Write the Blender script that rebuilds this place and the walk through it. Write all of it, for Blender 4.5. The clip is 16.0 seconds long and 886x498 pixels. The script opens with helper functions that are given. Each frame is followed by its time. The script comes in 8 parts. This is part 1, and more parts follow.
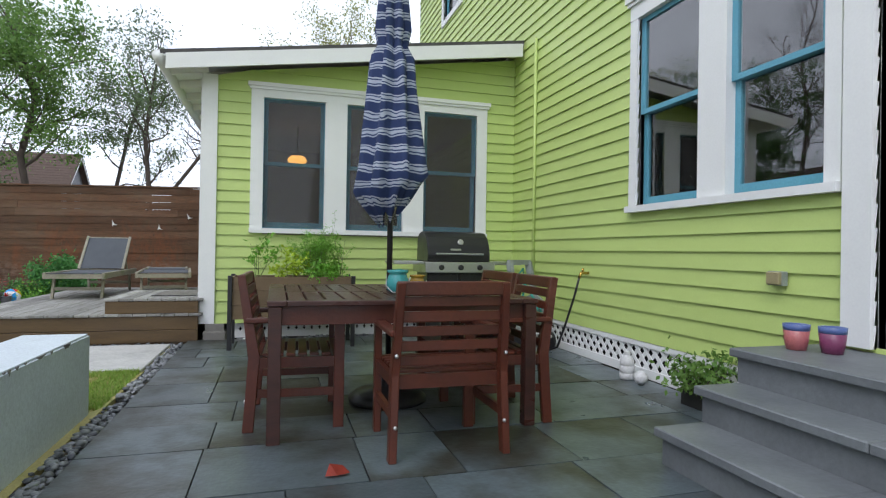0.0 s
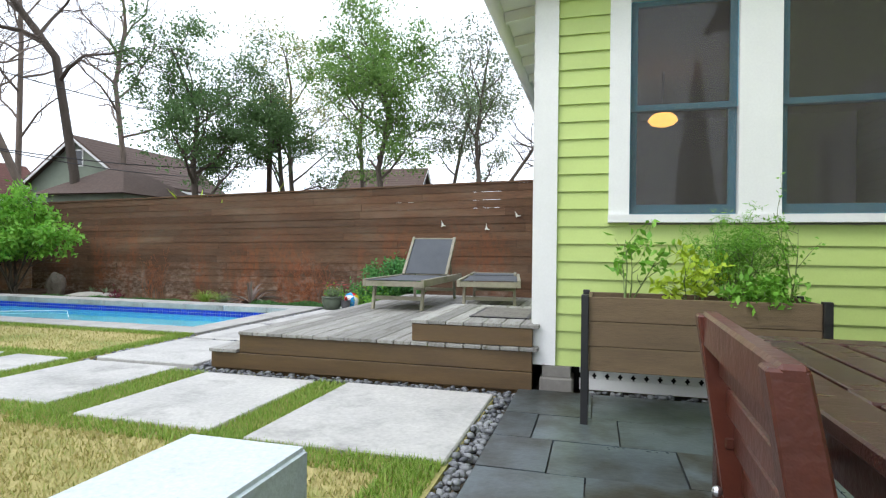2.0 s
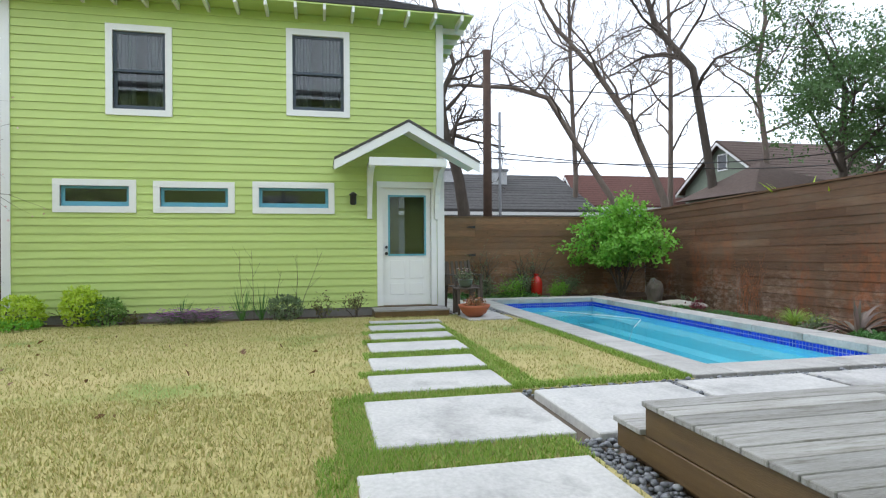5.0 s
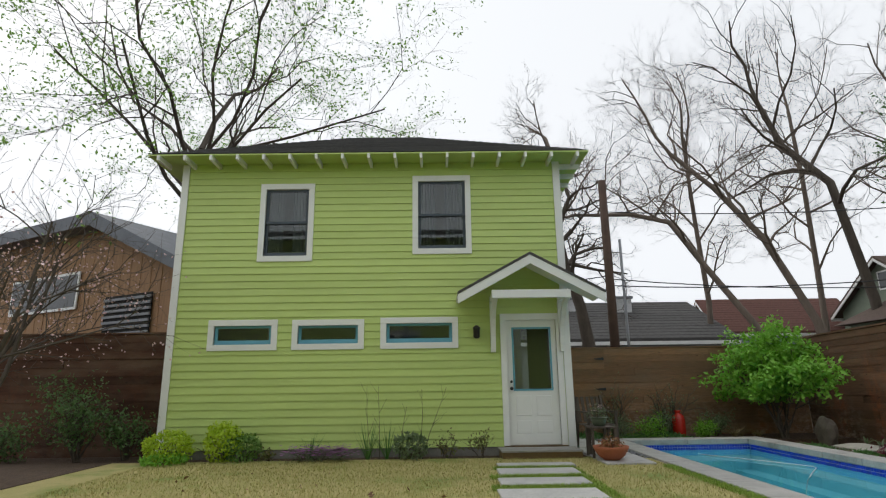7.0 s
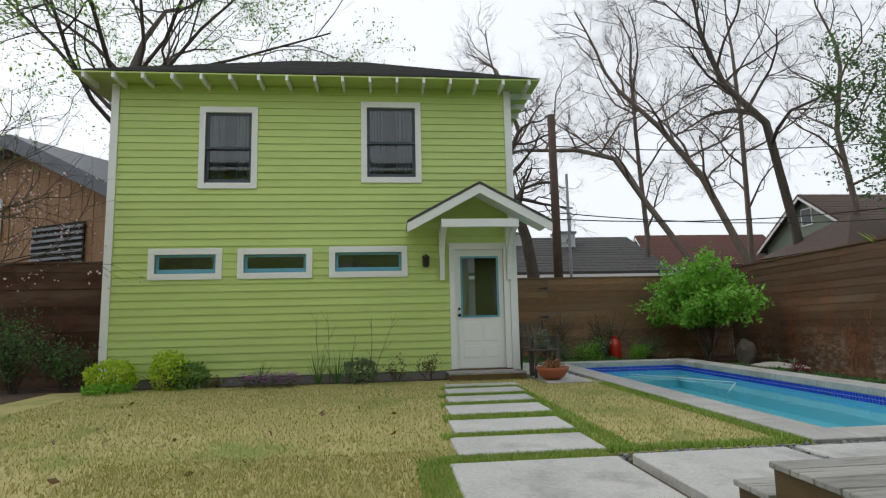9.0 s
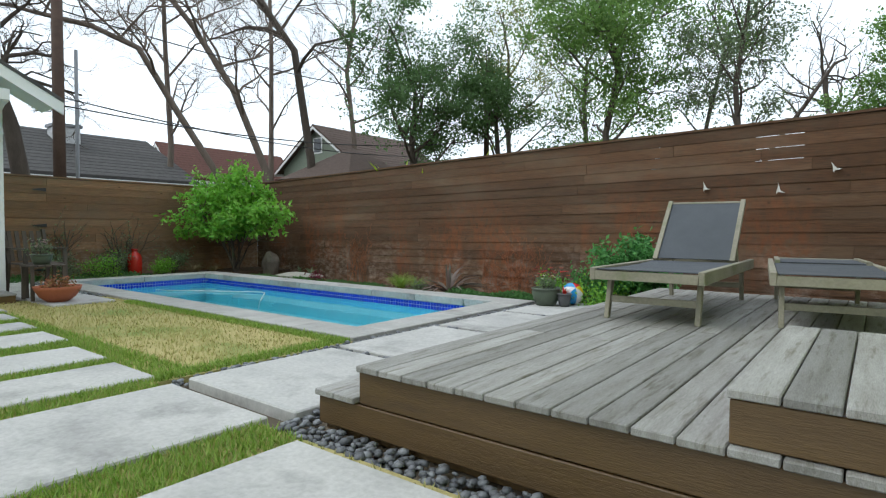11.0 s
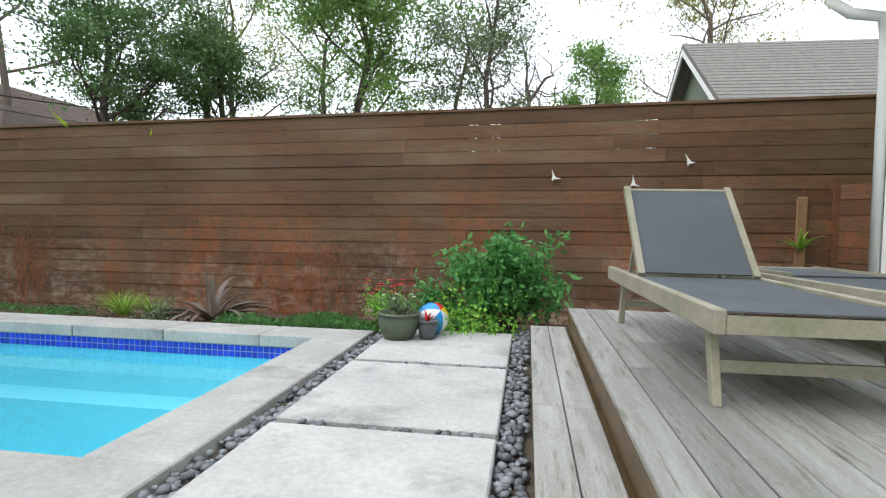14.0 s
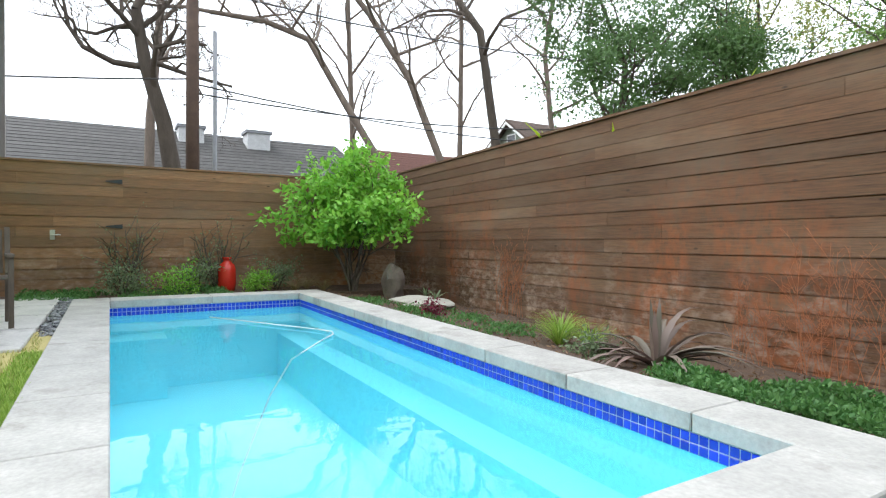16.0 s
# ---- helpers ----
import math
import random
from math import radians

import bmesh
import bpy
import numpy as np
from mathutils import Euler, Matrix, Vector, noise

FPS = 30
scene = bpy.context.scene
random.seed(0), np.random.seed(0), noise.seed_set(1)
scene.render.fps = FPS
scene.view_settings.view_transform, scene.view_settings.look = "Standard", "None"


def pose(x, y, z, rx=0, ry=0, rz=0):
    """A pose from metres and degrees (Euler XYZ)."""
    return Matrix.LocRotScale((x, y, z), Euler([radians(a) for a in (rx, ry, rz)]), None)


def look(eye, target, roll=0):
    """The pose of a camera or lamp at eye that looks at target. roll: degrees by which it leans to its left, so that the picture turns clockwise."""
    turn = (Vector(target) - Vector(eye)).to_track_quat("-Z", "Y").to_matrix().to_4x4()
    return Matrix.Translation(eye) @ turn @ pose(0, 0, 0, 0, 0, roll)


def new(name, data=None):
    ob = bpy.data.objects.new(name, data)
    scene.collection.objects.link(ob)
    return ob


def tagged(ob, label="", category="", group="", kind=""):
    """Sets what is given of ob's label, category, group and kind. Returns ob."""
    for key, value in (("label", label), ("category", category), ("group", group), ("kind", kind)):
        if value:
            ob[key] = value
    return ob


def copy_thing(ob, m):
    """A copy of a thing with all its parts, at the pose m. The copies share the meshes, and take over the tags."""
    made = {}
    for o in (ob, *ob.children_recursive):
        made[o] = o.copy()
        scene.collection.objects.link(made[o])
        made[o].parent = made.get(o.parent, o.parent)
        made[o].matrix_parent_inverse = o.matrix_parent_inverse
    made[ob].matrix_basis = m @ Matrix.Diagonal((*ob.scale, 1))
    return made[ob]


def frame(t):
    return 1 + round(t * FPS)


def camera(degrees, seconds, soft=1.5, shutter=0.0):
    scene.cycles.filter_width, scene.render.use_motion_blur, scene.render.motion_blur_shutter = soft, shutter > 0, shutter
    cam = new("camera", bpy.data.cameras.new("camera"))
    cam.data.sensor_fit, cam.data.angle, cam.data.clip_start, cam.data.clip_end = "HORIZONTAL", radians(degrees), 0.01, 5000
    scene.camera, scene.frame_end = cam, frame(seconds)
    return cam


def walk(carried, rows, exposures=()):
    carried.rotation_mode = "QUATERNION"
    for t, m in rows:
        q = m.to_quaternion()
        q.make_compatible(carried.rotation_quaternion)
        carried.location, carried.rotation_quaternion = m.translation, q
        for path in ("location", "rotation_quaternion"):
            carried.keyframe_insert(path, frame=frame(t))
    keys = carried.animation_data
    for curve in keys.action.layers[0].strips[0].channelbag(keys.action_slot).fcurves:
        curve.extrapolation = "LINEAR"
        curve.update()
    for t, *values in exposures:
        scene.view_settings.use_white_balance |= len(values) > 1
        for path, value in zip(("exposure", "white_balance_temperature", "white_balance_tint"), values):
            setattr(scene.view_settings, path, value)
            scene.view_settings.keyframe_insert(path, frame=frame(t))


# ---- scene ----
cam = camera(76.5, 16.0, 1.2)
PATH = [
    (0, (0.702, -0.177, 1.032), (1.268, 1.741, 1.041), 0.9),
    (0.5, (0.629, 0.357, 1.045), (0.882, 2.341, 1.046), 0.6),
    (1, (0.547, 1.001, 1.038), (0.367, 2.992, 1.039), 0.4),
    (1.5, (0.479, 1.721, 1.046), (0.058, 3.677, 1.054), 0.4),
    (2, (0.313, 2.484, 1.003), (-0.215, 4.414, 1.008), 0.7),
    (2.5, (0.155, 3.124, 0.987), (-0.522, 5.006, 0.996), 0.4),
    (3, (0.041, 3.753, 0.991), (-0.897, 5.519, 0.992), 0.4),
    (3.5, (-0.039, 4.265, 1.004), (-1.248, 5.858, 1.004), 0.1),
    (4, (-0.074, 4.719, 1.022), (-1.67, 5.924, 1.021), -0.2),
    (4.5, (-0.136, 4.956, 1.029), (-1.97, 5.754, 1.03), -0.3),
    (5, (0.003, 4.981, 1.077), (-1.951, 5.405, 1.08), -0.4),
    (5.2, (-0.028, 5.053, 1.042), (-2.002, 5.374, 1.057), -0.6),
    (7.3, (-0.058, 4.8, 1.142), (-1.998, 4.808, 1.625), -0.7),
    (7.5, (-0.015, 4.725, 1.193), (-1.96, 4.747, 1.659), -0.8),
    (8, (-0.031, 4.84, 1.083), (-1.978, 4.84, 1.542), -0.7),
    (8.2, (-0.018, 4.868, 1.05), (-1.974, 4.862, 1.466), -0.6),
    (10.3, (-0.38, 4.816, 0.945), (-2.098, 5.838, 0.882), 0.1),
    (10.5, (-0.433, 4.785, 0.944), (-2.006, 6.019, 0.888), -0.3),
    (11, (-0.725, 4.815, 0.923), (-1.947, 6.396, 0.852), 0.3),
    (11.5, (-1.03, 4.893, 0.927), (-1.861, 6.711, 0.858), 0.6),
    (12, (-1.394, 5.04, 0.923), (-1.889, 6.977, 0.856), 0.9),
    (12.5, (-1.765, 5.323, 0.927), (-2.047, 7.302, 0.857), 0.7),
    (13, (-2.119, 5.662, 0.879), (-2.301, 7.653, 0.818), 0.9),
    (13.5, (-2.449, 6.171, 0.861), (-2.635, 8.161, 0.804), 0.9),
    (14, (-2.891, 6.573, 0.914), (-3.188, 8.549, 0.834), 1.2),
    (14.5, (-3.112, 7.016, 0.853), (-3.765, 8.906, 0.79), 0.5),
    (15, (-3.307, 7.499, 0.861), (-4.261, 9.256, 0.792), -0.1),
    (15.5, (-3.38, 8.02, 0.845), (-4.764, 9.463, 0.79), 0.3),
    (16, (-3.35, 8.45, 0.825), (-5.07, 9.471, 0.785), 0.5),
]
walk(cam, [(t, look(eye, target, roll)) for t, eye, target, roll in PATH],
     [(0, -0.25, 6200, 14), (0.5, -0.1, 6200, 14), (1.5, 0.14, 6300, 13), (2.5, 0.28, 6350, 13), (4.5, 0.22, 6200, 12), (5.2, 0.0, 6200, 12), (7.3, -0.78, 6900, 11), (8.2, -0.78, 6900, 11),
      (10.3, -0.42, 6250, 8), (11.5, -0.18, 6350, 6), (12.5, 0.02, 6350, 9), (13, 0.14, 6350, 8), (13.5, 0.14, 6400, 8), (14, 0.2, 6500, 9), (15.5, 0.65, 6500, 10), (16, 0.65, 6500, 10)])

# ---- sky and light: a bright overcast day ----
world = bpy.data.worlds.new("overcast_sky")
scene.world = world
world.use_nodes = True
wn, wl = world.node_tree.nodes, world.node_tree.links
wn.clear()
sky = wn.new("ShaderNodeTexSky")
sky.sky_type = "NISHITA"
sky.sun_disc = False
sky.sun_elevation, sky.sun_rotation = radians(50), radians(225)
sky.air_density, sky.dust_density = 1.0, 4.0
hsv = wn.new("ShaderNodeHueSaturation")
hsv.inputs["Saturation"].default_value = 0.12
cloud = wn.new("ShaderNodeMixRGB")
cloud.inputs["Fac"].default_value = 0.72
cloud.inputs["Color2"].default_value = (12.2, 13.2, 14.45, 1)
bg = wn.new("ShaderNodeBackground")
bg.inputs["Strength"].default_value = 0.15
wo = wn.new("ShaderNodeOutputWorld")
wl.new(sky.outputs[0], hsv.inputs["Color"])
wl.new(hsv.outputs[0], cloud.inputs["Color1"])
wl.new(cloud.outputs[0], bg.inputs["Color"])
wl.new(bg.outputs[0], wo.inputs["Surface"])
sun = new("sun", bpy.data.lights.new("sun", "SUN"))
sun.data.energy, sun.data.angle, sun.data.color = 0.95, radians(25), (1.0, 0.96, 0.9)
sun.matrix_world = look((0, 0, 30), (18.0, 18.0, 0))


# ---- materials ----
def mat(name, a, b=None, rough=0.6, metal=0.0, scale=3.0, fine=60.0, bump=0.15, stretch=(1, 1, 1), spread=0.0, stain=None, stain_scale=1.2, stain_at=0.55, coat=0.0, rough_var=0.1, spec=0.5, grain_amp=0.1):
    """A paint, wood or stone surface: colour a to b by broad noise, fine grain, a stain colour in patches, and a change of tone from piece to piece."""
    m = bpy.data.materials.new(name)
    m.use_nodes = True
    n, l = m.node_tree.nodes, m.node_tree.links
    p = n["Principled BSDF"]
    b = b or tuple(c * 0.8 for c in a)
    tc = n.new("ShaderNodeTexCoord")
    mp = n.new("ShaderNodeMapping")
    mp.inputs["Scale"].default_value = stretch
    l.new(tc.outputs["Object"], mp.inputs["Vector"])
    info = n.new("ShaderNodeObjectInfo")
    off = n.new("ShaderNodeVectorMath")
    off.operation = "MULTIPLY_ADD"
    l.new(info.outputs["Random"], off.inputs[0])
    off.inputs[1].default_value = (37.0, 53.0, 71.0) if spread else (0, 0, 0)
    l.new(mp.outputs[0], off.inputs[2])

    def tex(sc, detail=5.0):
        t = n.new("ShaderNodeTexNoise")
        t.inputs["Scale"].default_value = sc
        t.inputs["Detail"].default_value = detail
        t.inputs["Roughness"].default_value = 0.62
        l.new(off.outputs[0], t.inputs["Vector"])
        return t

    def ramp(src, lo, hi):
        r = n.new("ShaderNodeMapRange")
        r.inputs["From Min"].default_value, r.inputs["From Max"].default_value = lo, hi
        l.new(src, r.inputs["Value"])
        return r.outputs[0]

    def mix(fac, c1, c2, kind="MIX"):
        x = n.new("ShaderNodeMixRGB")
        x.blend_type = kind
        for sock, v in zip(("Fac", "Color1", "Color2"), (fac, c1, c2)):
            if isinstance(v, (tuple, float, int)):
                x.inputs[sock].default_value = (*v, 1) if isinstance(v, tuple) else v
            else:
                l.new(v, x.inputs[sock])
        return x.outputs[0]

    big, small = tex(scale), tex(fine, 3.0)
    col = mix(ramp(big.outputs["Fac"], 0.3, 0.7), a, b)
    if stain:
        st = tex(stain_scale)
        col = mix(ramp(st.outputs["Fac"], stain_at, stain_at + 0.14), col, stain)
    grain = n.new("ShaderNodeMapRange")
    grain.inputs["From Min"].default_value, grain.inputs["From Max"].default_value = 0.3, 0.7
    grain.inputs["To Min"].default_value, grain.inputs["To Max"].default_value = 1 - grain_amp * 1.2, 1 + grain_amp
    l.new(small.outputs["Fac"], grain.inputs["Value"])
    col = mix(1.0, col, grain.outputs[0], "MULTIPLY")
    if spread:
        tone = n.new("ShaderNodeMapRange")
        tone.inputs["To Min"].default_value, tone.inputs["To Max"].default_value = 1 - spread, 1 + spread
        l.new(info.outputs["Random"], tone.inputs["Value"])
        col = mix(1.0, col, tone.outputs[0], "MULTIPLY")
    l.new(col, p.inputs["Base Color"])
    rr = n.new("ShaderNodeMapRange")
    rr.inputs["To Min"].default_value, rr.inputs["To Max"].default_value = max(0.02, rough - rough_var), min(1, rough + rough_var)
    l.new(big.outputs["Fac"], rr.inputs["Value"])
    l.new(rr.outputs[0], p.inputs["Roughness"])
    p.inputs["Metallic"].default_value = metal
    p.inputs["Coat Weight"].default_value = coat
    p.inputs["Specular IOR Level"].default_value = spec
    if bump:
        bp = n.new("ShaderNodeBump")
        bp.inputs["Strength"].default_value = bump
        bp.inputs["Distance"].default_value = 0.01
        l.new(small.outputs["Fac"], bp.inputs["Height"])
        l.new(bp.outputs[0], p.inputs["Normal"])
    return m


def glass_mat(name, tint=(0.75, 0.8, 0.8), gloss=1.0, ior=1.6):
    m = bpy.data.materials.new(name)
    m.use_nodes = True
    n, l = m.node_tree.nodes, m.node_tree.links
    n.clear()
    tr, gl, fr = n.new("ShaderNodeBsdfTransparent"), n.new("ShaderNodeBsdfGlossy"), n.new("ShaderNodeFresnel")
    mx, out = n.new("ShaderNodeMixShader"), n.new("ShaderNodeOutputMaterial")
    tr.inputs["Color"].default_value = (*tint, 1)
    gl.inputs["Roughness"].default_value = 0.02
    gl.inputs["Color"].default_value = (gloss, gloss, gloss, 1)
    fr.inputs["IOR"].default_value = ior
    l.new(fr.outputs[0], mx.inputs[0])
    l.new(tr.outputs[0], mx.inputs[1])
    l.new(gl.outputs[0], mx.inputs[2])
    l.new(mx.outputs[0], out.inputs[0])
    return m


def glow_mat(name, color, strength):
    m = bpy.data.materials.new(name)
    m.use_nodes = True
    p = m.node_tree.nodes["Principled BSDF"]
    p.inputs["Base Color"].default_value = (*color, 1)
    p.inputs["Emission Color"].default_value = (*color, 1)
    p.inputs["Emission Strength"].default_value = strength
    return m


def water_mat(name):
    m = bpy.data.materials.new(name)
    m.use_nodes = True
    n, l = m.node_tree.nodes, m.node_tree.links
    n.clear()
    tr, gl, fr = n.new("ShaderNodeBsdfTransparent"), n.new("ShaderNodeBsdfGlossy"), n.new("ShaderNodeFresnel")
    mx, out = n.new("ShaderNodeMixShader"), n.new("ShaderNodeOutputMaterial")
    tc, no, bp = n.new("ShaderNodeTexCoord"), n.new("ShaderNodeTexNoise"), n.new("ShaderNodeBump")
    no.inputs["Scale"].default_value = 3.5
    no.inputs["Detail"].default_value = 2.0
    bp.inputs["Strength"].default_value = 0.05
    bp.inputs["Distance"].default_value = 0.05
    l.new(tc.outputs["Object"], no.inputs["Vector"])
    l.new(no.outputs["Fac"], bp.inputs["Height"])
    l.new(bp.outputs[0], gl.inputs["Normal"])
    l.new(bp.outputs[0], fr.inputs["Normal"])
    tr.inputs["Color"].default_value = (0.70, 0.96, 1.0, 1)
    gl.inputs["Roughness"].default_value = 0.01
    fr.inputs["IOR"].default_value = 1.33
    l.new(fr.outputs[0], mx.inputs[0])
    l.new(tr.outputs[0], mx.inputs[1])
    l.new(gl.outputs[0], mx.inputs[2])
    l.new(mx.outputs[0], out.inputs[0])
    return m


M_LIME = mat("lime_paint", (0.50, 0.625, 0.20), (0.46, 0.58, 0.18), rough=0.5, scale=1.2, fine=90, bump=0.04, spread=0.035, grain_amp=0.025)
M_WHITE = mat("white_paint", (0.80, 0.81, 0.80), (0.76, 0.77, 0.76), rough=0.45, scale=2, fine=70, bump=0.03, grain_amp=0.02)
M_BLUE = mat("blue_sash_paint", (0.13, 0.38, 0.50), (0.10, 0.33, 0.44), rough=0.45, scale=3, fine=80, bump=0.04)
M_NAVYSASH = mat("dark_sash_paint", (0.06, 0.08, 0.11), (0.05, 0.07, 0.09), rough=0.5)
M_GLASS = glass_mat("window_glass")
M_COATEDGLASS = glass_mat("coated_window_glass", ior=2.3)
M_ROOM = mat("room_plaster", (0.30, 0.28, 0.26), (0.25, 0.23, 0.21), rough=0.8)
M_ROOMFLOOR = mat("room_floor_wood", (0.12, 0.07, 0.04), (0.08, 0.05, 0.03), rough=0.5)


def fence_mat(name, a, b, rust, pale):
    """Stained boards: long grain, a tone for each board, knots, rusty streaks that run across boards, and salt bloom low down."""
    m = bpy.data.materials.new(name)
    m.use_nodes = True
    n, l = m.node_tree.nodes, m.node_tree.links
    p = n["Principled BSDF"]
    tc = n.new("ShaderNodeTexCoord")
    info = n.new("ShaderNodeObjectInfo")

    def field(stretch, scale, detail=6.0, own=False):
        mp = n.new("ShaderNodeMapping")
        mp.inputs["Scale"].default_value = stretch
        l.new(tc.outputs["Object"], mp.inputs["Vector"])
        src = mp.outputs[0]
        if own:
            off = n.new("ShaderNodeVectorMath")
            off.operation = "MULTIPLY_ADD"
            l.new(info.outputs["Random"], off.inputs[0])
            off.inputs[1].default_value = (37.0, 53.0, 71.0)
            l.new(src, off.inputs[2])
            src = off.outputs[0]
        t = n.new("ShaderNodeTexNoise")
        t.inputs["Scale"].default_value, t.inputs["Detail"].default_value, t.inputs["Roughness"].default_value = scale, detail, 0.65
        l.new(src, t.inputs["Vector"])
        return t.outputs["Fac"]

    def ramp(src, lo, hi, o0=0.0, o1=1.0):
        r = n.new("ShaderNodeMapRange")
        for k, v in (("From Min", lo), ("From Max", hi), ("To Min", o0), ("To Max", o1)):
            r.inputs[k].default_value = v
        l.new(src, r.inputs["Value"])
        return r.outputs[0]

    def times(u, v):
        x = n.new("ShaderNodeMath")
        x.operation = "MULTIPLY"
        l.new(u, x.inputs[0])
        l.new(v, x.inputs[1])
        return x.outputs[0]

    def mix(fac, c1, c2, kind="MIX"):
        x = n.new("ShaderNodeMixRGB")
        x.blend_type = kind
        for sock, v in zip(("Fac", "Color1", "Color2"), (fac, c1, c2)):
            if isinstance(v, (tuple, float)):
                x.inputs[sock].default_value = (*v, 1) if isinstance(v, tuple) else v
            else:
                l.new(v, x.inputs[sock])
        return x.outputs[0]

    grain = field((1.0, 1.0, 16.0), 5.0, 8.0, True)
    col = mix(ramp(grain, 0.36, 0.64), b, a)
    col = mix(ramp(field((0.45, 0.45, 1.6), 1.5, 5.0), 0.45, 0.68, 0.0, 0.55), col, (0.175, 0.125, 0.085))
    streak = times(ramp(field((1.6, 1.6, 0.55), 0.6, 4.0), 0.48, 0.60), ramp(field((3.0, 3.0, 1.6), 5.0, 8.0), 0.38, 0.60))
    sep = n.new("ShaderNodeSeparateXYZ")
    l.new(tc.outputs["Object"], sep.inputs[0])
    streak = times(streak, ramp(sep.outputs[2], 1.7, 0.5, 0.15, 1.0))
    col = mix(ramp(streak, 0.0, 1.0, 0.0, 0.75), col, rust)
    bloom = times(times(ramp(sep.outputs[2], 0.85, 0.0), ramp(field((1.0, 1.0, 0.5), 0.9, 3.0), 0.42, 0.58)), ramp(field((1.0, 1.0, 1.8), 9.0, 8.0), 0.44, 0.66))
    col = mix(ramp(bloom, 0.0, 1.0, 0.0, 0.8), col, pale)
    vo = n.new("ShaderNodeTexVoronoi")
    vm = n.new("ShaderNodeMapping")
    vm.inputs["Scale"].default_value = (1.0, 1.0, 2.2)
    l.new(tc.outputs["Object"], vm.inputs["Vector"])
    l.new(vm.outputs[0], vo.inputs["Vector"])
    vo.inputs["Scale"].default_value = 2.3
    col = mix(ramp(vo.outputs["Distance"], 0.035, 0.075, 0.75, 0.0), col, (0.035, 0.022, 0.016))
    tone = n.new("ShaderNodeHueSaturation")
    l.new(ramp(info.outputs["Random"], 0.0, 1.0, 0.78, 1.22), tone.inputs["Value"])
    l.new(col, tone.inputs["Color"])
    l.new(tone.outputs[0], p.inputs["Base Color"])
    p.inputs["Roughness"].default_value = 0.75
    p.inputs["Specular IOR Level"].default_value = 0.25
    bp = n.new("ShaderNodeBump")
    bp.inputs["Strength"].default_value, bp.inputs["Distance"].default_value = 0.4, 0.01
    l.new(grain, bp.inputs["Height"])
    l.new(bp.outputs[0], p.inputs["Normal"])
    return m


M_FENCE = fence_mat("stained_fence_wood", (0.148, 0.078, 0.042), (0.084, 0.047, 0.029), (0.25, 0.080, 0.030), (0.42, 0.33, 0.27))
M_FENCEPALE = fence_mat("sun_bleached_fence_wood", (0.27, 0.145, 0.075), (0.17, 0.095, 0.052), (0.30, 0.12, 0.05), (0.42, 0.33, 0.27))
# side fence: brown stain, darkened further to include the shade of the trees
M_FENCESHADED = fence_mat("dark_stained_shaded_fence_wood", (0.085, 0.036, 0.020), (0.055, 0.025, 0.015), (0.12, 0.045, 0.02), (0.12, 0.08, 0.06))
M_DECK = mat("weathered_deck_wood", (0.35, 0.345, 0.33), (0.235, 0.225, 0.205), rough=0.75, scale=2.5, fine=45, bump=0.4, stretch=(8, 0.7, 3), spread=0.24, stain=(0.165, 0.155, 0.125), stain_scale=4.5, stain_at=0.55, spec=0.3, grain_amp=0.17)
M_DECKSIDE = mat("oiled_deck_fascia_wood", (0.135, 0.080, 0.029), (0.085, 0.050, 0.019), rough=0.45, scale=2.2, fine=40, bump=0.3, stretch=(0.7, 4, 6), spread=0.1, stain=(0.075, 0.045, 0.025), stain_scale=1.4, stain_at=0.6)
M_CONC = mat("pale_concrete", (0.53, 0.52, 0.50), (0.41, 0.405, 0.395), rough=0.8, scale=2.0, fine=35, bump=0.2, spread=0.05, stain=(0.31, 0.305, 0.295), stain_scale=1.7, stain_at=0.54, spec=0.3)
M_COPING = mat("coping_concrete", (0.44, 0.43, 0.41), (0.32, 0.315, 0.30), rough=0.8, scale=3.0, fine=40, bump=0.25, spread=0.06, stain=(0.27, 0.26, 0.24), stain_scale=2.6, stain_at=0.56, spec=0.3)
M_BLUESTONE = mat("bluestone_flag", (0.098, 0.125, 0.140), (0.062, 0.075, 0.080), rough=0.36, scale=2.2, fine=40, bump=0.2, spread=0.25, stain=(0.034, 0.033, 0.025), stain_scale=1.1, stain_at=0.46, rough_var=0.26)
M_STEP = mat("grey_stone_step", (0.17, 0.185, 0.195), (0.12, 0.13, 0.14), rough=0.5, scale=2.5, fine=40, bump=0.2, spread=0.08)
M_STUCCO = mat("white_stucco", (0.58, 0.64, 0.69), (0.50, 0.55, 0.60), rough=0.75, scale=1.6, fine=60, bump=0.25, stain=(0.40, 0.43, 0.45), stain_scale=2.3, stain_at=0.66)
M_GROUND = mat("soil", (0.13, 0.105, 0.075), (0.09, 0.07, 0.05), rough=0.95, scale=0.8, fine=20, bump=0.5)
M_LAWN = mat("dormant_lawn_thatch", (0.46, 0.38, 0.17), (0.36, 0.33, 0.12), rough=0.95, scale=1.4, fine=55, bump=0.8, stain=(0.20, 0.26, 0.06), stain_scale=0.9, stain_at=0.52)
M_MULCH = mat("brown_mulch", (0.10, 0.060, 0.038), (0.060, 0.038, 0.026), rough=0.95, scale=9, fine=60, bump=0.9, stain=(0.19, 0.13, 0.08), stain_scale=14, stain_at=0.6)
M_PEBBLE = mat("dark_river_pebble", (0.16, 0.17, 0.185), (0.10, 0.105, 0.115), rough=0.55, scale=12, fine=80, bump=0.1, spread=0.35)
M_POOL = mat("aqua_pool_plaster", (0.40, 0.86, 0.93), (0.36, 0.83, 0.92), rough=0.6, scale=1.0, fine=40, bump=0.05)
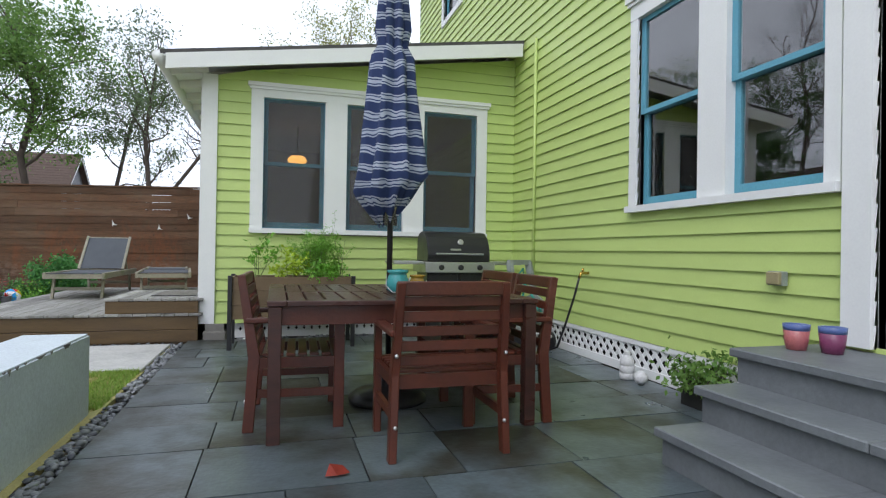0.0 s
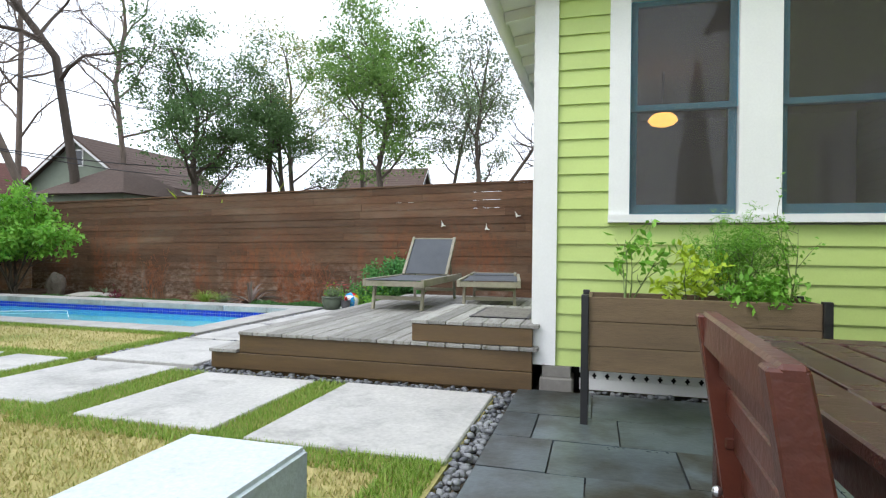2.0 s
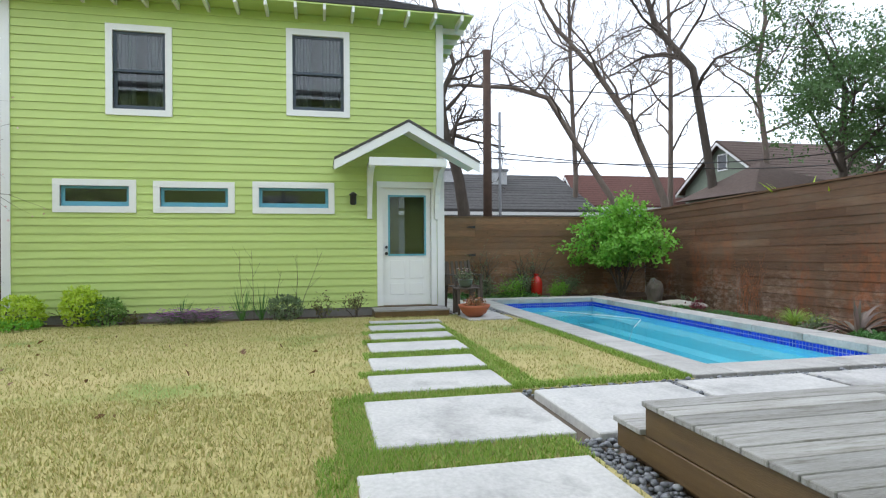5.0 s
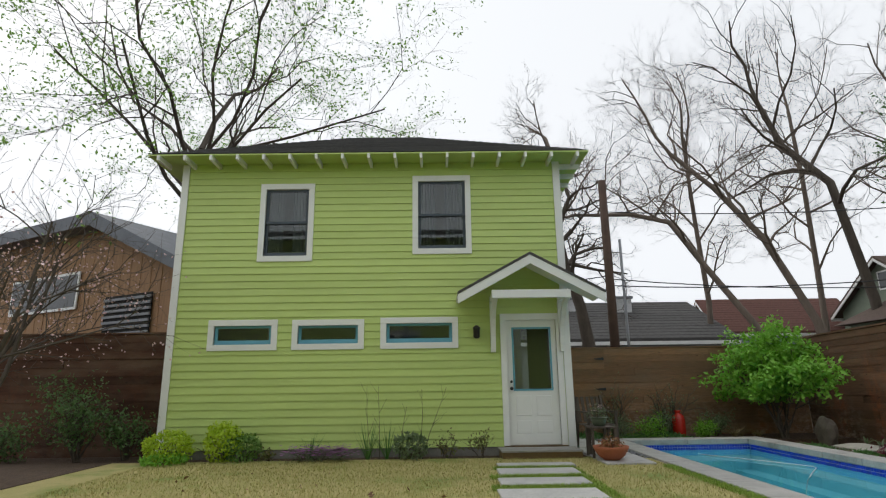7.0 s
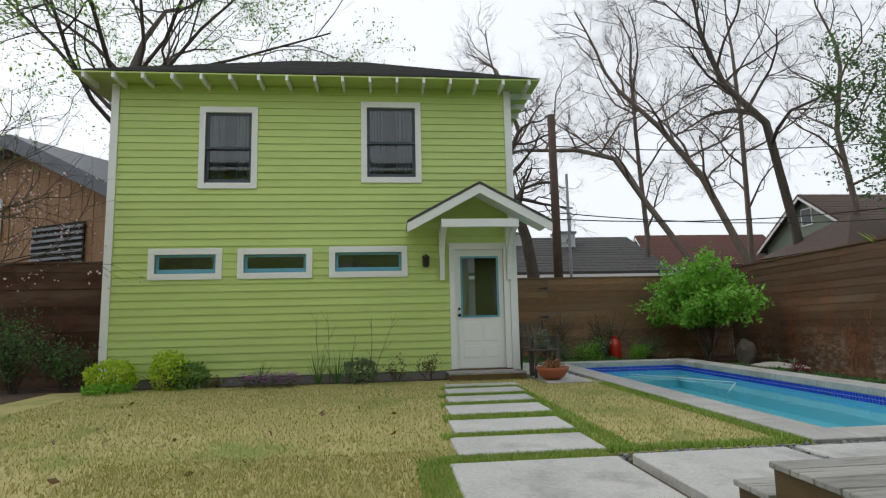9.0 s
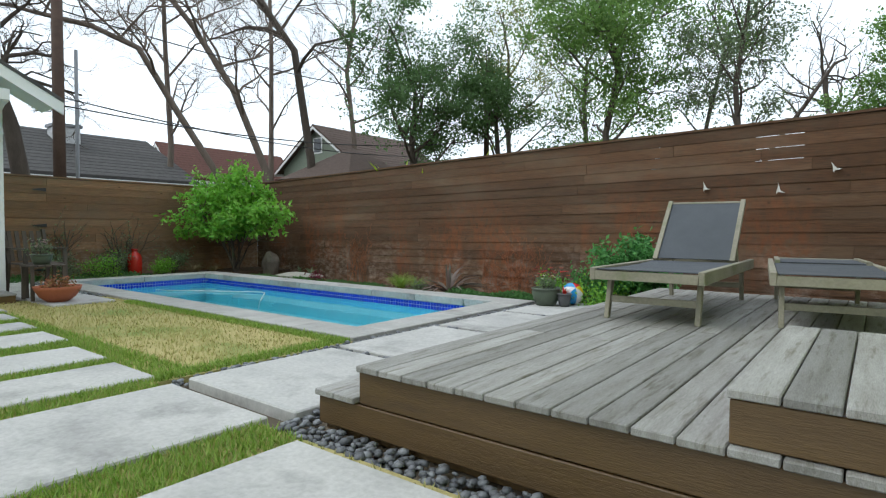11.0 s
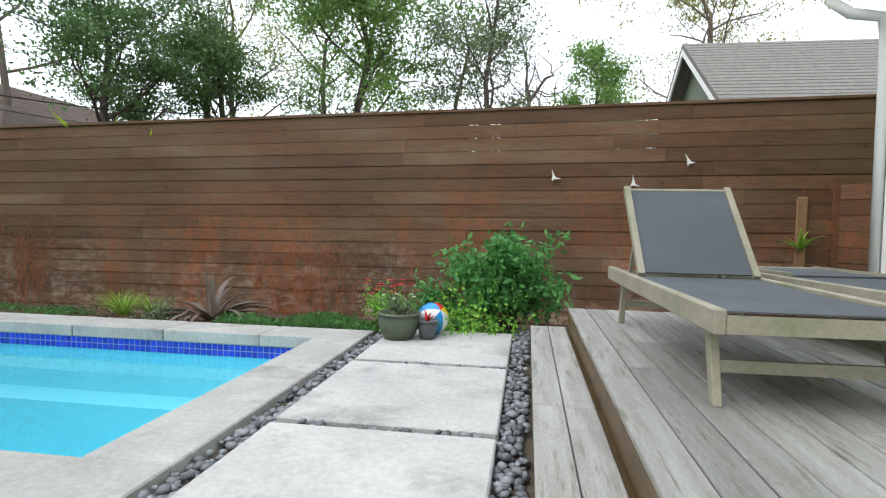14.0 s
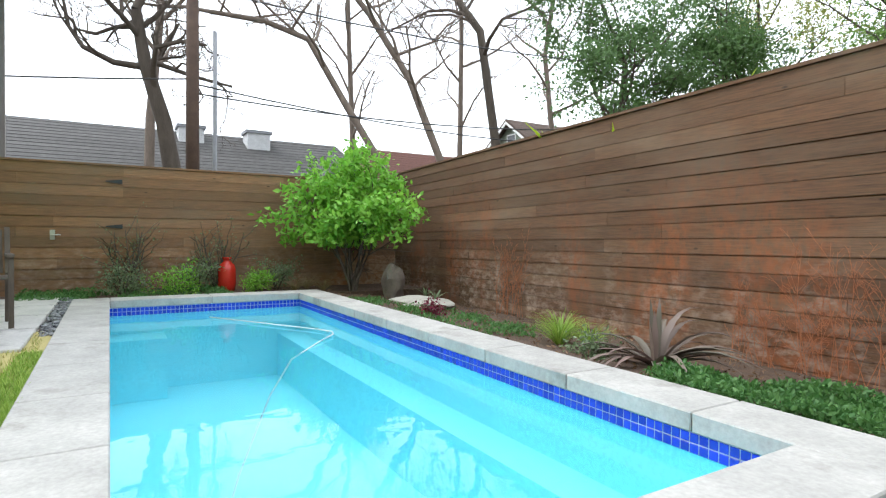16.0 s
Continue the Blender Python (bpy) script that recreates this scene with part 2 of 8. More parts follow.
M_TILE = mat("cobalt_glazed_tile", (0.012, 0.035, 0.42), (0.02, 0.06, 0.55), rough=0.15, scale=9, fine=60, bump=0.02, spread=0.25)
M_GROUT = mat("pale_grout", (0.35, 0.42, 0.55), (0.3, 0.36, 0.5), rough=0.8)
M_WATER = water_mat("pool_water")
M_SHINGLE = mat("grey_shingle", (0.085, 0.082, 0.08), (0.055, 0.053, 0.052), rough=0.9, scale=6, fine=35, bump=0.4, spread=0.15)
M_DARKSTONE = mat("foundation_block", (0.22, 0.21, 0.19), (0.15, 0.14, 0.13), rough=0.9, scale=5, fine=40, bump=0.4)
M_TABLE = mat("red_brown_stained_table_wood", (0.062, 0.021, 0.015), (0.034, 0.013, 0.010), rough=0.3, scale=3, fine=40, bump=0.2, stretch=(1, 6, 6), spread=0.15)
M_CHAIR = mat("red_stained_chair_wood", (0.108, 0.027, 0.014), (0.064, 0.017, 0.010), rough=0.34, scale=3, fine=40, bump=0.2, spread=0.12)
M_BLACK = mat("black_metal", (0.02, 0.02, 0.021), (0.014, 0.014, 0.015), rough=0.35, scale=5, fine=80, bump=0.03)


# ---- mesh helpers ----
def box(bm, x0, x1, y0, y1, z0, z1, m=None):
    v = [bm.verts.new((x, y, z)) for z in (z0, z1) for y in (y0, y1) for x in (x0, x1)]
    if m is not None:
        for q in v:
            q.co = m @ q.co
    for f in ((0, 2, 3, 1), (4, 5, 7, 6), (0, 1, 5, 4), (2, 6, 7, 3), (0, 4, 6, 2), (1, 3, 7, 5)):
        bm.faces.new([v[i] for i in f])
    return v


def bar(bm, p, q, w, h, up=(0, 0, 1)):
    """A squared timber from p to q, w wide and h deep."""
    p, q = Vector(p), Vector(q)
    d = (q - p).normalized()
    s = d.cross(Vector(up))
    s = s.normalized() if s.length > 1e-4 else Vector((1, 0, 0))
    u = s.cross(d)
    v = [bm.verts.new(c + s * (a * w / 2) + u * (b * h / 2)) for c in (p, q) for b in (-1, 1) for a in (-1, 1)]
    for f in ((0, 1, 3, 2), (4, 6, 7, 5), (0, 4, 5, 1), (2, 3, 7, 6), (0, 2, 6, 4), (1, 5, 7, 3)):
        bm.faces.new([v[i] for i in f])


def prism(bm, pts, d):
    """A flat outline pts, pushed along the vector d."""
    d = Vector(d)
    a = [bm.verts.new(p) for p in pts]
    b = [bm.verts.new(Vector(p) + d) for p in pts]
    bm.faces.new(a)
    bm.faces.new(b[::-1])
    for i in range(len(a)):
        j = (i + 1) % len(a)
        bm.faces.new((a[i], b[i], b[j], a[j]))


def tube(bm, pts, radii, n=8, cap=True):
    rings = []
    for i, p in enumerate(pts):
        p = Vector(p)
        d = (Vector(pts[min(i + 1, len(pts) - 1)]) - Vector(pts[max(i - 1, 0)])).normalized()
        s = d.cross(Vector((0, 0, 1)))
        s = s.normalized() if s.length > 1e-3 else Vector((1, 0, 0))
        u = s.cross(d)
        r = radii[i] if isinstance(radii, (list, tuple)) else radii
        rings.append([bm.verts.new(p + s * (math.cos(2 * math.pi * k / n) * r) + u * (math.sin(2 * math.pi * k / n) * r)) for k in range(n)])
    for a, b in zip(rings, rings[1:]):
        for k in range(n):
            bm.faces.new((a[k], a[(k + 1) % n], b[(k + 1) % n], b[k]))
    if cap:
        bm.faces.new(rings[0][::-1])
        bm.faces.new(rings[-1])


def lathe(bm, profile, n=24, centre=(0, 0, 0)):
    """A turned body from (radius, height) pairs."""
    cx, cy, cz = centre
    rings = [[bm.verts.new((cx + r * math.cos(2 * math.pi * k / n), cy + r * math.sin(2 * math.pi * k / n), cz + z)) for k in range(n)] for r, z in profile]
    for a, b in zip(rings, rings[1:]):
        for k in range(n):
            bm.faces.new((a[k], a[(k + 1) % n], b[(k + 1) % n], b[k]))
    bm.faces.new(rings[0][::-1])
    bm.faces.new(rings[-1])


def bevel(bm, w, seg=1):
    bmesh.ops.bevel(bm, geom=bm.edges[:], offset=w, segments=seg, affect="EDGES", clamp_overlap=True)


def mesh_of(name, bm, material, smooth=False):
    bmesh.ops.recalc_face_normals(bm, faces=bm.faces)
    me = bpy.data.meshes.new(name)
    bm.to_mesh(me)
    bm.free()
    me.materials.append(material)
    if smooth:
        for f in me.polygons:
            f.use_smooth = True
    return me


def part(name, bm, material, parent, label="", smooth=False):
    ob = new(name, mesh_of(name, bm, material, smooth))
    ob.parent = parent
    if label:
        ob["label"] = label
    return ob


def thing(name, at, label, category, group="", turn=0.0, kind=""):
    ob = new(name)
    ob.empty_display_size = 0.1
    ob.matrix_basis = pose(*at, 0, 0, turn)
    return tagged(ob, label, category, group, kind)


def solo(name, bm, material, label, category, group="", kind="", smooth=False):
    return tagged(new(name, mesh_of(name, bm, material, smooth)), label, category, group, kind)


def piece(name, me, parent, m=None):
    ob = new(name, me)
    ob.parent = parent
    if m is not None:
        ob.matrix_basis = m
    return ob


B = bmesh.new


# ---- walls with clapboards ----
class Plane:
    """A wall's face: u runs along it, z up, n points out of the house."""

    def __init__(self, origin, u, n):
        self.o, self.u, self.n = Vector(origin), Vector(u), Vector(n)

    def at(self, u, z, d=0.0):
        return self.o + self.u * u + Vector((0, 0, z)) + self.n * d

    def block(self, bm, u0, u1, z0, z1, d0, d1):
        prism(bm, [self.at(u0, z0, d0), self.at(u1, z0, d0), self.at(u1, z1, d0), self.at(u0, z1, d0)], self.n * (d1 - d0))


def free_spans(u0, u1, z0, z1, holes):
    spans = [(u0, u1)]
    for a, b, c, d in holes:
        if c < z1 - 0.004 and d > z0 + 0.004:
            cut = []
            for p, q in spans:
                if b <= p or a >= q:
                    cut.append((p, q))
                else:
                    cut += [(p, a)] if a > p + 0.01 else []
                    cut += [(b, q)] if b < q - 0.01 else []
            spans = cut
    return spans


def clad_wall(name, label, pl, length, z0, top, holes, course=0.127, rake=None, thick=0.14, board=M_LIME, trims=()):
    """The wall behind, cut through at its holes, and one clapboard after another in front of it. rake(u): the height of a sloping top."""
    bm = B()
    zs = sorted({z0, top, *(h[2] for h in holes), *(h[3] for h in holes)})
    for a, b in zip(zs, zs[1:]):
        for p, q in free_spans(0, length, a, b, holes):
            ta, tb = b, b
            if rake and b == top:
                ta, tb = rake(p), rake(q)
            prism(bm, [pl.at(p, a, -thick), pl.at(q, a, -thick), pl.at(q, tb, -thick), pl.at(p, ta, -thick)], pl.n * thick)
    wall = solo(name, bm, M_ROOM, label, "wall", kind="structure")
    z = z0
    while z < top - 0.02:
        z1 = min(z + course, top)
        for p, q in free_spans(0, length, z, z1, holes):
            pa, qa, pb, qb = p, q, p, q
            if rake:
                slope = (rake(length) - rake(0)) / length
                for_z = lambda h: (h - rake(0)) / slope if slope else 0
                if slope > 0:
                    pa, pb = max(p, for_z(z)), max(p, for_z(z1))
                elif slope < 0:
                    qa, qb = min(q, for_z(z)), min(q, for_z(z1))
                if pa >= qa - 0.02:
                    continue
                pb, qb = min(pb, qb), max(pb, qb)
            bm = B()
            f = [pl.at(pa, z, 0.030), pl.at(qa, z, 0.030), pl.at(qb, z1 + 0.012, 0.011), pl.at(pb, z1 + 0.012, 0.011)]
            k = [pl.at(pa, z, 0.002), pl.at(qa, z, 0.002), pl.at(qb, z1 + 0.012, 0.002), pl.at(pb, z1 + 0.012, 0.002)]
            fv, kv = [bm.verts.new(c) for c in f], [bm.verts.new(c) for c in k]
            bm.faces.new(fv)
            bm.faces.new(kv[::-1])
            for i in range(4):
                j = (i + 1) % 4
                bm.faces.new((fv[i], kv[i], kv[j], fv[j]))
            part("clapboard", bm, board, wall)
        z = z1
    return wall


WINDOWS = [0]


def window(pl, u0, u1, z0, z1, label, sashes, sash_mat, casing=0.10, head=0.12, sill=True, cap=True, meeting=0.5, sash_w=0.05, glass=None):
    """A white casing round the opening u0..u1, z0..z1, and in it one sash pair per entry (a, b) of sashes."""
    WINDOWS[0] += 1
    w = tagged(new("window_%d" % WINDOWS[0]), label, "window", kind="structure")
    w.empty_display_size = 0.1
    bm = B()
    edges = [(u0 - casing, u0)] + [(sashes[i][1], sashes[i + 1][0]) for i in range(len(sashes) - 1)] + [(u1, u1 + casing)]
    for a, b in edges:
        pl.block(bm, a, b, z0, z1, -0.06, 0.045)
    pl.block(bm, u0 - casing, u1 + casing, z1, z1 + head, -0.06, 0.047)
    if not sill:
        pl.block(bm, u0 - casing, u1 + casing, z0 - casing, z0, -0.06, 0.047)
    part("casing", bm, M_WHITE, w)
    if cap:
        bm = B()
        pl.block(bm, u0 - casing - 0.035, u1 + casing + 0.035, z1 + head, z1 + head + 0.045, 0.0, 0.085)
        pl.block(bm, u0 - casing - 0.02, u1 + casing + 0.02, z1 + head - 0.03, z1 + head, 0.047, 0.068)
        part("head_cap", bm, M_WHITE, w)
    if sill:
        bm = B()
        pl.block(bm, u0 - casing - 0.004, u1 + casing + 0.004, z0 - 0.055, z0, -0.06, 0.085)
        part("window_sill", bm, M_WHITE, w)
    for a, b in sashes:
        zm = z0 + (z1 - z0) * meeting
        rows = ((zm - 0.02, z1, -0.035), (z0, zm + 0.02, -0.07)) if meeting else ((z0, z1, -0.05),)
        for c, d, depth in rows:
            bm = B()
            s = sash_w
            pl.block(bm, a, a + s, c, d, depth, depth + 0.034)
            pl.block(bm, b - s, b, c, d, depth, depth + 0.034)
            pl.block(bm, a + s, b - s, d - s * 0.8, d, depth, depth + 0.034)
            pl.block(bm, a + s, b - s, c, c + s * (1.5 if c == z0 else 0.8), depth, depth + 0.034)
            frame_ob = part("sash", bm, sash_mat, w)
            bm = B()
            pl.block(bm, a + s * 0.6, b - s * 0.6, c + s * 0.6, d - s * 0.6, depth + 0.014, depth + 0.019)
            pane = part("pane", bm, glass or M_GLASS, frame_ob)
            pane.visible_shadow = False
    return w


# ---- ground, lawn, paving ----

def sheet(name, x0, x1, y0, y1, z, material, label, category, dip=0.0, n=1, holes=()):
    bm = B()
    xs = sorted({x0, x1, *[h[0] for h in holes], *[h[1] for h in holes]})
    ys = sorted({y0, y1, *[h[2] for h in holes], *[h[3] for h in holes]})
    for a, b in zip(xs, xs[1:]):
        for c, d in zip(ys, ys[1:]):
            if not any(h[0] <= a and b <= h[1] and h[2] <= c and d <= h[3] for h in holes):
                box(bm, a, b, c, d, z - 0.4, z)
    return solo(name, bm, material, label, category, kind="structure")


sheet("ground", -400, 400, -400, 400, -0.45, M_GROUND, "bare brown soil spreading to the horizon", "ground", holes=((-11.62, -4.33, 8.23, 11.03),))
POOL = (-11.42, -4.53, 8.43, 10.83)
COP = (-11.80, -4.17, 8.05, 11.21)
sheet("lawn", -9.3, -0.36, -6.0, 8.05, -0.02, M_LAWN, "straw-coloured dormant lawn with green patches", "lawn",
      holes=((-4.17, -0.36, 6.40, 8.05),))
sheet("pebble_bed", -4.17, -0.10, 6.40, 12.0, -0.06, M_GROUND, "dark soil bed under river pebbles", "bed")
sheet("pebble_bed", -0.36, -0.24, -6.0, 6.40, -0.06, M_GROUND, "dark soil bed under river pebbles", "bed")
sheet("planting_bed", -13.7, -9.3, -6.0, 8.05, -0.04, M_MULCH, "brown mulch bed beside the guest house", "bed")
sheet("planting_bed", -9.3, -7.0, -6.0, -0.2, -0.012, M_MULCH, "brown mulch bed under the blossom tree", "bed")
sheet("planting_bed", -13.7, -11.80, 8.05, 13.4, -0.05, M_MULCH, "brown mulch bed at the end of the pool", "bed")
bm = B()
prism(bm, [(-11.80, 11.21, -0.03), (-4.17, 11.21, -0.03), (-4.17, 13.4, -0.25), (-11.80, 13.4, -0.25)], (0, 0, -0.5))
solo("planting_bed", bm, M_MULCH, "brown mulch bed between pool and fence", "bed", kind="structure")
bm = B()
prism(bm, [(-4.17, 12.0, -0.06), (8.0, 12.0, -0.06), (8.0, 13.4, -0.25), (-4.17, 13.4, -0.25)], (0, 0, -0.5))
solo("planting_bed", bm, M_MULCH, "brown mulch strip along the fence behind the deck", "bed", kind="structure")

# stepping slabs of pale concrete
SLABS = [(-1.48, -0.37, 5.07, 6.37), (-2.70, -1.73, 5.14, 6.34), (-4.00, -3.05, 5.27, 6.44), (-4.82, -4.24, 5.36, 6.46),
         (-5.60, -5.02, 5.43, 6.49), (-6.52, -5.94, 5.49, 6.56), (-7.25, -6.78, 5.57, 6.60), (-8.02, -7.52, 5.63, 6.66), (-8.55, -8.25, 5.68, 6.75),
         (-4.04, -3.00, 6.56, 7.70), (-4.04, -3.00, 7.78, 8.97), (-4.04, -3.00, 9.04, 10.18), (-4.04, -3.00, 10.26, 11.40),
         (-9.35, -8.35, 7.20, 7.90), (-10.30, -9.42, 7.22, 7.90), (-11.25, -10.37, 7.22, 7.90), (-12.2, -11.32, 7.22, 7.90)]
for a, b, c, d in SLABS:
    bm = B()
    box(bm, -(b - a) / 2, (b - a) / 2, -(d - c) / 2, (d - c) / 2, -0.10, 0.0)
    bevel(bm, 0.008, 1)
    ob = solo("stepping_slab", bm, M_CONC, "pale grey cast concrete stepping slab, weather stained", "slab", "garden stepping slabs")
    ob.location = ((a + b) / 2, (c + d) / 2, 0.006)

# bluestone patio
patio = sheet("patio", -0.24, 3.70, -6.0, 6.66, -0.035, M_DARKSTONE, "grey bluestone flag patio, damp in places", "patio")
rng = random.Random(4)
y = -1.2
rowi = 0
while y < 6.6:
    hgt = rng.choice((0.46, 0.61, 0.61))
    y1 = min(y + hgt, 6.62)
    x = -0.23 - rng.uniform(0, 0.5)
    while x < 3.66:
        wdt = rng.choice((0.46, 0.61, 0.76, 0.91))
        a, b = max(x, -0.23), min(x + wdt, 3.66)
        if b - a > 0.05:
            bm = B()
            box(bm, a + 0.004, b - 0.004, y + 0.004, y1 - 0.004, -0.03, rng.uniform(-0.002, 0.002))
            part("flagstone", bm, M_BLUESTONE, patio)
        x += wdt
    y = y1

# ---- pool ----
pool = thing("swimming_pool", (0, 0, 0), "rectangular plunge pool with aqua plaster and blue water", "pool", kind="structure")
x0, x1, y0, y1 = POOL
bm = B()
box(bm, x0 - 0.2, x1 + 0.2, y0 - 0.2, y1 + 0.2, -1.4, -1.15)
for a, b, c, d in ((x0 - 0.2, x0, y0, y1), (x1, x1 + 0.2, y0, y1), (x0 - 0.2, x1 + 0.2, y0 - 0.2, y0), (x0 - 0.2, x1 + 0.2, y1, y1 + 0.2)):
    box(bm, a, b, c, d, -1.15, -0.09)
part("basin", bm, M_POOL, pool)
bm = B()
box(bm, x0 + 0.002, x0 + 0.55, y0 + 0.002, y0 + 0.62, -1.149, -0.42)
box(bm, x0 + 0.002, x1 - 0.002, y1 - 0.32, y1 - 0.002, -1.149, -0.55)
box(bm, x1 - 0.45, x1 - 0.002, y0 + 0.002, y1 - 0.33, -1.149, -0.55)
part("bench", bm, M_POOL, pool, "submerged plaster bench")
bm = B()
v = [bm.verts.new(c) for c in ((x0, y0, -0.185), (x1, y0, -0.185), (x1, y1, -0.185), (x0, y1, -0.185))]
bm.faces.new(v)
w = part("water", bm, M_WATER, pool, "clear blue water surface")
w.visible_shadow = False
cx0, cx1, cy0, cy1 = COP
for a, b, c, d, n, ax in ((cx0, cx1, cy0, y0 + 0.02, 9, 0), (cx0, cx1, y1 - 0.02, cy1, 9, 0), (cx0, x0 + 0.02, y0 + 0.02, y1 - 0.02, 2, 1), (x1 - 0.02, cx1, y0 + 0.02, y1 - 0.02, 2, 1)):
    for i in range(n):
        p, q = ((a + (b - a) * i / n, a + (b - a) * (i + 1) / n) if ax == 0 else (c + (d - c) * i / n, c + (d - c) * (i + 1) / n))
        bm = B()
        if ax == 0:
            box(bm, p + 0.003, q - 0.003, c, d, -0.085, 0.012)
        else:
            box(bm, a, b, p + 0.003, q - 0.003, -0.085, 0.012)
        bevel(bm, 0.007, 1)
        part("coping_stone", bm, M_COPING, pool)

# ---- deck ----
deck = thing("deck", (0, 0, 0), "low weathered grey timber deck with brown fascia boards", "deck", kind="structure")
DX0, DX1, DY0, DY1 = -2.57, -0.16, 6.58, 11.0


def plank_mesh(name, wdt, lng, thick, material):
    bm = B()
    box(bm, -wdt / 2, wdt / 2, 0, lng, -thick, 0)
    bevel(bm, 0.004, 1)
    return mesh_of(name, bm, material)


rng = random.Random(7)
x = DX0
while x < DX1 - 0.05:
    wdt = 0.138
    y = DY0 - 0.02
    while y < DY1 - 0.01:
        lng = min(rng.choice((1.3, 1.9, 2.4, 3.2)), DY1 - y)
        if DY1 - y - lng < 0.5:
            lng = DY1 - y
        piece("deck_board", plank_mesh("deck_board", wdt - 0.006, lng - 0.004, 0.028, M_DECK), deck, pose(x + wdt / 2, y, 0.305 + rng.uniform(-0.0015, 0.0015)))
        y += lng
    x += wdt
for x in (-2.85, -2.715):
    for y, lng in ((6.56, 2.45), (9.01, 2.0)):
        piece("step_board", plank_mesh("step_board", 0.13, lng - 0.004, 0.03, M_DECK), deck, pose(x + 0.065, y, 0.155))
# raised landing by the back door
x = -1.06
while x < -0.18:
    for y, lng in ((6.58, 1.38),):
        piece("landing_board", plank_mesh("landing_board", 0.134, lng, 0.028, M_DECK), deck, pose(x + 0.07, y, 0.470))
    x += 0.14
bm = B()
box(bm, DX0 + 0.02, DX1, DY0 + 0.04, DY1 - 0.03, -0.05, 0.27)
box(bm, -2.83, DX0 + 0.02, DY0 + 0.04, DY1 - 0.03, -0.05, 0.12)
box(bm, -1.02, -0.18, DY0 + 0.05, 7.93, 0.306, 0.44)
part("substructure", bm, M_DECKSIDE, deck)
for a, b, z0, z1, yy in ((-2.84, -0.13, -0.01, 0.123, DY0), (-2.57, -0.13, 0.128, 0.275, DY0 + 0.004), (-1.05, -0.13, 0.308, 0.44, DY0 + 0.008)):
    bm = B()
    box(bm, a, b, yy, yy + 0.032, z0, z1)
    bevel(bm, 0.004)
    part("fascia_board", bm, M_DECKSIDE, deck)
for xx, c, d, z0, z1 in ((-2.845, DY0 + 0.03, DY1, -0.01, 0.123), (-2.565, DY0 + 0.03, DY1, 0.157, 0.275), (-1.045, DY0 + 0.03, 7.95, 0.307, 0.44)):
    bm = B()
    box(bm, xx, xx + 0.03, c, d, z0, z1)
    bevel(bm, 0.004)
    part("fascia_board", bm, M_DECKSIDE, deck)

# ---- fences ----
def board_fence(name, label, pl, length, z0, tops, cap_z, rng, step=0.142, lift=0.0, wood=M_FENCE):
    f = tagged(new(name), label, "fence", kind="structure")
    f.empty_display_size = 0.1
    bm = B()
    u = 0.0
    while u < length:
        pl.block(bm, u, u + 0.09, z0 - 0.3, tops(u) - 0.03, -0.16, -0.045)
        u += 2.4
    part("posts", bm, wood, f)
    bm = B()
    for a, b, drop in ((0, 9.50, 0.01), (9.50, 9.86, 0.55), (9.86, 11.08, 0.01), (11.08, 11.62, 0.50), (11.62, length, 0.01)) if length > 12 else ((0, length, 0.01),):
        prism(bm, [pl.at(a, z0, -0.042), pl.at(b, z0, -0.042), pl.at(b, tops(b) - drop, -0.042), pl.at(a, tops(a) - drop, -0.042)], pl.n * 0.012)
    part("backing", bm, wood, f)
    n = round((tops(length / 2) - z0) / step)
    for k in range(n):
        u = -rng.uniform(0, 2.2)
        while u < length:
            lng = rng.choice((2.4, 3.0, 3.6, 4.2))
            a, b = max(u, 0), min(u + lng, length)
            if b - a > 0.05:
                bm = B()
                ha, hb = (tops(a) - z0) / n, (tops(b) - z0) / n
                gap = rng.uniform(0.005, 0.008) if rng.random() < 0.85 else 0.013
                d0, d1 = rng.uniform(-0.005, 0.005), rng.uniform(-0.005, 0.005)
                prism(bm, [pl.at(a + 0.0015, z0 + k * ha, -0.022 + d0), pl.at(b - 0.0015, z0 + k * hb, -0.022 + d0), pl.at(b - 0.0015, z0 + (k + 1) * hb - gap, -0.022 + d1), pl.at(a + 0.0015, z0 + (k + 1) * ha - gap, -0.022 + d1)], pl.n * 0.02)
                part("fence_board", bm, wood, f)
            u += lng
    bm = B()
    prism(bm, [pl.at(0, tops(0), -0.10), pl.at(length, tops(length), -0.10), pl.at(length, tops(length) + 0.03, -0.10), pl.at(0, tops(0) + 0.03, -0.10)], pl.n * 0.12)
    part("cap_rail", bm, wood, f)
    return f


FENCE = Plane((-13.1, 13.17, 0), (1, 0, 0), (0, -1, 0))
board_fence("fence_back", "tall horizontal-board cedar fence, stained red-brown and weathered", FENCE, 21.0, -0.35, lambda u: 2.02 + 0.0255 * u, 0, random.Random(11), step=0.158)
LEFTF = Plane((-13.1, 13.17, 0), (0, -1, 0), (1, 0, 0))
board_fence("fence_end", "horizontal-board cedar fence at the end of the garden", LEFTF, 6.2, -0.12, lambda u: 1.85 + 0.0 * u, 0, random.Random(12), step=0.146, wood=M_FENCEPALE)

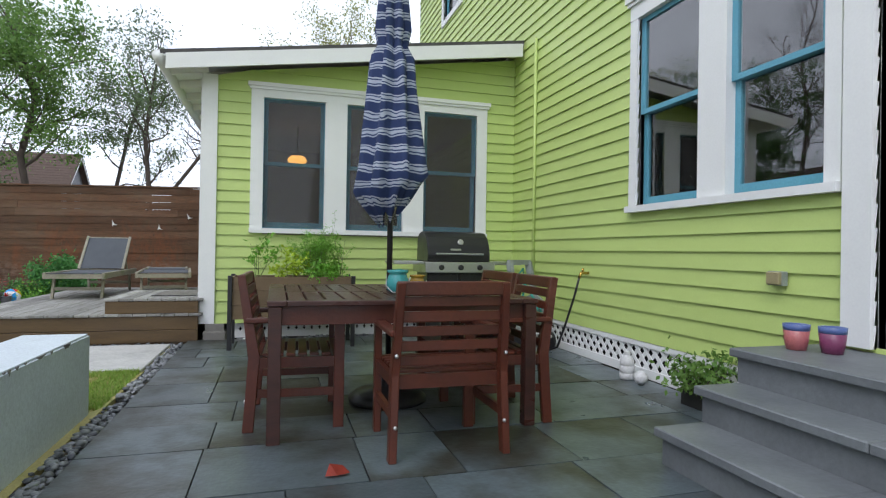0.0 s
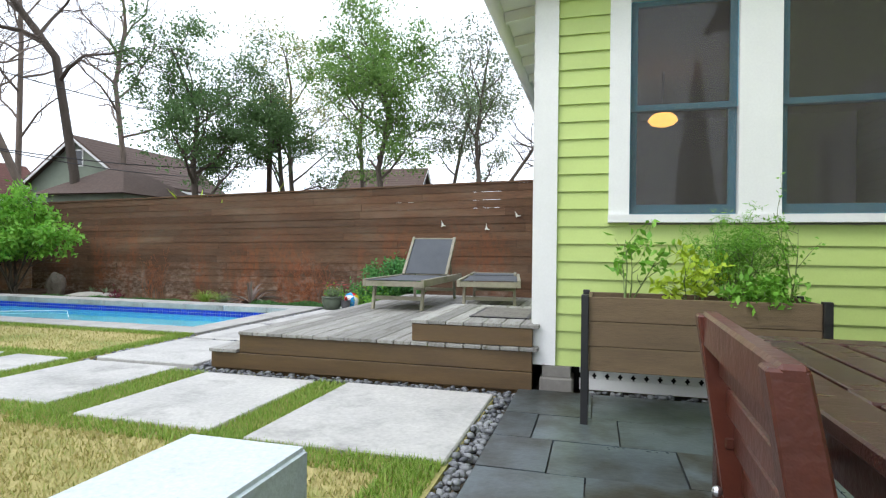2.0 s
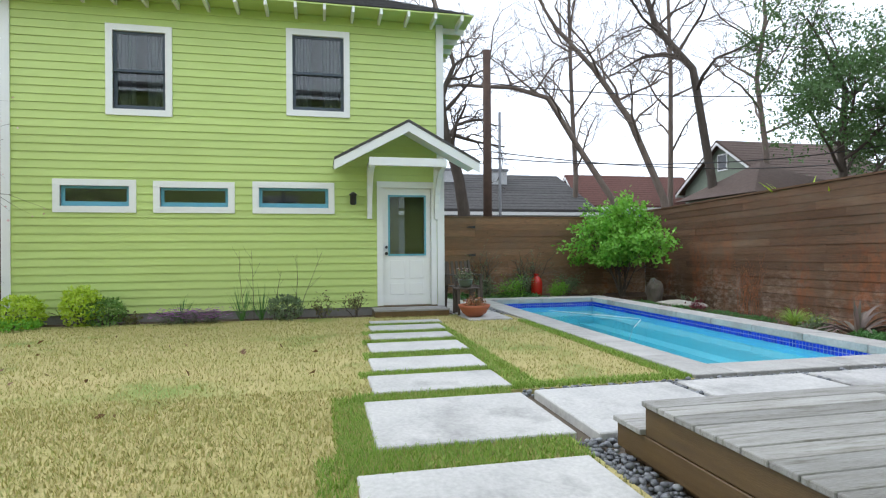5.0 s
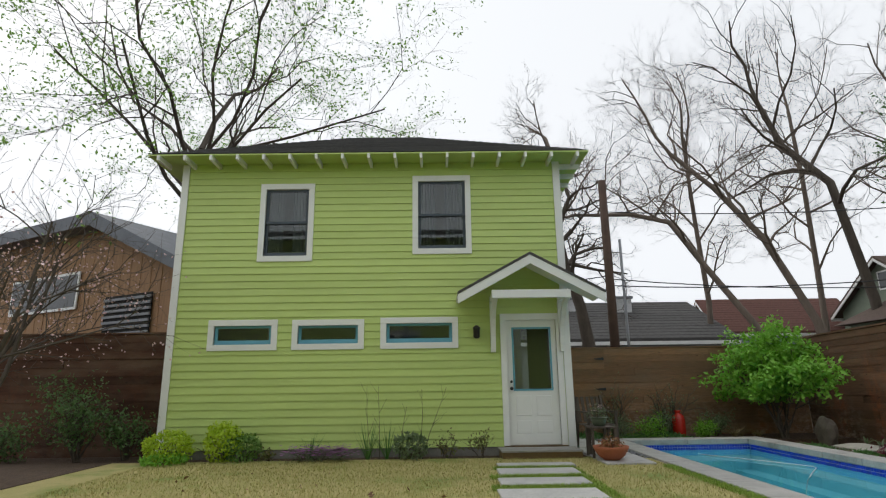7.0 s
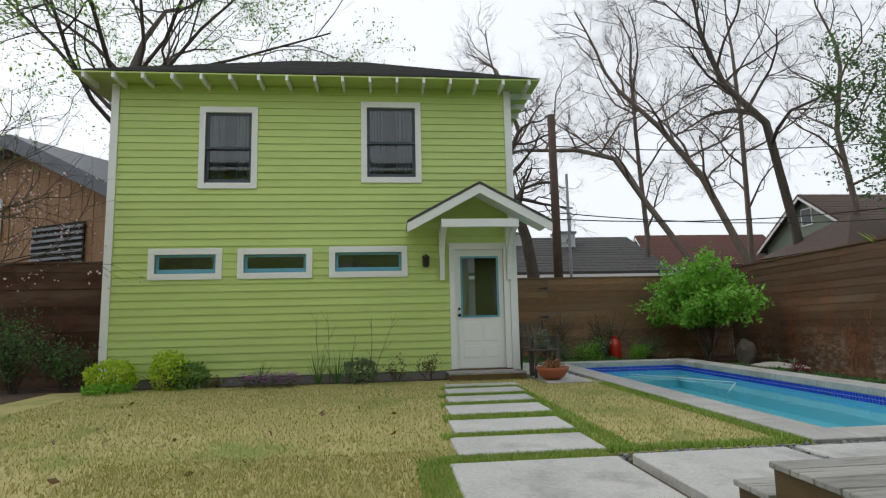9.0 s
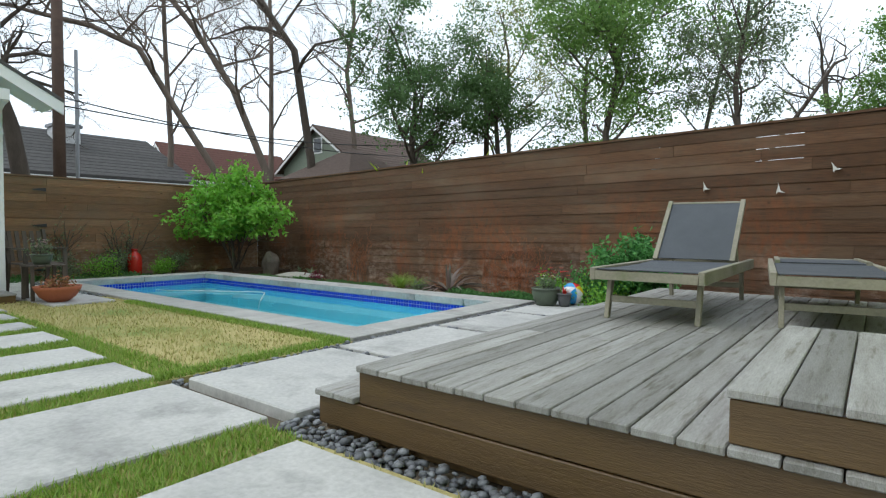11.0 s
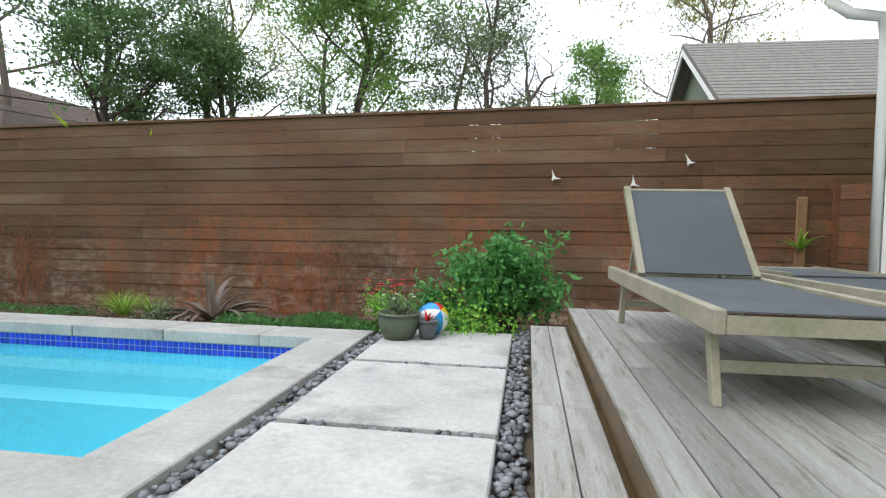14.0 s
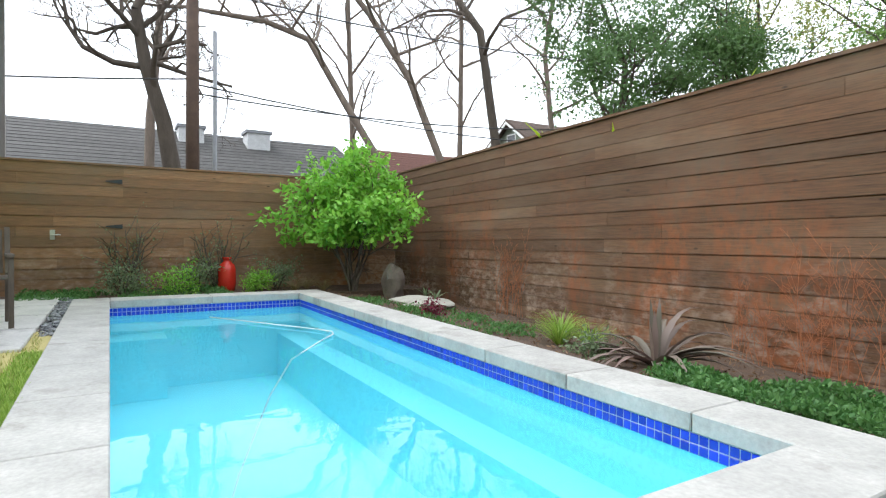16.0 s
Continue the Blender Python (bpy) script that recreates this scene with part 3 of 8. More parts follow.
# ---- house wing with the three windows ----
WING = Plane((-0.10, 6.70, 0), (1, 0, 0), (0, -1, 0))
rake = lambda u: 3.02 + 0.143 * u
W3 = [(0.63, 1.33), (1.59, 2.29), (2.55, 3.25)]
clad_wall("wall_wing", "lime green clapboard wall of the house's rear wing", WING, 3.80, 0.173, 3.56, [(0.63, 3.25, 1.27, 2.79)], rake=rake)
wing_window = window(WING, 0.63, 3.25, 1.27, 2.79, "row of three sash windows in a white casing, blue sashes", W3, M_BLUE, casing=0.14)
SIDE = Plane((-0.10, 11.40, 0), (0, -1, 0), (-1, 0, 0))
SW = [(0.18, 0.88), (1.10, 1.80), (2.02, 2.72)]
clad_wall("wall_side", "lime green clapboard side wall beside the deck", SIDE, 4.70, 0.30, 2.95, [(0.18, 2.72, 1.28, 2.62)])
window(SIDE, 0.18, 2.72, 1.28, 2.62, "row of three sash windows with bright blue sashes", SW, M_BLUE, casing=0.13)
BACKW = Plane((3.70, 11.40, 0), (-1, 0, 0), (0, 1, 0))
clad_wall("wall_wing_back", "lime green clapboard wall facing the fence", BACKW, 3.80, 0.0, 3.0, [])
MAIN = Plane((3.70, 12.0, 0), (0, -1, 0), (-1, 0, 0))
RW = [(8.00, 8.74), (9.01, 9.74)]
clad_wall("wall_main", "lime green clapboard wall of the two-storey house", MAIN, 18.0, 0.30, 7.2, [(8.00, 9.74, 1.45, 3.07), (10.02, 10.95, 0.56, 2.70), (1.92, 2.96, 5.40, 6.90)])
window(MAIN, 8.00, 9.74, 1.45, 3.07, "pair of sash windows with turquoise sashes in a wide white casing", RW, M_BLUE, casing=0.10, head=0.16, glass=M_COATEDGLASS)
window(MAIN, 1.92, 2.96, 5.40, 6.90, "upstairs window with white casing", [(1.92, 2.96)], M_BLUE, sill=False, cap=False, glass=M_COATEDGLASS)

# ---- guest house ----
GX = -9.77
GFACE = Plane((GX, 0.28, 0), (0, 1, 0), (1, 0, 0))
g = lambda y: y - 0.28
GH = [(g(1.79), g(2.56), 3.34, 4.58), (g(4.53), g(5.38), 3.445, 4.71), (g(1.04), g(2.02), 1.80, 2.12), (g(2.47), g(3.50), 1.80, 2.11), (g(3.98), g(5.11), 1.80, 2.13), (g(6.03), g(6.88), 0.10, 2.16)]
clad_wall("wall_guest_front", "lime green clapboard front of the two-storey guest house", GFACE, 6.80, 0.10, 5.08, GH)
GSIDE = Plane((GX, 7.08, 0), (-1, 0, 0), (0, 1, 0))
clad_wall("wall_guest_side", "lime green clapboard side of the guest house", GSIDE, 3.6, 0.10, 5.08, [])
for i, (a, b, c, d) in enumerate(GH[:5]):
    up = i < 2
    window(GFACE, a, b, c, d, "upstairs sash window with white casing and dark sashes" if up else "narrow high window with white casing and blue sash", [(a, b)], M_NAVYSASH if up else M_BLUE, casing=0.10, head=0.10, sill=False, cap=False, meeting=0.5 if up else 0, sash_w=0.05)


# ---- house details ----
def trim_board(pl, name, label, *blocks):
    ob = None
    for u0, u1, z0, z1, d0, d1 in blocks:
        bm = B()
        pl.block(bm, u0, u1, z0, z1, d0, d1)
        if ob is None:
            ob = solo(name, bm, M_WHITE, label, "trim", kind="structure")
        else:
            part("trim_board", bm, M_WHITE, ob)
    return ob


trim_board(WING, "trim_wing_corner", "white painted corner board of the wing", (-0.033, 0.13, 0.175, 3.00, 0.031, 0.052))
trim_board(SIDE, "trim_side_corner", "white painted corner board beside the deck", (4.57, 4.699, 0.175, 2.95, 0.031, 0.05))
trim_board(SIDE, "trim_side_far_corner", "white painted corner board near the fence", (-0.03, 0.07, 0.28, 2.95, 0.031, 0.05))
trim_board(WING, "trim_wing_skirt", "white skirt boards below the wing wall", (0.30, 3.78, 0.0, 0.078, -0.05, -0.025), (0.30, 3.78, 0.125, 0.172, -0.05, -0.025))
trim_board(MAIN, "trim_main_skirt", "white skirt boards below the main wall", (5.3, 9.2, 0.0, 0.075, 0.0, 0.03), (5.3, 9.2, 0.255, 0.295, 0.0, 0.03))

# near-black sheets behind the lattice: the underfloor shade is put into their colour
M_VOIDSHADE = mat("painted_void_shade", (0.02, 0.02, 0.02), (0.012, 0.012, 0.012), rough=0.95)
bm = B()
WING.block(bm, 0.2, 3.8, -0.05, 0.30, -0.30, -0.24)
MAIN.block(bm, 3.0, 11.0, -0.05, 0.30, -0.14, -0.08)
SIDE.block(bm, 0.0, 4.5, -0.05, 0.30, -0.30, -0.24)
solo("wall_crawlspace", bm, M_VOIDSHADE, "near-black sheets painting the shade below the raised house floor", "wall", kind="structure")


def lattice(pl, u0, u1, z0, z1, d, pitch=0.115):
    f = tagged(new("lattice_panel"), "white diagonal lattice skirting panel", "lattice", kind="structure")
    f.empty_display_size = 0.1
    h = z1 - z0
    u = u0 - h
    while u < u1:
        for s, dd in ((1, d), (-1, d + 0.007)):
            a, b = (u, u + h) if s > 0 else (u + h, u)
            lo, hi = max(min(a, b), u0), min(max(a, b), u1)
            if hi - lo > 0.04:
                za, zb = (z0 + (lo - min(a, b)), z0 + (hi - min(a, b))) if s > 0 else (z1 - (lo - min(a, b)), z1 - (hi - min(a, b)))
                bm = B()
                bar(bm, pl.at(lo, za, dd), pl.at(hi, zb, dd), 0.006, 0.036, up=pl.n.cross(pl.at(hi, zb, dd) - pl.at(lo, za, dd)))
                part("lattice_strip", bm, M_WHITE, f)
        u += pitch
    return f


lattice(MAIN, 5.3, 9.2, 0.07, 0.26, 0.008)
lattice(WING, 0.30, 3.7, 0.074, 0.13, -0.04, 0.09)
bm = B()
box(bm, -0.08, 0.16, 6.60, 6.86, -0.05, 0.095)
bevel(bm, 0.012)
pier = solo("pier", bm, M_DARKSTONE, "grey concrete block pier under the wing corner", "pier", kind="structure")
bm = B()
box(bm, -0.06, 0.14, 6.62, 6.84, 0.098, 0.172)
part("block", bm, M_DARKSTONE, pier)

# wing roof: shed slope rising to the main wall, white rake board and eave
bm = B()
rz = lambda x: 3.165 + 0.143 * (x + 0.10)
prism(bm, [(-0.52, 6.36, rz(-0.52) - 0.025), (3.66, 6.36, rz(3.66) - 0.025), (3.66, 6.36, rz(3.66) + 0.02), (-0.52, 6.36, rz(-0.52) + 0.02)], (0, 5.4, 0))
wroof = solo("roof_wing", bm, M_SHINGLE, "grey shingle shed roof of the rear wing", "roof", kind="structure")
bm = B()
prism(bm, [(-0.46, 6.34, rz(-0.46) - 0.19), (3.64, 6.34, rz(3.64) - 0.19), (3.64, 6.34, rz(3.64) - 0.027), (-0.46, 6.34, rz(-0.46) - 0.027)], (0, 0.03, 0))
part("rake_board", bm, M_WHITE, wroof, "white painted rake board")
bm = B()
prism(bm, [(-0.50, 6.372, rz(-0.50) - 0.05), (3.64, 6.372, rz(3.64) - 0.05), (3.64, 6.372, rz(3.64) - 0.028), (-0.50, 6.372, rz(-0.50) - 0.028)], (0, 5.36, 0))
part("soffit", bm, M_WHITE, wroof, "white painted soffit boards")
for i in range(9):
    y = 6.72 + i * 0.58
    bm = B()
    bar(bm, (-0.47, y, rz(-0.47) - 0.10), (-0.08, y, rz(-0.08) - 0.10), 0.05, 0.09)
    part("rafter_tail", bm, M_WHITE, wroof)
bm = B()
tube(bm, [(-0.54, 6.36, rz(-0.5) - 0.05), (-0.54, 11.72, rz(-0.5) - 0.06)], 0.06, 10)
tube(bm, [(-0.54, 11.55, rz(-0.5) - 0.08), (-0.53, 11.57, 2.78), (-0.42, 11.50, 2.66), (-0.20, 11.48, 2.62), (-0.17, 11.48, 2.45), (-0.17, 11.48, 0.3)], 0.045, 10)
solo("gutter", bm, M_WHITE, "white round gutter and downspout along the eave", "gutter", kind="structure", smooth=True)

# main house inside and roof, closed round the camera
def shell(name, label, blocks, material=M_ROOM):
    bm = B()
    for b in blocks:
        box(bm, *b)
    return solo(name, bm, material, label, "wall", kind="structure")


shell("ceiling_wing", "plain plaster ceiling inside the wing", [(0.05, 3.68, 6.86, 11.25, 2.95, 2.99)])
shell("floor_wing", "dark wooden floor inside the wing", [(0.05, 3.68, 6.86, 11.25, 0.40, 0.45)], M_ROOMFLOOR)
shell("wall_main_inside", "plain plaster walls inside the main house", [(7.6, 7.7, -6.0, 12.0, 0.4, 7.0), (3.85, 7.6, 11.9, 12.0, 0.4, 7.2), (3.85, 7.6, -6.0, -5.9, 0.4, 7.2), (3.85, 7.6, 5.2, 5.3, 0.4, 3.2)])
shell("ceiling_main", "plain plaster ceilings inside the main house", [(3.85, 7.6, -5.9, 11.9, 3.25, 3.35), (3.85, 7.6, -5.9, 11.9, 7.0, 7.2)])
shell("floor_main", "dark wooden floor inside the main house", [(3.85, 7.6, -5.9, 11.9, 0.42, 0.52)], M_ROOMFLOOR)
bm = B()
prism(bm, [(3.2, -6.5, 7.2), (3.2, 12.5, 7.2), (7.8, 12.5, 8.6), (7.8, -6.5, 8.6)], (0, 0, 0.1))
solo("roof_main", bm, M_SHINGLE, "grey shingle roof of the main house", "roof", kind="structure")

# insect screens over the wing windows
M_SCREEN = bpy.data.materials.new("insect_screen_mesh")
M_SCREEN.use_nodes = True
sn, sl_ = M_SCREEN.node_tree.nodes, M_SCREEN.node_tree.links
s_tr, s_mx = sn.new("ShaderNodeBsdfTransparent"), sn.new("ShaderNodeMixShader")
sn["Principled BSDF"].inputs["Base Color"].default_value = (0.085, 0.075, 0.07, 1)
sn["Principled BSDF"].inputs["Roughness"].default_value = 0.7
s_mx.inputs[0].default_value = 0.30
sl_.new(s_tr.outputs[0], s_mx.inputs[1])
sl_.new(sn["Principled BSDF"].outputs[0], s_mx.inputs[2])
sl_.new(s_mx.outputs[0], sn["Material Output"].inputs[0])
for a, b in W3:
    bm = B()
    WING.block(bm, a + 0.006, b - 0.006, 1.28, 2.78, 0.004, 0.006)
    sc = part("insect_screen", bm, M_SCREEN, wing_window, "fine grey-brown insect screen")

# pendant lamp in the wing
lamp = thing("pendant_lamp", (0.98, 8.9, 2.42), "glowing amber glass pendant lamp hanging indoors", "lamp")
bm = B()
lathe(bm, [(0.02, 0.08), (0.09, 0.07), (0.14, 0.03), (0.15, 0.0), (0.12, -0.04), (0.06, -0.06), (0.01, -0.065)], 20)
part("shade", bm, glow_mat("amber_glow", (1.0, 0.42, 0.08), 5.0), lamp, "lit amber glass shade", True)
bm = B()
tube(bm, [(0, 0, 0.08), (0, 0, 0.52)], 0.012, 6)
part("cord", bm, M_BLACK, lamp)

# back door with brass knobs
door = tagged(new("door_2"), "white painted back door with brass knobs", "door", kind="structure")
bm = B()
MAIN.block(bm, 9.86, 10.02, 0.56, 2.86, -0.06, 0.06)
MAIN.block(bm, 10.95, 11.1, 0.56, 2.86, -0.06, 0.06)
MAIN.block(bm, 9.86, 11.1, 2.70, 2.90, -0.06, 0.062)
part("door_casing", bm, M_WHITE, door)
bm = B()
MAIN.block(bm, 10.02, 10.95, 0.57, 2.70, -0.10, -0.055)
MAIN.block(bm, 10.12, 10.85, 0.75, 1.35, -0.055, -0.045)
leaf = part("door_leaf", bm, M_WHITE, door)
M_BRASS = mat("brass", (0.62, 0.42, 0.12), (0.5, 0.33, 0.09), rough=0.25, metal=1.0)
for z in (1.42, 1.68):
    bm = B()
    bmesh.ops.create_uvsphere(bm, u_segments=12, v_segments=8, radius=0.032, matrix=Matrix.Translation(MAIN.at(10.09, z, -0.01)))
    part("knob", bm, M_BRASS, leaf, "brass knob", True)

# stone steps to the back door
steps = thing("stone_steps", (0, 0, 0), "three grey bluestone steps up to the back door", "steps", kind="structure")
for x0, z0, z1, yb in ((2.51, -0.02, 0.18, 2.21), (2.78, 0.18, 0.36, 2.25), (3.04, 0.36, 0.54, 2.29)):
    bm = B()
    box(bm, x0 + 0.035, 3.69, -2.0, yb - 0.03, z0, z1 - 0.045)
    part("riser", bm, M_STEP, steps)
    for a, b in ((-2.0, 0.2), (0.2, 1.35), (1.35, yb)):
        bm = B()
        box(bm, x0, 3.69, a + 0.002, b - 0.002, z1 - 0.045, z1)
        bevel(bm, 0.006)
        part("tread", bm, M_STEP, steps)

# low white stucco wall
bm = B()
box(bm, -0.78, -0.41, -4.0, 3.82, -0.05, 0.485)
bevel(bm, 0.012, 2)
stucco = solo("wall_stucco", bm, M_STUCCO, "low white stucco garden wall with chipped edges", "wall", kind="structure")

rng = random.Random(61)
for i in range(11):
    y = 3.78 - rng.random() ** 1.3 * 3.6
    bm = B()
    ln, dp = rng.uniform(0.02, 0.12), rng.uniform(0.008, 0.035)
    m = 6
    rim = [(y + ln * (k / m - 0.5), 0.4845 - dp * math.sin(math.pi * (k + 0.01) / m) * rng.uniform(0.5, 1.1)) for k in range(m + 1)]
    prism(bm, [(-0.412, a, b) for a, b in rim], (0.0045, 0, 0))
    part("chip", bm, M_DARKSTONE, stucco, "dark chipped patch on the wall's edge")

# ---- guest house details ----
trim_board(GFACE, "trim_guest_corners", "white painted corner boards of the guest house", (-0.033, 0.09, 0.08, 5.06, 0.031, 0.05), (6.71, 6.833, 0.08, 5.06, 0.031, 0.05))
trim_board(GSIDE, "trim_guest_side_corner", "white painted corner board round the side", (-0.001, 0.10, 0.08, 5.06, 0.031, 0.05))
bm = B()
ex0, ex1, ey0, ey1, ez = -15.3, -9.30, -0.20, 7.56, 5.10
ridge = [(-12.3, 2.9, 6.75), (-12.3, 4.4, 6.75)]
v = [bm.verts.new(c) for c in ((ex1, ey0, ez), (ex1, ey1, ez), (ex0, ey1, ez), (ex0, ey0, ez), ridge[0], ridge[1])]
for f in ((0, 1, 5, 4), (1, 2, 5), (2, 3, 4, 5), (3, 0, 4)):
    bm.faces.new([v[i] for i in f])
groof = solo("roof_guest", bm, M_SHINGLE, "dark grey shingle hip roof of the guest house", "roof", kind="structure")
bm = B()
box(bm, ex0, ex1, ey0, ey1, ez - 0.03, ez - 0.005)
part("soffit", bm, M_LIME, groof, "green painted soffit boards")
n = 17
for i in range(n):
    y = 0.0 + (7.36) * i / (n - 1)
    bm = B()
    box(bm, -9.75, ex1 + 0.035, y - 0.022, y + 0.022, ez - 0.125, ez - 0.031)
    part("rafter_tail", bm, M_WHITE, groof)
for i in range(7):
    x = -9.9 - i * 0.5
    bm = B()
    box(bm, x - 0.022, x + 0.022, 7.13, ey1 - 0.02, ez - 0.125, ez - 0.031)
    part("rafter_tail", bm, M_WHITE, groof)
# shingle courses on the roof slope that faces the garden
slope_n = 22
for i in range(slope_n):
    a, b = i / slope_n, (i + 1) / slope_n
    pa, pb = [(ex1 + (-12.3 - ex1) * t, ey0 + (2.9 - ey0) * t, ey1 + (4.4 - ey1) * t, ez + (6.75 - ez) * t) for t in (a, b)]
    bm = B()
    prism(bm, [(pa[0] + 0.01, pa[1], pa[3] + 0.018), (pa[0] + 0.01, pa[2], pa[3] + 0.018), (pb[0], pb[2], pb[3] + 0.008), (pb[0], pb[1], pb[3] + 0.008)], (0, 0, -0.012))
    part("shingle_course", bm, M_SHINGLE, groof)
shell("wall_guest_inside", "plain walls and floors inside the guest house", [(-14.9, -14.8, 0.4, 7.0, 0.0, 5.0), (-14.8, -9.92, 0.30, 0.42, 0.1, 5.0), (-14.8, -9.92, 0.42, 6.93, 2.72, 2.85), (-14.8, -9.92, 0.42, 6.93, 0.0, 0.1), (-14.8, -9.92, 0.42, 6.93, 5.00, 5.07)])
bm = B()
box(bm, GX - 0.02, GX + 0.012, 0.30, 7.06, -0.10, 0.10)
solo("foundation", bm, M_DARKSTONE, "grey concrete foundation strip of the guest house", "foundation", kind="structure")
M_CURTAIN = mat("grey_curtain_cloth", (0.42, 0.43, 0.45), (0.34, 0.35, 0.37), rough=0.9, scale=4, fine=90)
for a, b, c, d in GH[:2]:
    for p, q in ((a + 0.02, a + 0.36 * (b - a)), (b - 0.42 * (b - a), b - 0.02)):
        bm = B()
        m = 18
        lo = [GFACE.at(p + (q - p) * i / m, c - 0.1, -0.20 + 0.03 * math.sin(i * 1.9)) for i in range(m + 1)]
        for i in range(m):
            vv = [bm.verts.new(x) for x in (lo[i], lo[i + 1], lo[i + 1] + Vector((0, 0, d - c + 0.2)), lo[i] + Vector((0, 0, d - c + 0.2)))]
            bm.faces.new(vv)
        bmesh.ops.solidify(bm, geom=bm.faces[:], thickness=0.004)
        solo("curtain", bm, M_CURTAIN, "grey cloth curtain hanging behind the upstairs window", "curtain", "upstairs curtains")

# guest house door
gd = tagged(new("door_1"), "white panel door with a half-height glass light trimmed blue", "door", kind="structure")
ya, yb = g(6.03), g(6.88)
bm = B()
GFACE.block(bm, ya - 0.10, ya, 0.10, 2.16, -0.05, 0.05)
GFACE.block(bm, yb, yb + 0.10, 0.10, 2.16, -0.05, 0.05)
GFACE.block(bm, ya - 0.10, yb + 0.10, 2.16, 2.27, -0.05, 0.053)
part("door_casing", bm, M_WHITE, gd)
bm = B()
la, lb, lz0, lz1 = g(6.155), g(6.765), 1.01, 2.01
GFACE.block(bm, ya, la, 0.12, 2.16, -0.045, -0.005)
GFACE.block(bm, lb, yb, 0.12, 2.16, -0.045, -0.005)
GFACE.block(bm, la, lb, lz1, 2.16, -0.045, -0.005)
GFACE.block(bm, la, lb, 0.12, lz0, -0.045, -0.005)
leaf = part("door_leaf", bm, M_WHITE, gd)
for p, q in ((g(6.16), g(6.41)), (g(6.50), g(6.75))):
    for c, d in ((0.30, 0.50), (0.58, 0.90)):
        bm = B()
        GFACE.block(bm, p, q, c, d, -0.005, 0.003)
        bevel(bm, 0.008)
        part("door_panel", bm, M_WHITE, leaf)
bm = B()
for p, q, c, d in ((la - 0.03, la, lz0 - 0.03, lz1 + 0.03), (lb, lb + 0.03, lz0 - 0.03, lz1 + 0.03), (la, lb, lz1, lz1 + 0.03), (la, lb, lz0 - 0.03, lz0)):
    GFACE.block(bm, p, q, c, d, -0.006, 0.006)
part("glass_trim", bm, M_BLUE, leaf, "blue trim round the glass")
bm = B()
GFACE.block(bm, la, lb, lz0, lz1, -0.03, -0.024)
pn = part("pane", bm, M_GLASS, leaf)
pn.visible_shadow = False
for z, r in ((1.02, 0.03), (1.13, 0.024)):
    bm = B()
    bmesh.ops.create_uvsphere(bm, u_segments=12, v_segments=8, radius=r, matrix=Matrix.Translation(GFACE.at(ya + 0.06, z, 0.03)))
    part("knob", bm, M_BLACK, leaf, "dark metal knob", True)
bm = B()
GFACE.block(bm, ya - 0.10, yb + 0.10, 0.05, 0.115, -0.05, 0.10)
part("threshold", bm, M_DECKSIDE, gd)
bm = B()
box(bm, -9.66, -9.12, 5.83, 7.06, -0.04, 0.075)
st = solo("door_step", bm, M_DECKSIDE, "low brown timber step below the guest house door", "step", kind="structure")
for x in (-9.64, -9.46, -9.28):
    bm = B()
    box(bm, x, x + 0.17, 5.82, 7.07, 0.076, 0.10)
    part("step_board", bm, M_DECK, st)

# gabled canopy over the door
can = tagged(new("door_canopy"), "small white gabled canopy on brackets over the guest house door", "canopy", kind="structure")
px, pz, el, er, ezz = -8.98, 3.14, 5.19, 7.56, 2.50
for s in (el, er):
    bm = B()
    prism(bm, [(px + 0.04, 6.375, pz + 0.0), (px + 0.04, s, ezz), (px + 0.04, s, ezz + 0.045), (px + 0.04, 6.375, pz + 0.045)], (GX - px - 0.02, 0, 0))
    part("roof_slope", bm, M_SHINGLE, can, "grey shingle slope")
    bm = B()
    prism(bm, [(px + 0.03, 6.375, pz - 0.15), (px + 0.03, s, ezz - 0.15), (px + 0.03, s, ezz - 0.002), (px + 0.03, 6.375, pz - 0.002)], (-0.04, 0, 0))
    part("barge_board", bm, M_WHITE, can)
    bm = B()
    prism(bm, [(px - 0.012, 6.375, pz - 0.03), (px - 0.012, s, ezz - 0.03), (px - 0.012, s, ezz - 0.004), (px - 0.012, 6.375, pz - 0.004)], (GX - px + 0.04, 0, 0))
    part("soffit", bm, M_WHITE, can)
bm = B()
box(bm, px - 0.09, px - 0.012, 5.74, 7.01, 2.44, 2.57)
part("cross_beam", bm, M_WHITE, can)
for y in (5.80, 6.97):
    bm = B()
    box(bm, GX + 0.03, GX + 0.11, y - 0.04, y + 0.04, 1.62, 2.47)
    part("bracket_post", bm, M_WHITE, can)
    bm = B()
    pts = [(GX + 0.10 + 0.62 * (1 - math.cos(t)), y, 1.72 + 0.74 * math.sin(t)) for t in [i * math.pi / 2 / 7 for i in range(8)]]
    for a, b in zip(pts, pts[1:]):
        bar(bm, a, b, 0.07, 0.08, up=(0, 1, 0))
    part("curved_brace", bm, M_WHITE, can)
    bm = B()
    box(bm, GX + 0.03, px - 0.08, y - 0.035, y + 0.035, 2.47, 2.56)
    part("tie_beam", bm, M_WHITE, can)
# wall lantern
lan = thing("wall_lantern", (GX + 0.03, 5.52, 1.95), "small dark metal wall lantern beside the door", "lantern")
bm = B()
lathe(bm, [(0.03, -0.10), (0.055, -0.08), (0.055, 0.06), (0.07, 0.075), (0.02, 0.12)], 12, (0.09, 0, 0))
part("lantern_body", bm, M_BLACK, lan, smooth=True)
bm = B()
box(bm, 0.0, 0.03, -0.04, 0.04, -0.08, 0.10)
part("back_plate", bm, M_BLACK, lan)


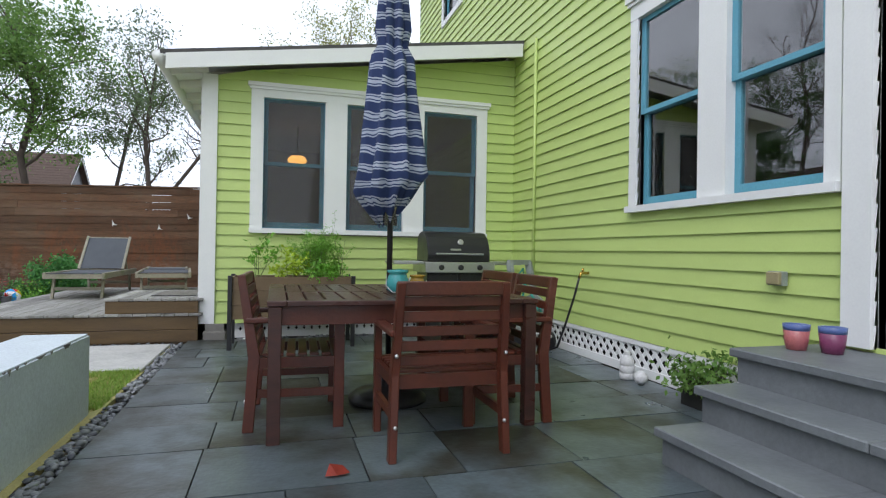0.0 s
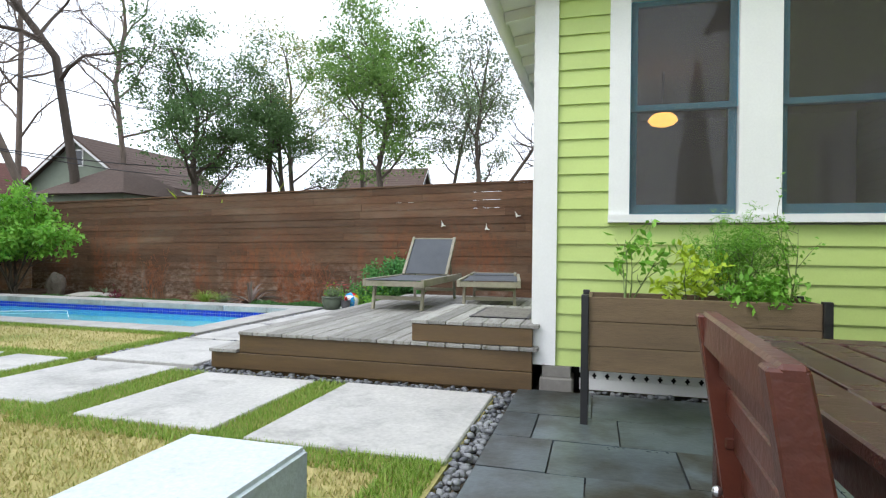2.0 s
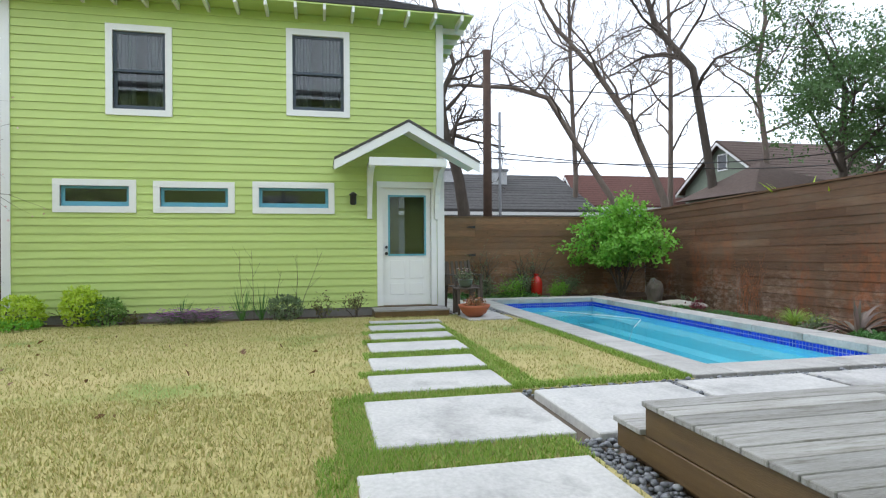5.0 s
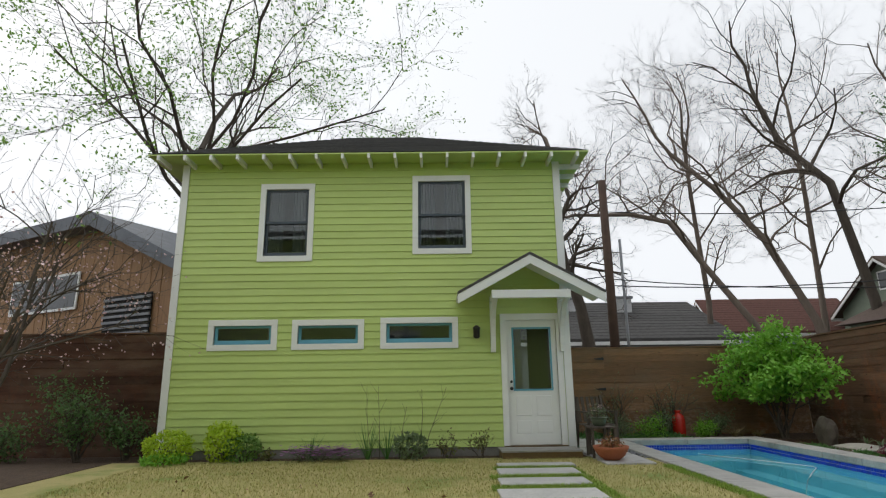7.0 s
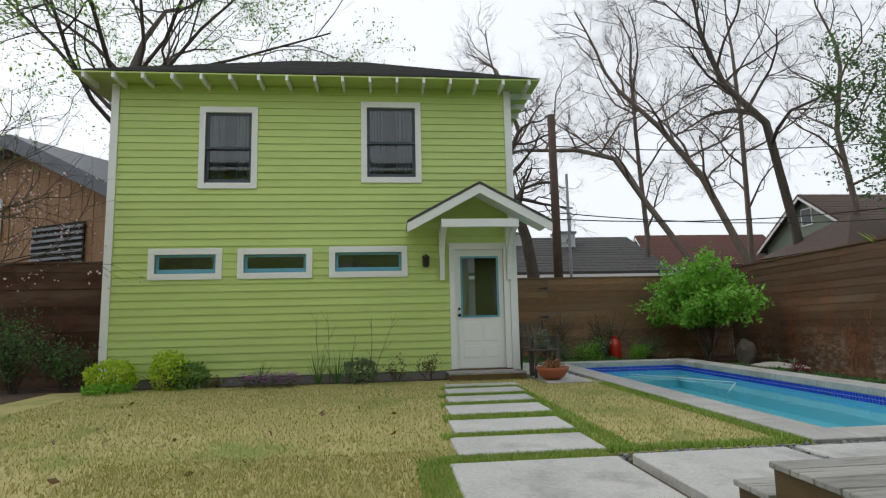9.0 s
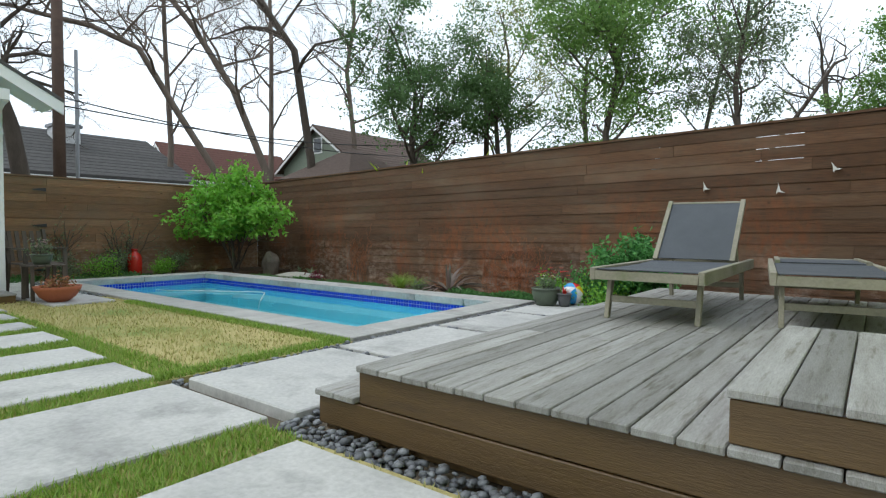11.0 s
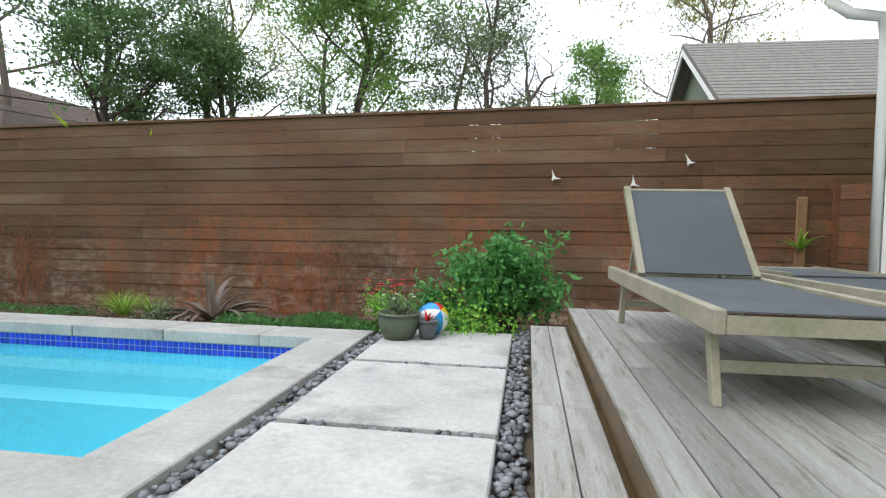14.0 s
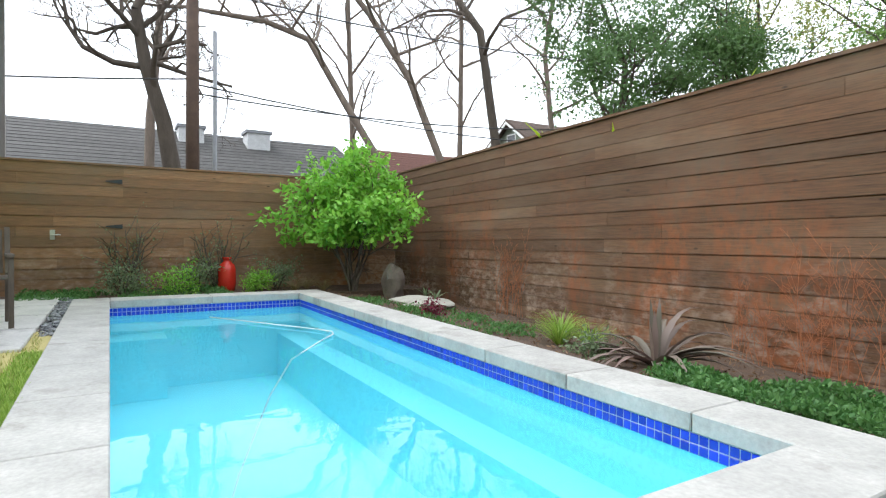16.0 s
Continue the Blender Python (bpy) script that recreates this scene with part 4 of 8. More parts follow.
# ---- patio furniture ----
def stripe_mat():
    m = mat("striped_canvas", (0.020, 0.040, 0.125), (0.015, 0.030, 0.095), rough=0.85, scale=6, fine=120, bump=0.2)
    n, l = m.node_tree.nodes, m.node_tree.links
    p = n["Principled BSDF"]
    old = p.inputs["Base Color"].links[0].from_socket
    uv = n.new("ShaderNodeTexCoord")
    sep = n.new("ShaderNodeSeparateXYZ")
    no = n.new("ShaderNodeTexNoise")
    no.inputs["Scale"].default_value = 5.0
    l.new(uv.outputs["Object"], sep.inputs[0])
    l.new(uv.outputs["Object"], no.inputs["Vector"])
    ma = n.new("ShaderNodeMath")
    ma.operation = "MULTIPLY_ADD"
    ma.inputs[1].default_value = 0.09
    l.new(no.outputs["Fac"], ma.inputs[0])
    l.new(sep.outputs["Z"], ma.inputs[2])
    waves = []
    for scale, shift, cut in ((2 * math.pi / 0.115, 0.0, 0.86), (2 * math.pi / 0.115, 1.3, 0.965), (2 * math.pi / 0.115, -1.2, 0.965)):
        a = n.new("ShaderNodeMath")
        a.operation = "MULTIPLY_ADD"
        a.inputs[1].default_value, a.inputs[2].default_value = scale, shift
        l.new(ma.outputs[0], a.inputs[0])
        s = n.new("ShaderNodeMath")
        s.operation = "SINE"
        l.new(a.outputs[0], s.inputs[0])
        g_ = n.new("ShaderNodeMath")
        g_.operation = "GREATER_THAN"
        g_.inputs[1].default_value = cut
        l.new(s.outputs[0], g_.inputs[0])
        waves.append(g_.outputs[0])
    mx = n.new("ShaderNodeMath")
    mx.operation = "MAXIMUM"
    l.new(waves[0], mx.inputs[0])
    l.new(waves[1], mx.inputs[1])
    mx2 = n.new("ShaderNodeMath")
    mx2.operation = "MAXIMUM"
    l.new(mx.outputs[0], mx2.inputs[0])
    l.new(waves[2], mx2.inputs[1])
    mi = n.new("ShaderNodeMixRGB")
    mi.inputs["Color2"].default_value = (0.36, 0.40, 0.48, 1)
    l.new(mx2.outputs[0], mi.inputs["Fac"])
    l.new(old, mi.inputs["Color1"])
    l.new(mi.outputs[0], p.inputs["Base Color"])
    return m


def dining_table():
    t = thing("dining_table", (1.43, 3.63, 0), "red-brown slatted wooden patio table with square legs", "table")
    w, l = 0.775, 0.745
    for x in (-w, w - 0.10):
        bm = B()
        box(bm, x, x + 0.10, -l, l, 0.712, 0.74)
        bevel(bm, 0.004)
        part("edge_board", bm, M_TABLE, t)
    for y in (-l, -0.05, l - 0.10):
        bm = B()
        box(bm, -w + 0.102, w - 0.102, y, y + 0.10, 0.712, 0.739)
        bevel(bm, 0.004)
        part("cross_board", bm, M_TABLE, t)
    n = 13
    for i in range(n):
        x = -w + 0.108 + i * (2 * w - 0.216) / n
        for y0, y1 in ((-l + 0.104, -0.054), (0.054, l - 0.104)):
            bm = B()
            box(bm, x + 0.006, x + (2 * w - 0.216) / n - 0.008, y0, y1, 0.716, 0.738)
            bevel(bm, 0.003)
            part("slat", bm, M_TABLE, t)
    for a, b, c, d in ((-w + 0.05, w - 0.05, -l + 0.05, -l + 0.075), (-w + 0.05, w - 0.05, l - 0.075, l - 0.05), (-w + 0.05, -w + 0.075, -l + 0.075, l - 0.075), (w - 0.075, w - 0.05, -l + 0.075, l - 0.075)):
        bm = B()
        box(bm, a, b, c, d, 0.61, 0.711)
        part("apron", bm, M_CHAIR, t)
    for sx in (-1, 1):
        for sy in (-1, 1):
            bm = B()
            x, y = sx * (w - 0.042), sy * (l - 0.042)
            box(bm, x - 0.035, x + 0.035, y - 0.035, y + 0.035, 0, 0.71)
            bevel(bm, 0.004)
            part("leg", bm, M_TABLE, t)
    t.scale = (1, 1, 1.025)
    return t


M_BOLT = mat("steel_bolt", (0.6, 0.6, 0.6), (0.5, 0.5, 0.5), rough=0.3, metal=1.0)


def dining_chair(at, turn, label):
    """A slatted armchair that looks along +y, its rear legs at y = 0."""
    c = thing("dining_chair", at, label, "chair", "chairs round the patio table", turn)
    w, d = 0.285, 0.50
    for s in (-1, 1):
        bm = B()
        x = s * w
        prism(bm, [(x - 0.02, -0.06, 0.0), (x - 0.02, 0.0, 0.0), (x - 0.02, 0.03, 0.42), (x - 0.02, -0.055, 0.88), (x - 0.02, -0.10, 0.88), (x - 0.02, -0.03, 0.42)], (0.04, 0, 0))
        for v in bm.verts:
            v.co.x += s * (0.012 - 0.030 * v.co.z)
        bevel(bm, 0.004)
        leg = part("rear_leg", bm, M_CHAIR, c)
        for z in (0.17, 0.52):
            bm = B()
            bmesh.ops.create_uvsphere(bm, u_segments=8, v_segments=6, radius=0.011, matrix=Matrix.Translation((x, -0.047 if z < 0.3 else -0.055, z)))
            part("bolt", bm, M_BOLT, leg, "small steel bolt head")
        bm = B()
        box(bm, x - 0.02, x + 0.02, d - 0.06, d, 0.0, 0.61)
        bevel(bm, 0.004)
        part("front_leg", bm, M_CHAIR, c)
        bm = B()
        box(bm, x - 0.03, x + 0.03, -0.05, d + 0.03, 0.612, 0.642)
        bevel(bm, 0.006)
        part("armrest", bm, M_CHAIR, c)
        bm = B()
        box(bm, x - 0.012, x + 0.012, 0.0, d - 0.06, 0.19, 0.235)
        part("stretcher", bm, M_CHAIR, c)
        bm = B()
        box(bm, x - 0.014, x + 0.014, 0.0, d - 0.055, 0.355, 0.415)
        part("seat_rail", bm, M_CHAIR, c)
    for k, z in enumerate((0.46, 0.535, 0.61, 0.685, 0.76)):
        bm = B()
        y = 0.015 - (z - 0.42) * 0.19
        box(bm, -w + 0.028, w - 0.028, y - 0.01, y + 0.01, z, z + 0.05)
        bevel(bm, 0.003)
        part("back_slat", bm, M_CHAIR, c)
    bm = B()
    box(bm, -w - 0.006, w + 0.006, -0.088, -0.055, 0.815, 0.885)
    bevel(bm, 0.006)
    part("top_rail", bm, M_CHAIR, c)
    for y in (0.005, d - 0.05):
        bm = B()
        box(bm, -w + 0.02, w - 0.02, y, y + 0.025, 0.345, 0.415)
        part("seat_rail", bm, M_CHAIR, c)
    for i in range(7):
        y = 0.04 + i * 0.066
        bm = B()
        box(bm, -w + 0.015, w - 0.015, y, y + 0.05, 0.416, 0.434)
        bevel(bm, 0.003)
        part("seat_slat", bm, M_CHAIR, c)
    return c


dining_table()
ch = dining_chair((1.55, 2.55, 0), 0, "red-stained slatted wooden armchair drawn up to the table end")
for x, y, a in ((0.60, 3.45, -92), (2.28, 3.24, 88), (2.30, 3.92, 92)):
    c = copy_thing(ch, pose(x, y, 0, 0, 0, a))
    c["label"] = "red-stained slatted wooden armchair pushed in at the patio table"

# closed parasol
um = thing("parasol", (1.45, 3.66, 0), "closed navy and white striped parasol standing through the table", "parasol")
bm = B()
tube(bm, [(0, 0, 0.05), (0, 0, 3.25)], 0.02, 12)
part("pole", bm, M_BLACK, um, smooth=True)
bm = B()
lathe(bm, [(0.26, 0.0), (0.27, 0.03), (0.22, 0.07), (0.05, 0.10), (0.04, 0.28), (0.03, 0.30)], 28)
part("base", bm, M_BLACK, um, "heavy dark base", True)
bm = B()
prof = [(1.28, 0.10), (1.34, 0.17), (1.45, 0.275), (1.60, 0.255), (1.85, 0.22), (2.10, 0.19), (2.35, 0.165), (2.44, 0.11), (2.55, 0.135), (2.75, 0.115), (2.95, 0.085), (3.15, 0.05), (3.22, 0.02)]
rings = []
nn = 64
for z, r in prof:
    ring = []
    for k in range(nn):
        a = 2 * math.pi * k / nn
        f = 1 + 0.22 * math.sin(8 * a + 0.8 * math.sin(z * 2)) + 0.07 * math.sin(17 * a + z * 3)
        ring.append(bm.verts.new((r * f * math.cos(a), r * f * math.sin(a), z + 0.05 * math.sin(8 * a) * (1 if z < 1.5 else 0.2) + 0.06 * math.cos(a) * (z < 1.5))))
    rings.append(ring)
for a, b in zip(rings, rings[1:]):
    for k in range(nn):
        bm.faces.new((a[k], a[(k + 1) % nn], b[(k + 1) % nn], b[k]))
bm.faces.new(rings[-1])
cp_ = part("canopy", bm, stripe_mat(), um, "folded striped canvas canopy", True)
cp_.scale = (0.80, 0.80, 1.0)
bm = B()
lathe(bm, [(0.005, 3.20), (0.03, 3.22), (0.03, 3.27), (0.005, 3.30)], 12)
part("finial", bm, M_BLACK, um)

# jars on the table
M_TEAL = mat("teal_glass_glaze", (0.05, 0.30, 0.30), (0.04, 0.24, 0.25), rough=0.15)
M_AMBER = mat("amber_glass_glaze", (0.35, 0.22, 0.03), (0.28, 0.17, 0.02), rough=0.15)
for x, y, mm, s, lab in ((1.46, 3.42, M_TEAL, 1.0, "teal glass jar on the patio table"), (1.62, 3.54, M_AMBER, 0.75, "amber glass candle jar on the patio table")):
    j = thing("jar", (x, y, 0.758), lab, "jar", "jars on the table")
    bm = B()
    lathe(bm, [(0.045 * s, 0), (0.07 * s, 0.02 * s), (0.075 * s, 0.07 * s), (0.06 * s, 0.115 * s), (0.055 * s, 0.125 * s), (0.07 * s, 0.135 * s), (0.07 * s, 0.15 * s), (0.05 * s, 0.15 * s), (0.05 * s, 0.06 * s)], 20)
    part("jar_body", bm, mm, j, smooth=True)
    bm = B()
    tube(bm, [(-0.075 * s, 0, 0.12 * s), (-0.085 * s, -0.04, 0.05 * s), (-0.05 * s, -0.08 * s, 0.01), (0.03 * s, -0.082 * s, 0.01), (0.075 * s, -0.03, 0.10 * s)], 0.003, 5)
    part("handle", bm, M_BOLT, j, "thin wire handle")

# gas grill
M_STEEL = mat("brushed_steel", (0.55, 0.55, 0.55), (0.45, 0.45, 0.45), rough=0.32, metal=0.9, scale=4, fine=100, bump=0.05)
gr = thing("gas_grill", (2.63, 5.98, 0), "black and steel gas grill with closed lid on a cart", "grill")
bm = B()
n = 10
prof = [(-0.26, 0.92), (-0.27, 1.0), (-0.245, 1.10), (-0.19, 1.19), (-0.10, 1.245), (0.05, 1.26), (0.16, 1.235), (0.22, 1.15), (0.23, 0.92)]
prism(bm, [(-0.36, y, z) for y, z in prof], (0.72, 0, 0))
bevel(bm, 0.01)
lid = part("lid", bm, M_BLACK, gr)
bm = B()
tube(bm, [(-0.27, -0.30, 1.005), (0.27, -0.30, 1.005)], 0.012, 8)
for x in (-0.26, 0.26):
    tube(bm, [(x, -0.30, 1.005), (x, -0.262, 1.005)], 0.01, 6)
part("lid_handle", bm, M_STEEL, lid, "steel bar handle")
bm = B()
lathe(bm, [(0.034, 0), (0.034, 0.012), (0.026, 0.016)], 16)
th = part("thermometer", bm, M_STEEL, lid, "round steel thermometer")
th.matrix_basis = pose(0.02, -0.235, 1.135, 65, 0, 0)
bm = B()
box(bm, -0.10, 0.02, -0.262, -0.258, 1.045, 1.065)
part("badge", bm, M_STEEL, lid, "plain pale badge")
bm = B()
box(bm, -0.40, 0.40, -0.32, 0.24, 0.80, 0.918)
bevel(bm, 0.008)
pan = part("control_panel", bm, M_STEEL, gr, "steel control panel")
for x in (-0.22, 0.0, 0.22):
    bm = B()
    lathe(bm, [(0.03, 0), (0.03, 0.02), (0.024, 0.03)], 16)
    k = part("knob", bm, M_BLACK, pan)
    k.matrix_basis = pose(x, -0.322, 0.86, 90, 0, 0)
for s, a, b in ((-1, -0.74, -0.405), (1, 0.405, 0.74)):
    bm = B()
    box(bm, a, b, -0.28, 0.20, 0.89, 0.925)
    bevel(bm, 0.006)
    part("side_shelf", bm, M_STEEL, gr)
bm = B()
box(bm, -0.36, 0.36, -0.24, 0.20, 0.10, 0.80)
part("cart", bm, M_BLACK, gr)
for x in (-0.18, 0.18):
    bm = B()
    box(bm, x - 0.165, x + 0.165, -0.265, -0.242, 0.14, 0.78)
    bevel(bm, 0.004)
    part("cart_door", bm, M_BLACK, gr)
for x in (-0.32, 0.32):
    for y in (-0.2, 0.16):
        bm = B()
        lathe(bm, [(0.03, 0), (0.03, 0.10)], 10, (x, y, 0))
        part("caster", bm, M_BLACK, gr)

# raised planter box
M_PLANTER = mat("aged_planter_wood", (0.155, 0.105, 0.055), (0.11, 0.075, 0.042), rough=0.7, scale=3, fine=40, bump=0.3, stretch=(0.6, 4, 6), spread=0.12, stain=(0.075, 0.05, 0.03), stain_scale=5, stain_at=0.62)
pb = thing("planter_box", (0.87, 6.10, 0), "raised brown timber planter box on dark metal legs", "planter")
for y in (-0.22, 0.205):
    for z in (0.31, 0.455, 0.60):
        bm = B()
        box(bm, -0.60, 0.60, y, y + 0.02, z, z + 0.142)
        bevel(bm, 0.003)
        part("plank", bm, M_PLANTER, pb)
for x in (-0.60, 0.58):
    for z in (0.31, 0.455, 0.60):
        bm = B()
        box(bm, x, x + 0.02, -0.198, 0.203, z, z + 0.142)
        part("plank", bm, M_PLANTER, pb)
bm = B()
box(bm, -0.578, 0.578, -0.198, 0.203, 0.31, 0.70)
part("soil", bm, M_MULCH, pb, "dark potting soil")
for x in (-0.64, 0.60):
    for y in (-0.245, 0.19):
        bm = B()
        box(bm, x, x + 0.042, y, y + 0.055, 0.0, 0.755)
        bevel(bm, 0.003)
        part("leg", bm, M_BLACK, pb, "dark square metal leg")

# hose reel cart by the corner
M_REEL = mat("grey_green_plastic", (0.30, 0.33, 0.30), (0.25, 0.28, 0.25), rough=0.5)
M_HOSE = mat("turquoise_hose", (0.06, 0.42, 0.36), (0.05, 0.36, 0.31), rough=0.4)
hr = thing("hose_reel_cart", (3.22, 5.25, 0), "grey plastic hose reel cart with turquoise hose", "hose reel", turn=25)
for s in (-1, 1):
    bm = B()
    pts = [(s * 0.16, -0.14, 0.10), (s * 0.17, -0.02, 0.38), (s * 0.16, 0.05, 0.72), (s * 0.15, 0.10, 0.93)]
    for a, b in zip(pts, pts[1:]):
        bar(bm, a, b, 0.04, 0.07)
    part("side_frame", bm, M_REEL, hr)
    bm = B()
    lathe(bm, [(0.10, -0.02), (0.11, -0.015), (0.11, 0.015), (0.10, 0.02)], 20)
    wh = part("wheel", bm, M_BLACK, hr)
    wh.matrix_basis = pose(s * 0.21, -0.12, 0.112, 0, 90, 0)
    bm = B()
    lathe(bm, [(0.17, -0.01), (0.17, 0.01)], 24)
    dsk = part("reel_flange", bm, M_REEL, hr)
    dsk.matrix_basis = pose(s * 0.13, 0.0, 0.42, 0, 90, 0)
bm = B()
bar(bm, (-0.17, 0.10, 0.93), (0.17, 0.10, 0.93), 0.04, 0.05)
part("push_handle", bm, M_REEL, hr)
bm = B()
for i in range(5):
    pts = [(-0.10 + i * 0.048, 0.13 * math.cos(t), 0.42 + 0.13 * math.sin(t)) for t in [k * 2 * math.pi / 20 for k in range(21)]]
    tube(bm, pts, 0.013, 6, cap=False)
tube(bm, [(0.10, 0.13, 0.45), (0.16, 0.16, 0.70), (0.10, 0.13, 0.86), (0.0, 0.10, 0.80), (0.02, -0.14, 0.5)], 0.012, 6)
part("hose", bm, M_HOSE, hr, "coiled turquoise hose", True)

# hose bib, wall boxes
hb = thing("hose_bib", (3.66, 4.77, 0.84), "brass hose bib with a thin black hose hanging to the ground", "tap")
bm = B()
tube(bm, [(0.03, 0, 0), (-0.07, 0, 0), (-0.09, 0, -0.05)], 0.016, 8)
tube(bm, [(-0.05, 0, 0.0), (-0.05, 0, 0.05)], 0.012, 8)
part("spout", bm, M_BRASS, hb, smooth=True)
bm = B()
tube(bm, [(-0.09, 0, -0.05), (-0.10, 0.08, -0.25), (-0.12, 0.20, -0.52), (-0.16, 0.30, -0.78), (-0.2, 0.42, -0.83)], 0.012, 6)
part("hose", bm, M_BLACK, hb, "thin black hose", True)
M_BOX = mat("tan_plastic_box", (0.35, 0.30, 0.16), (0.28, 0.24, 0.13), rough=0.5)
for x, y, z, n_ in ((3.63, 2.55, 0.90, -1), (-0.165, 8.88, 0.85, -1)):
    w = thing("outlet_box", (x, y, z), "tan weatherproof outlet box on the clapboards", "outlet", "wall outlet boxes")
    bm = B()
    box(bm, -0.035, 0.045, -0.075, 0.075, -0.055, 0.055)
    bevel(bm, 0.008)
    part("cover", bm, M_BOX, w)
    w.scale = (0.7, 0.62, 0.7)
    bm = B()
    box(bm, 0.0, 0.06, -0.085, 0.085, -0.062, 0.062)
    part("gasket", bm, M_REEL, w)
# green painted conduit up the main wall
bm = B()
tube(bm, [(3.655, 6.0, 0.35), (3.655, 6.0, 3.62)], 0.02, 10)
solo("conduit", bm, M_LIME, "lime painted vertical pipe on the clapboards", "pipe", kind="structure", smooth=True)


def pot(name, at, r, h, material, label, soil=True, group="", rim=0.012, belly=1.0):
    p = thing(name, at, label, "pot", group)
    bm = B()
    lathe(bm, [(r * 0.72, 0), (r * 0.86 * belly, h * 0.35), (r * belly, h * 0.72), (r * 0.97, h * 0.90), (r + rim, h * 0.91), (r + rim, h), (r * 0.88, h), (r * 0.84, h * 0.86)], 24)
    part("pot_body", bm, material, p, smooth=True)
    if soil:
        bm = B()
        lathe(bm, [(r * 0.84, h * 0.80), (r * 0.84, h * 0.87), (r * 0.4, h * 0.885)], 20)
        part("soil", bm, M_MULCH, p)
    return p


def two_tone(name, a, b, split, h):
    m = mat(name, a, None, rough=0.35)
    return m


M_PINK = mat("pink_glaze", (0.45, 0.14, 0.12), (0.40, 0.12, 0.15), rough=0.3)
M_PURPLE = mat("purple_glaze", (0.22, 0.05, 0.12), (0.17, 0.04, 0.10), rough=0.3)
M_BLUEGLAZE = mat("blue_glaze", (0.10, 0.15, 0.35), (0.08, 0.12, 0.30), rough=0.3)
for x, y, mm, lab in ((3.36, 2.16, M_PINK, "pink glazed flower pot with blue rim on the top step"), (3.44, 2.02, M_PURPLE, "purple glazed flower pot with blue rim on the top step")):
    p = thing("flower_pot", (x, y, 0.541), lab, "pot", "pots on the step")
    bm = B()
    lathe(bm, [(0.062, 0), (0.075, 0.05), (0.082, 0.115)], 24)
    part("pot_body", bm, mm, p, smooth=True)
    bm = B()
    lathe(bm, [(0.0825, 0.115), (0.086, 0.15), (0.076, 0.15), (0.07, 0.09)], 24)
    part("rim", bm, M_BLUEGLAZE, p, "blue glazed rim", True)
    p.scale = (0.76, 0.76, 0.9)
M_BLACKPOT = mat("black_plastic", (0.02, 0.02, 0.02), (0.015, 0.015, 0.015), rough=0.5)
bp = thing("window_box", (3.48, 2.98, 0), "black plastic trough with leafy herbs by the steps", "planter", turn=90)
bm = B()
prism(bm, [(-0.16, -0.07, 0), (0.16, -0.07, 0), (0.18, -0.09, 0.16), (-0.18, -0.09, 0.16)], (0, 0.15, 0))
part("trough", bm, M_BLACKPOT, bp)
bp.scale = (0.8, 0.8, 0.7)
M_PLASTICWHITE = mat("white_plastic", (0.7, 0.7, 0.7), (0.6, 0.6, 0.6), rough=0.4)
wb = thing("white_jug", (3.50, 3.86, 0), "small white ribbed plastic jug on the patio", "jug")
bm = B()
lathe(bm, [(0.05, 0), (0.06, 0.01), (0.06, 0.05), (0.055, 0.055), (0.06, 0.06), (0.06, 0.11), (0.055, 0.115), (0.06, 0.12), (0.055, 0.16), (0.03, 0.19), (0.025, 0.20)], 18)
part("jug_body", bm, M_PLASTICWHITE, wb, smooth=True)
bm = B()
lathe(bm, [(0.028, 0.20), (0.028, 0.225), (0.02, 0.23)], 14)
part("cap", bm, M_PLASTICWHITE, wb)
bm = B()
bmesh.ops.create_uvsphere(bm, u_segments=14, v_segments=10, radius=0.055, matrix=Matrix.Translation((3.49, 3.66, 0.055)))
solo("ball", bm, M_PLASTICWHITE, "small worn white ball by the lattice", "ball", smooth=True)
# red leaf on the flags
M_REDLEAF = mat("red_leaf", (0.42, 0.05, 0.03), (0.36, 0.06, 0.03), rough=0.6)
bm = B()
vs = [bm.verts.new(c) for c in ((-0.055, -0.02, 0.006), (0.0, -0.035, 0.012), (0.06, -0.01, 0.01), (0.03, 0.035, 0.03), (-0.03, 0.03, 0.045))]
bm.faces.new((vs[0], vs[1], vs[4]))
bm.faces.new((vs[1], vs[3], vs[4]))
bm.faces.new((vs[1], vs[2], vs[3]))
bmesh.ops.solidify(bm, geom=bm.faces[:], thickness=0.003)
lf = solo("fallen_leaf", bm, M_REDLEAF, "crumpled bright red leaf on the flagstones", "leaf")
lf.location = (0.98, 2.42, 0.004)

# ---- sun loungers ----
M_TEAK = mat("weathered_teak", (0.33, 0.30, 0.23), (0.24, 0.225, 0.17), rough=0.75, scale=4, fine=50, bump=0.3, spread=0.08, stain=(0.20, 0.21, 0.12), stain_scale=4, stain_at=0.58)
M_SLING = mat("charcoal_sling_mesh", (0.075, 0.085, 0.10), (0.06, 0.068, 0.08), rough=0.7, scale=3, fine=260, bump=0.15)


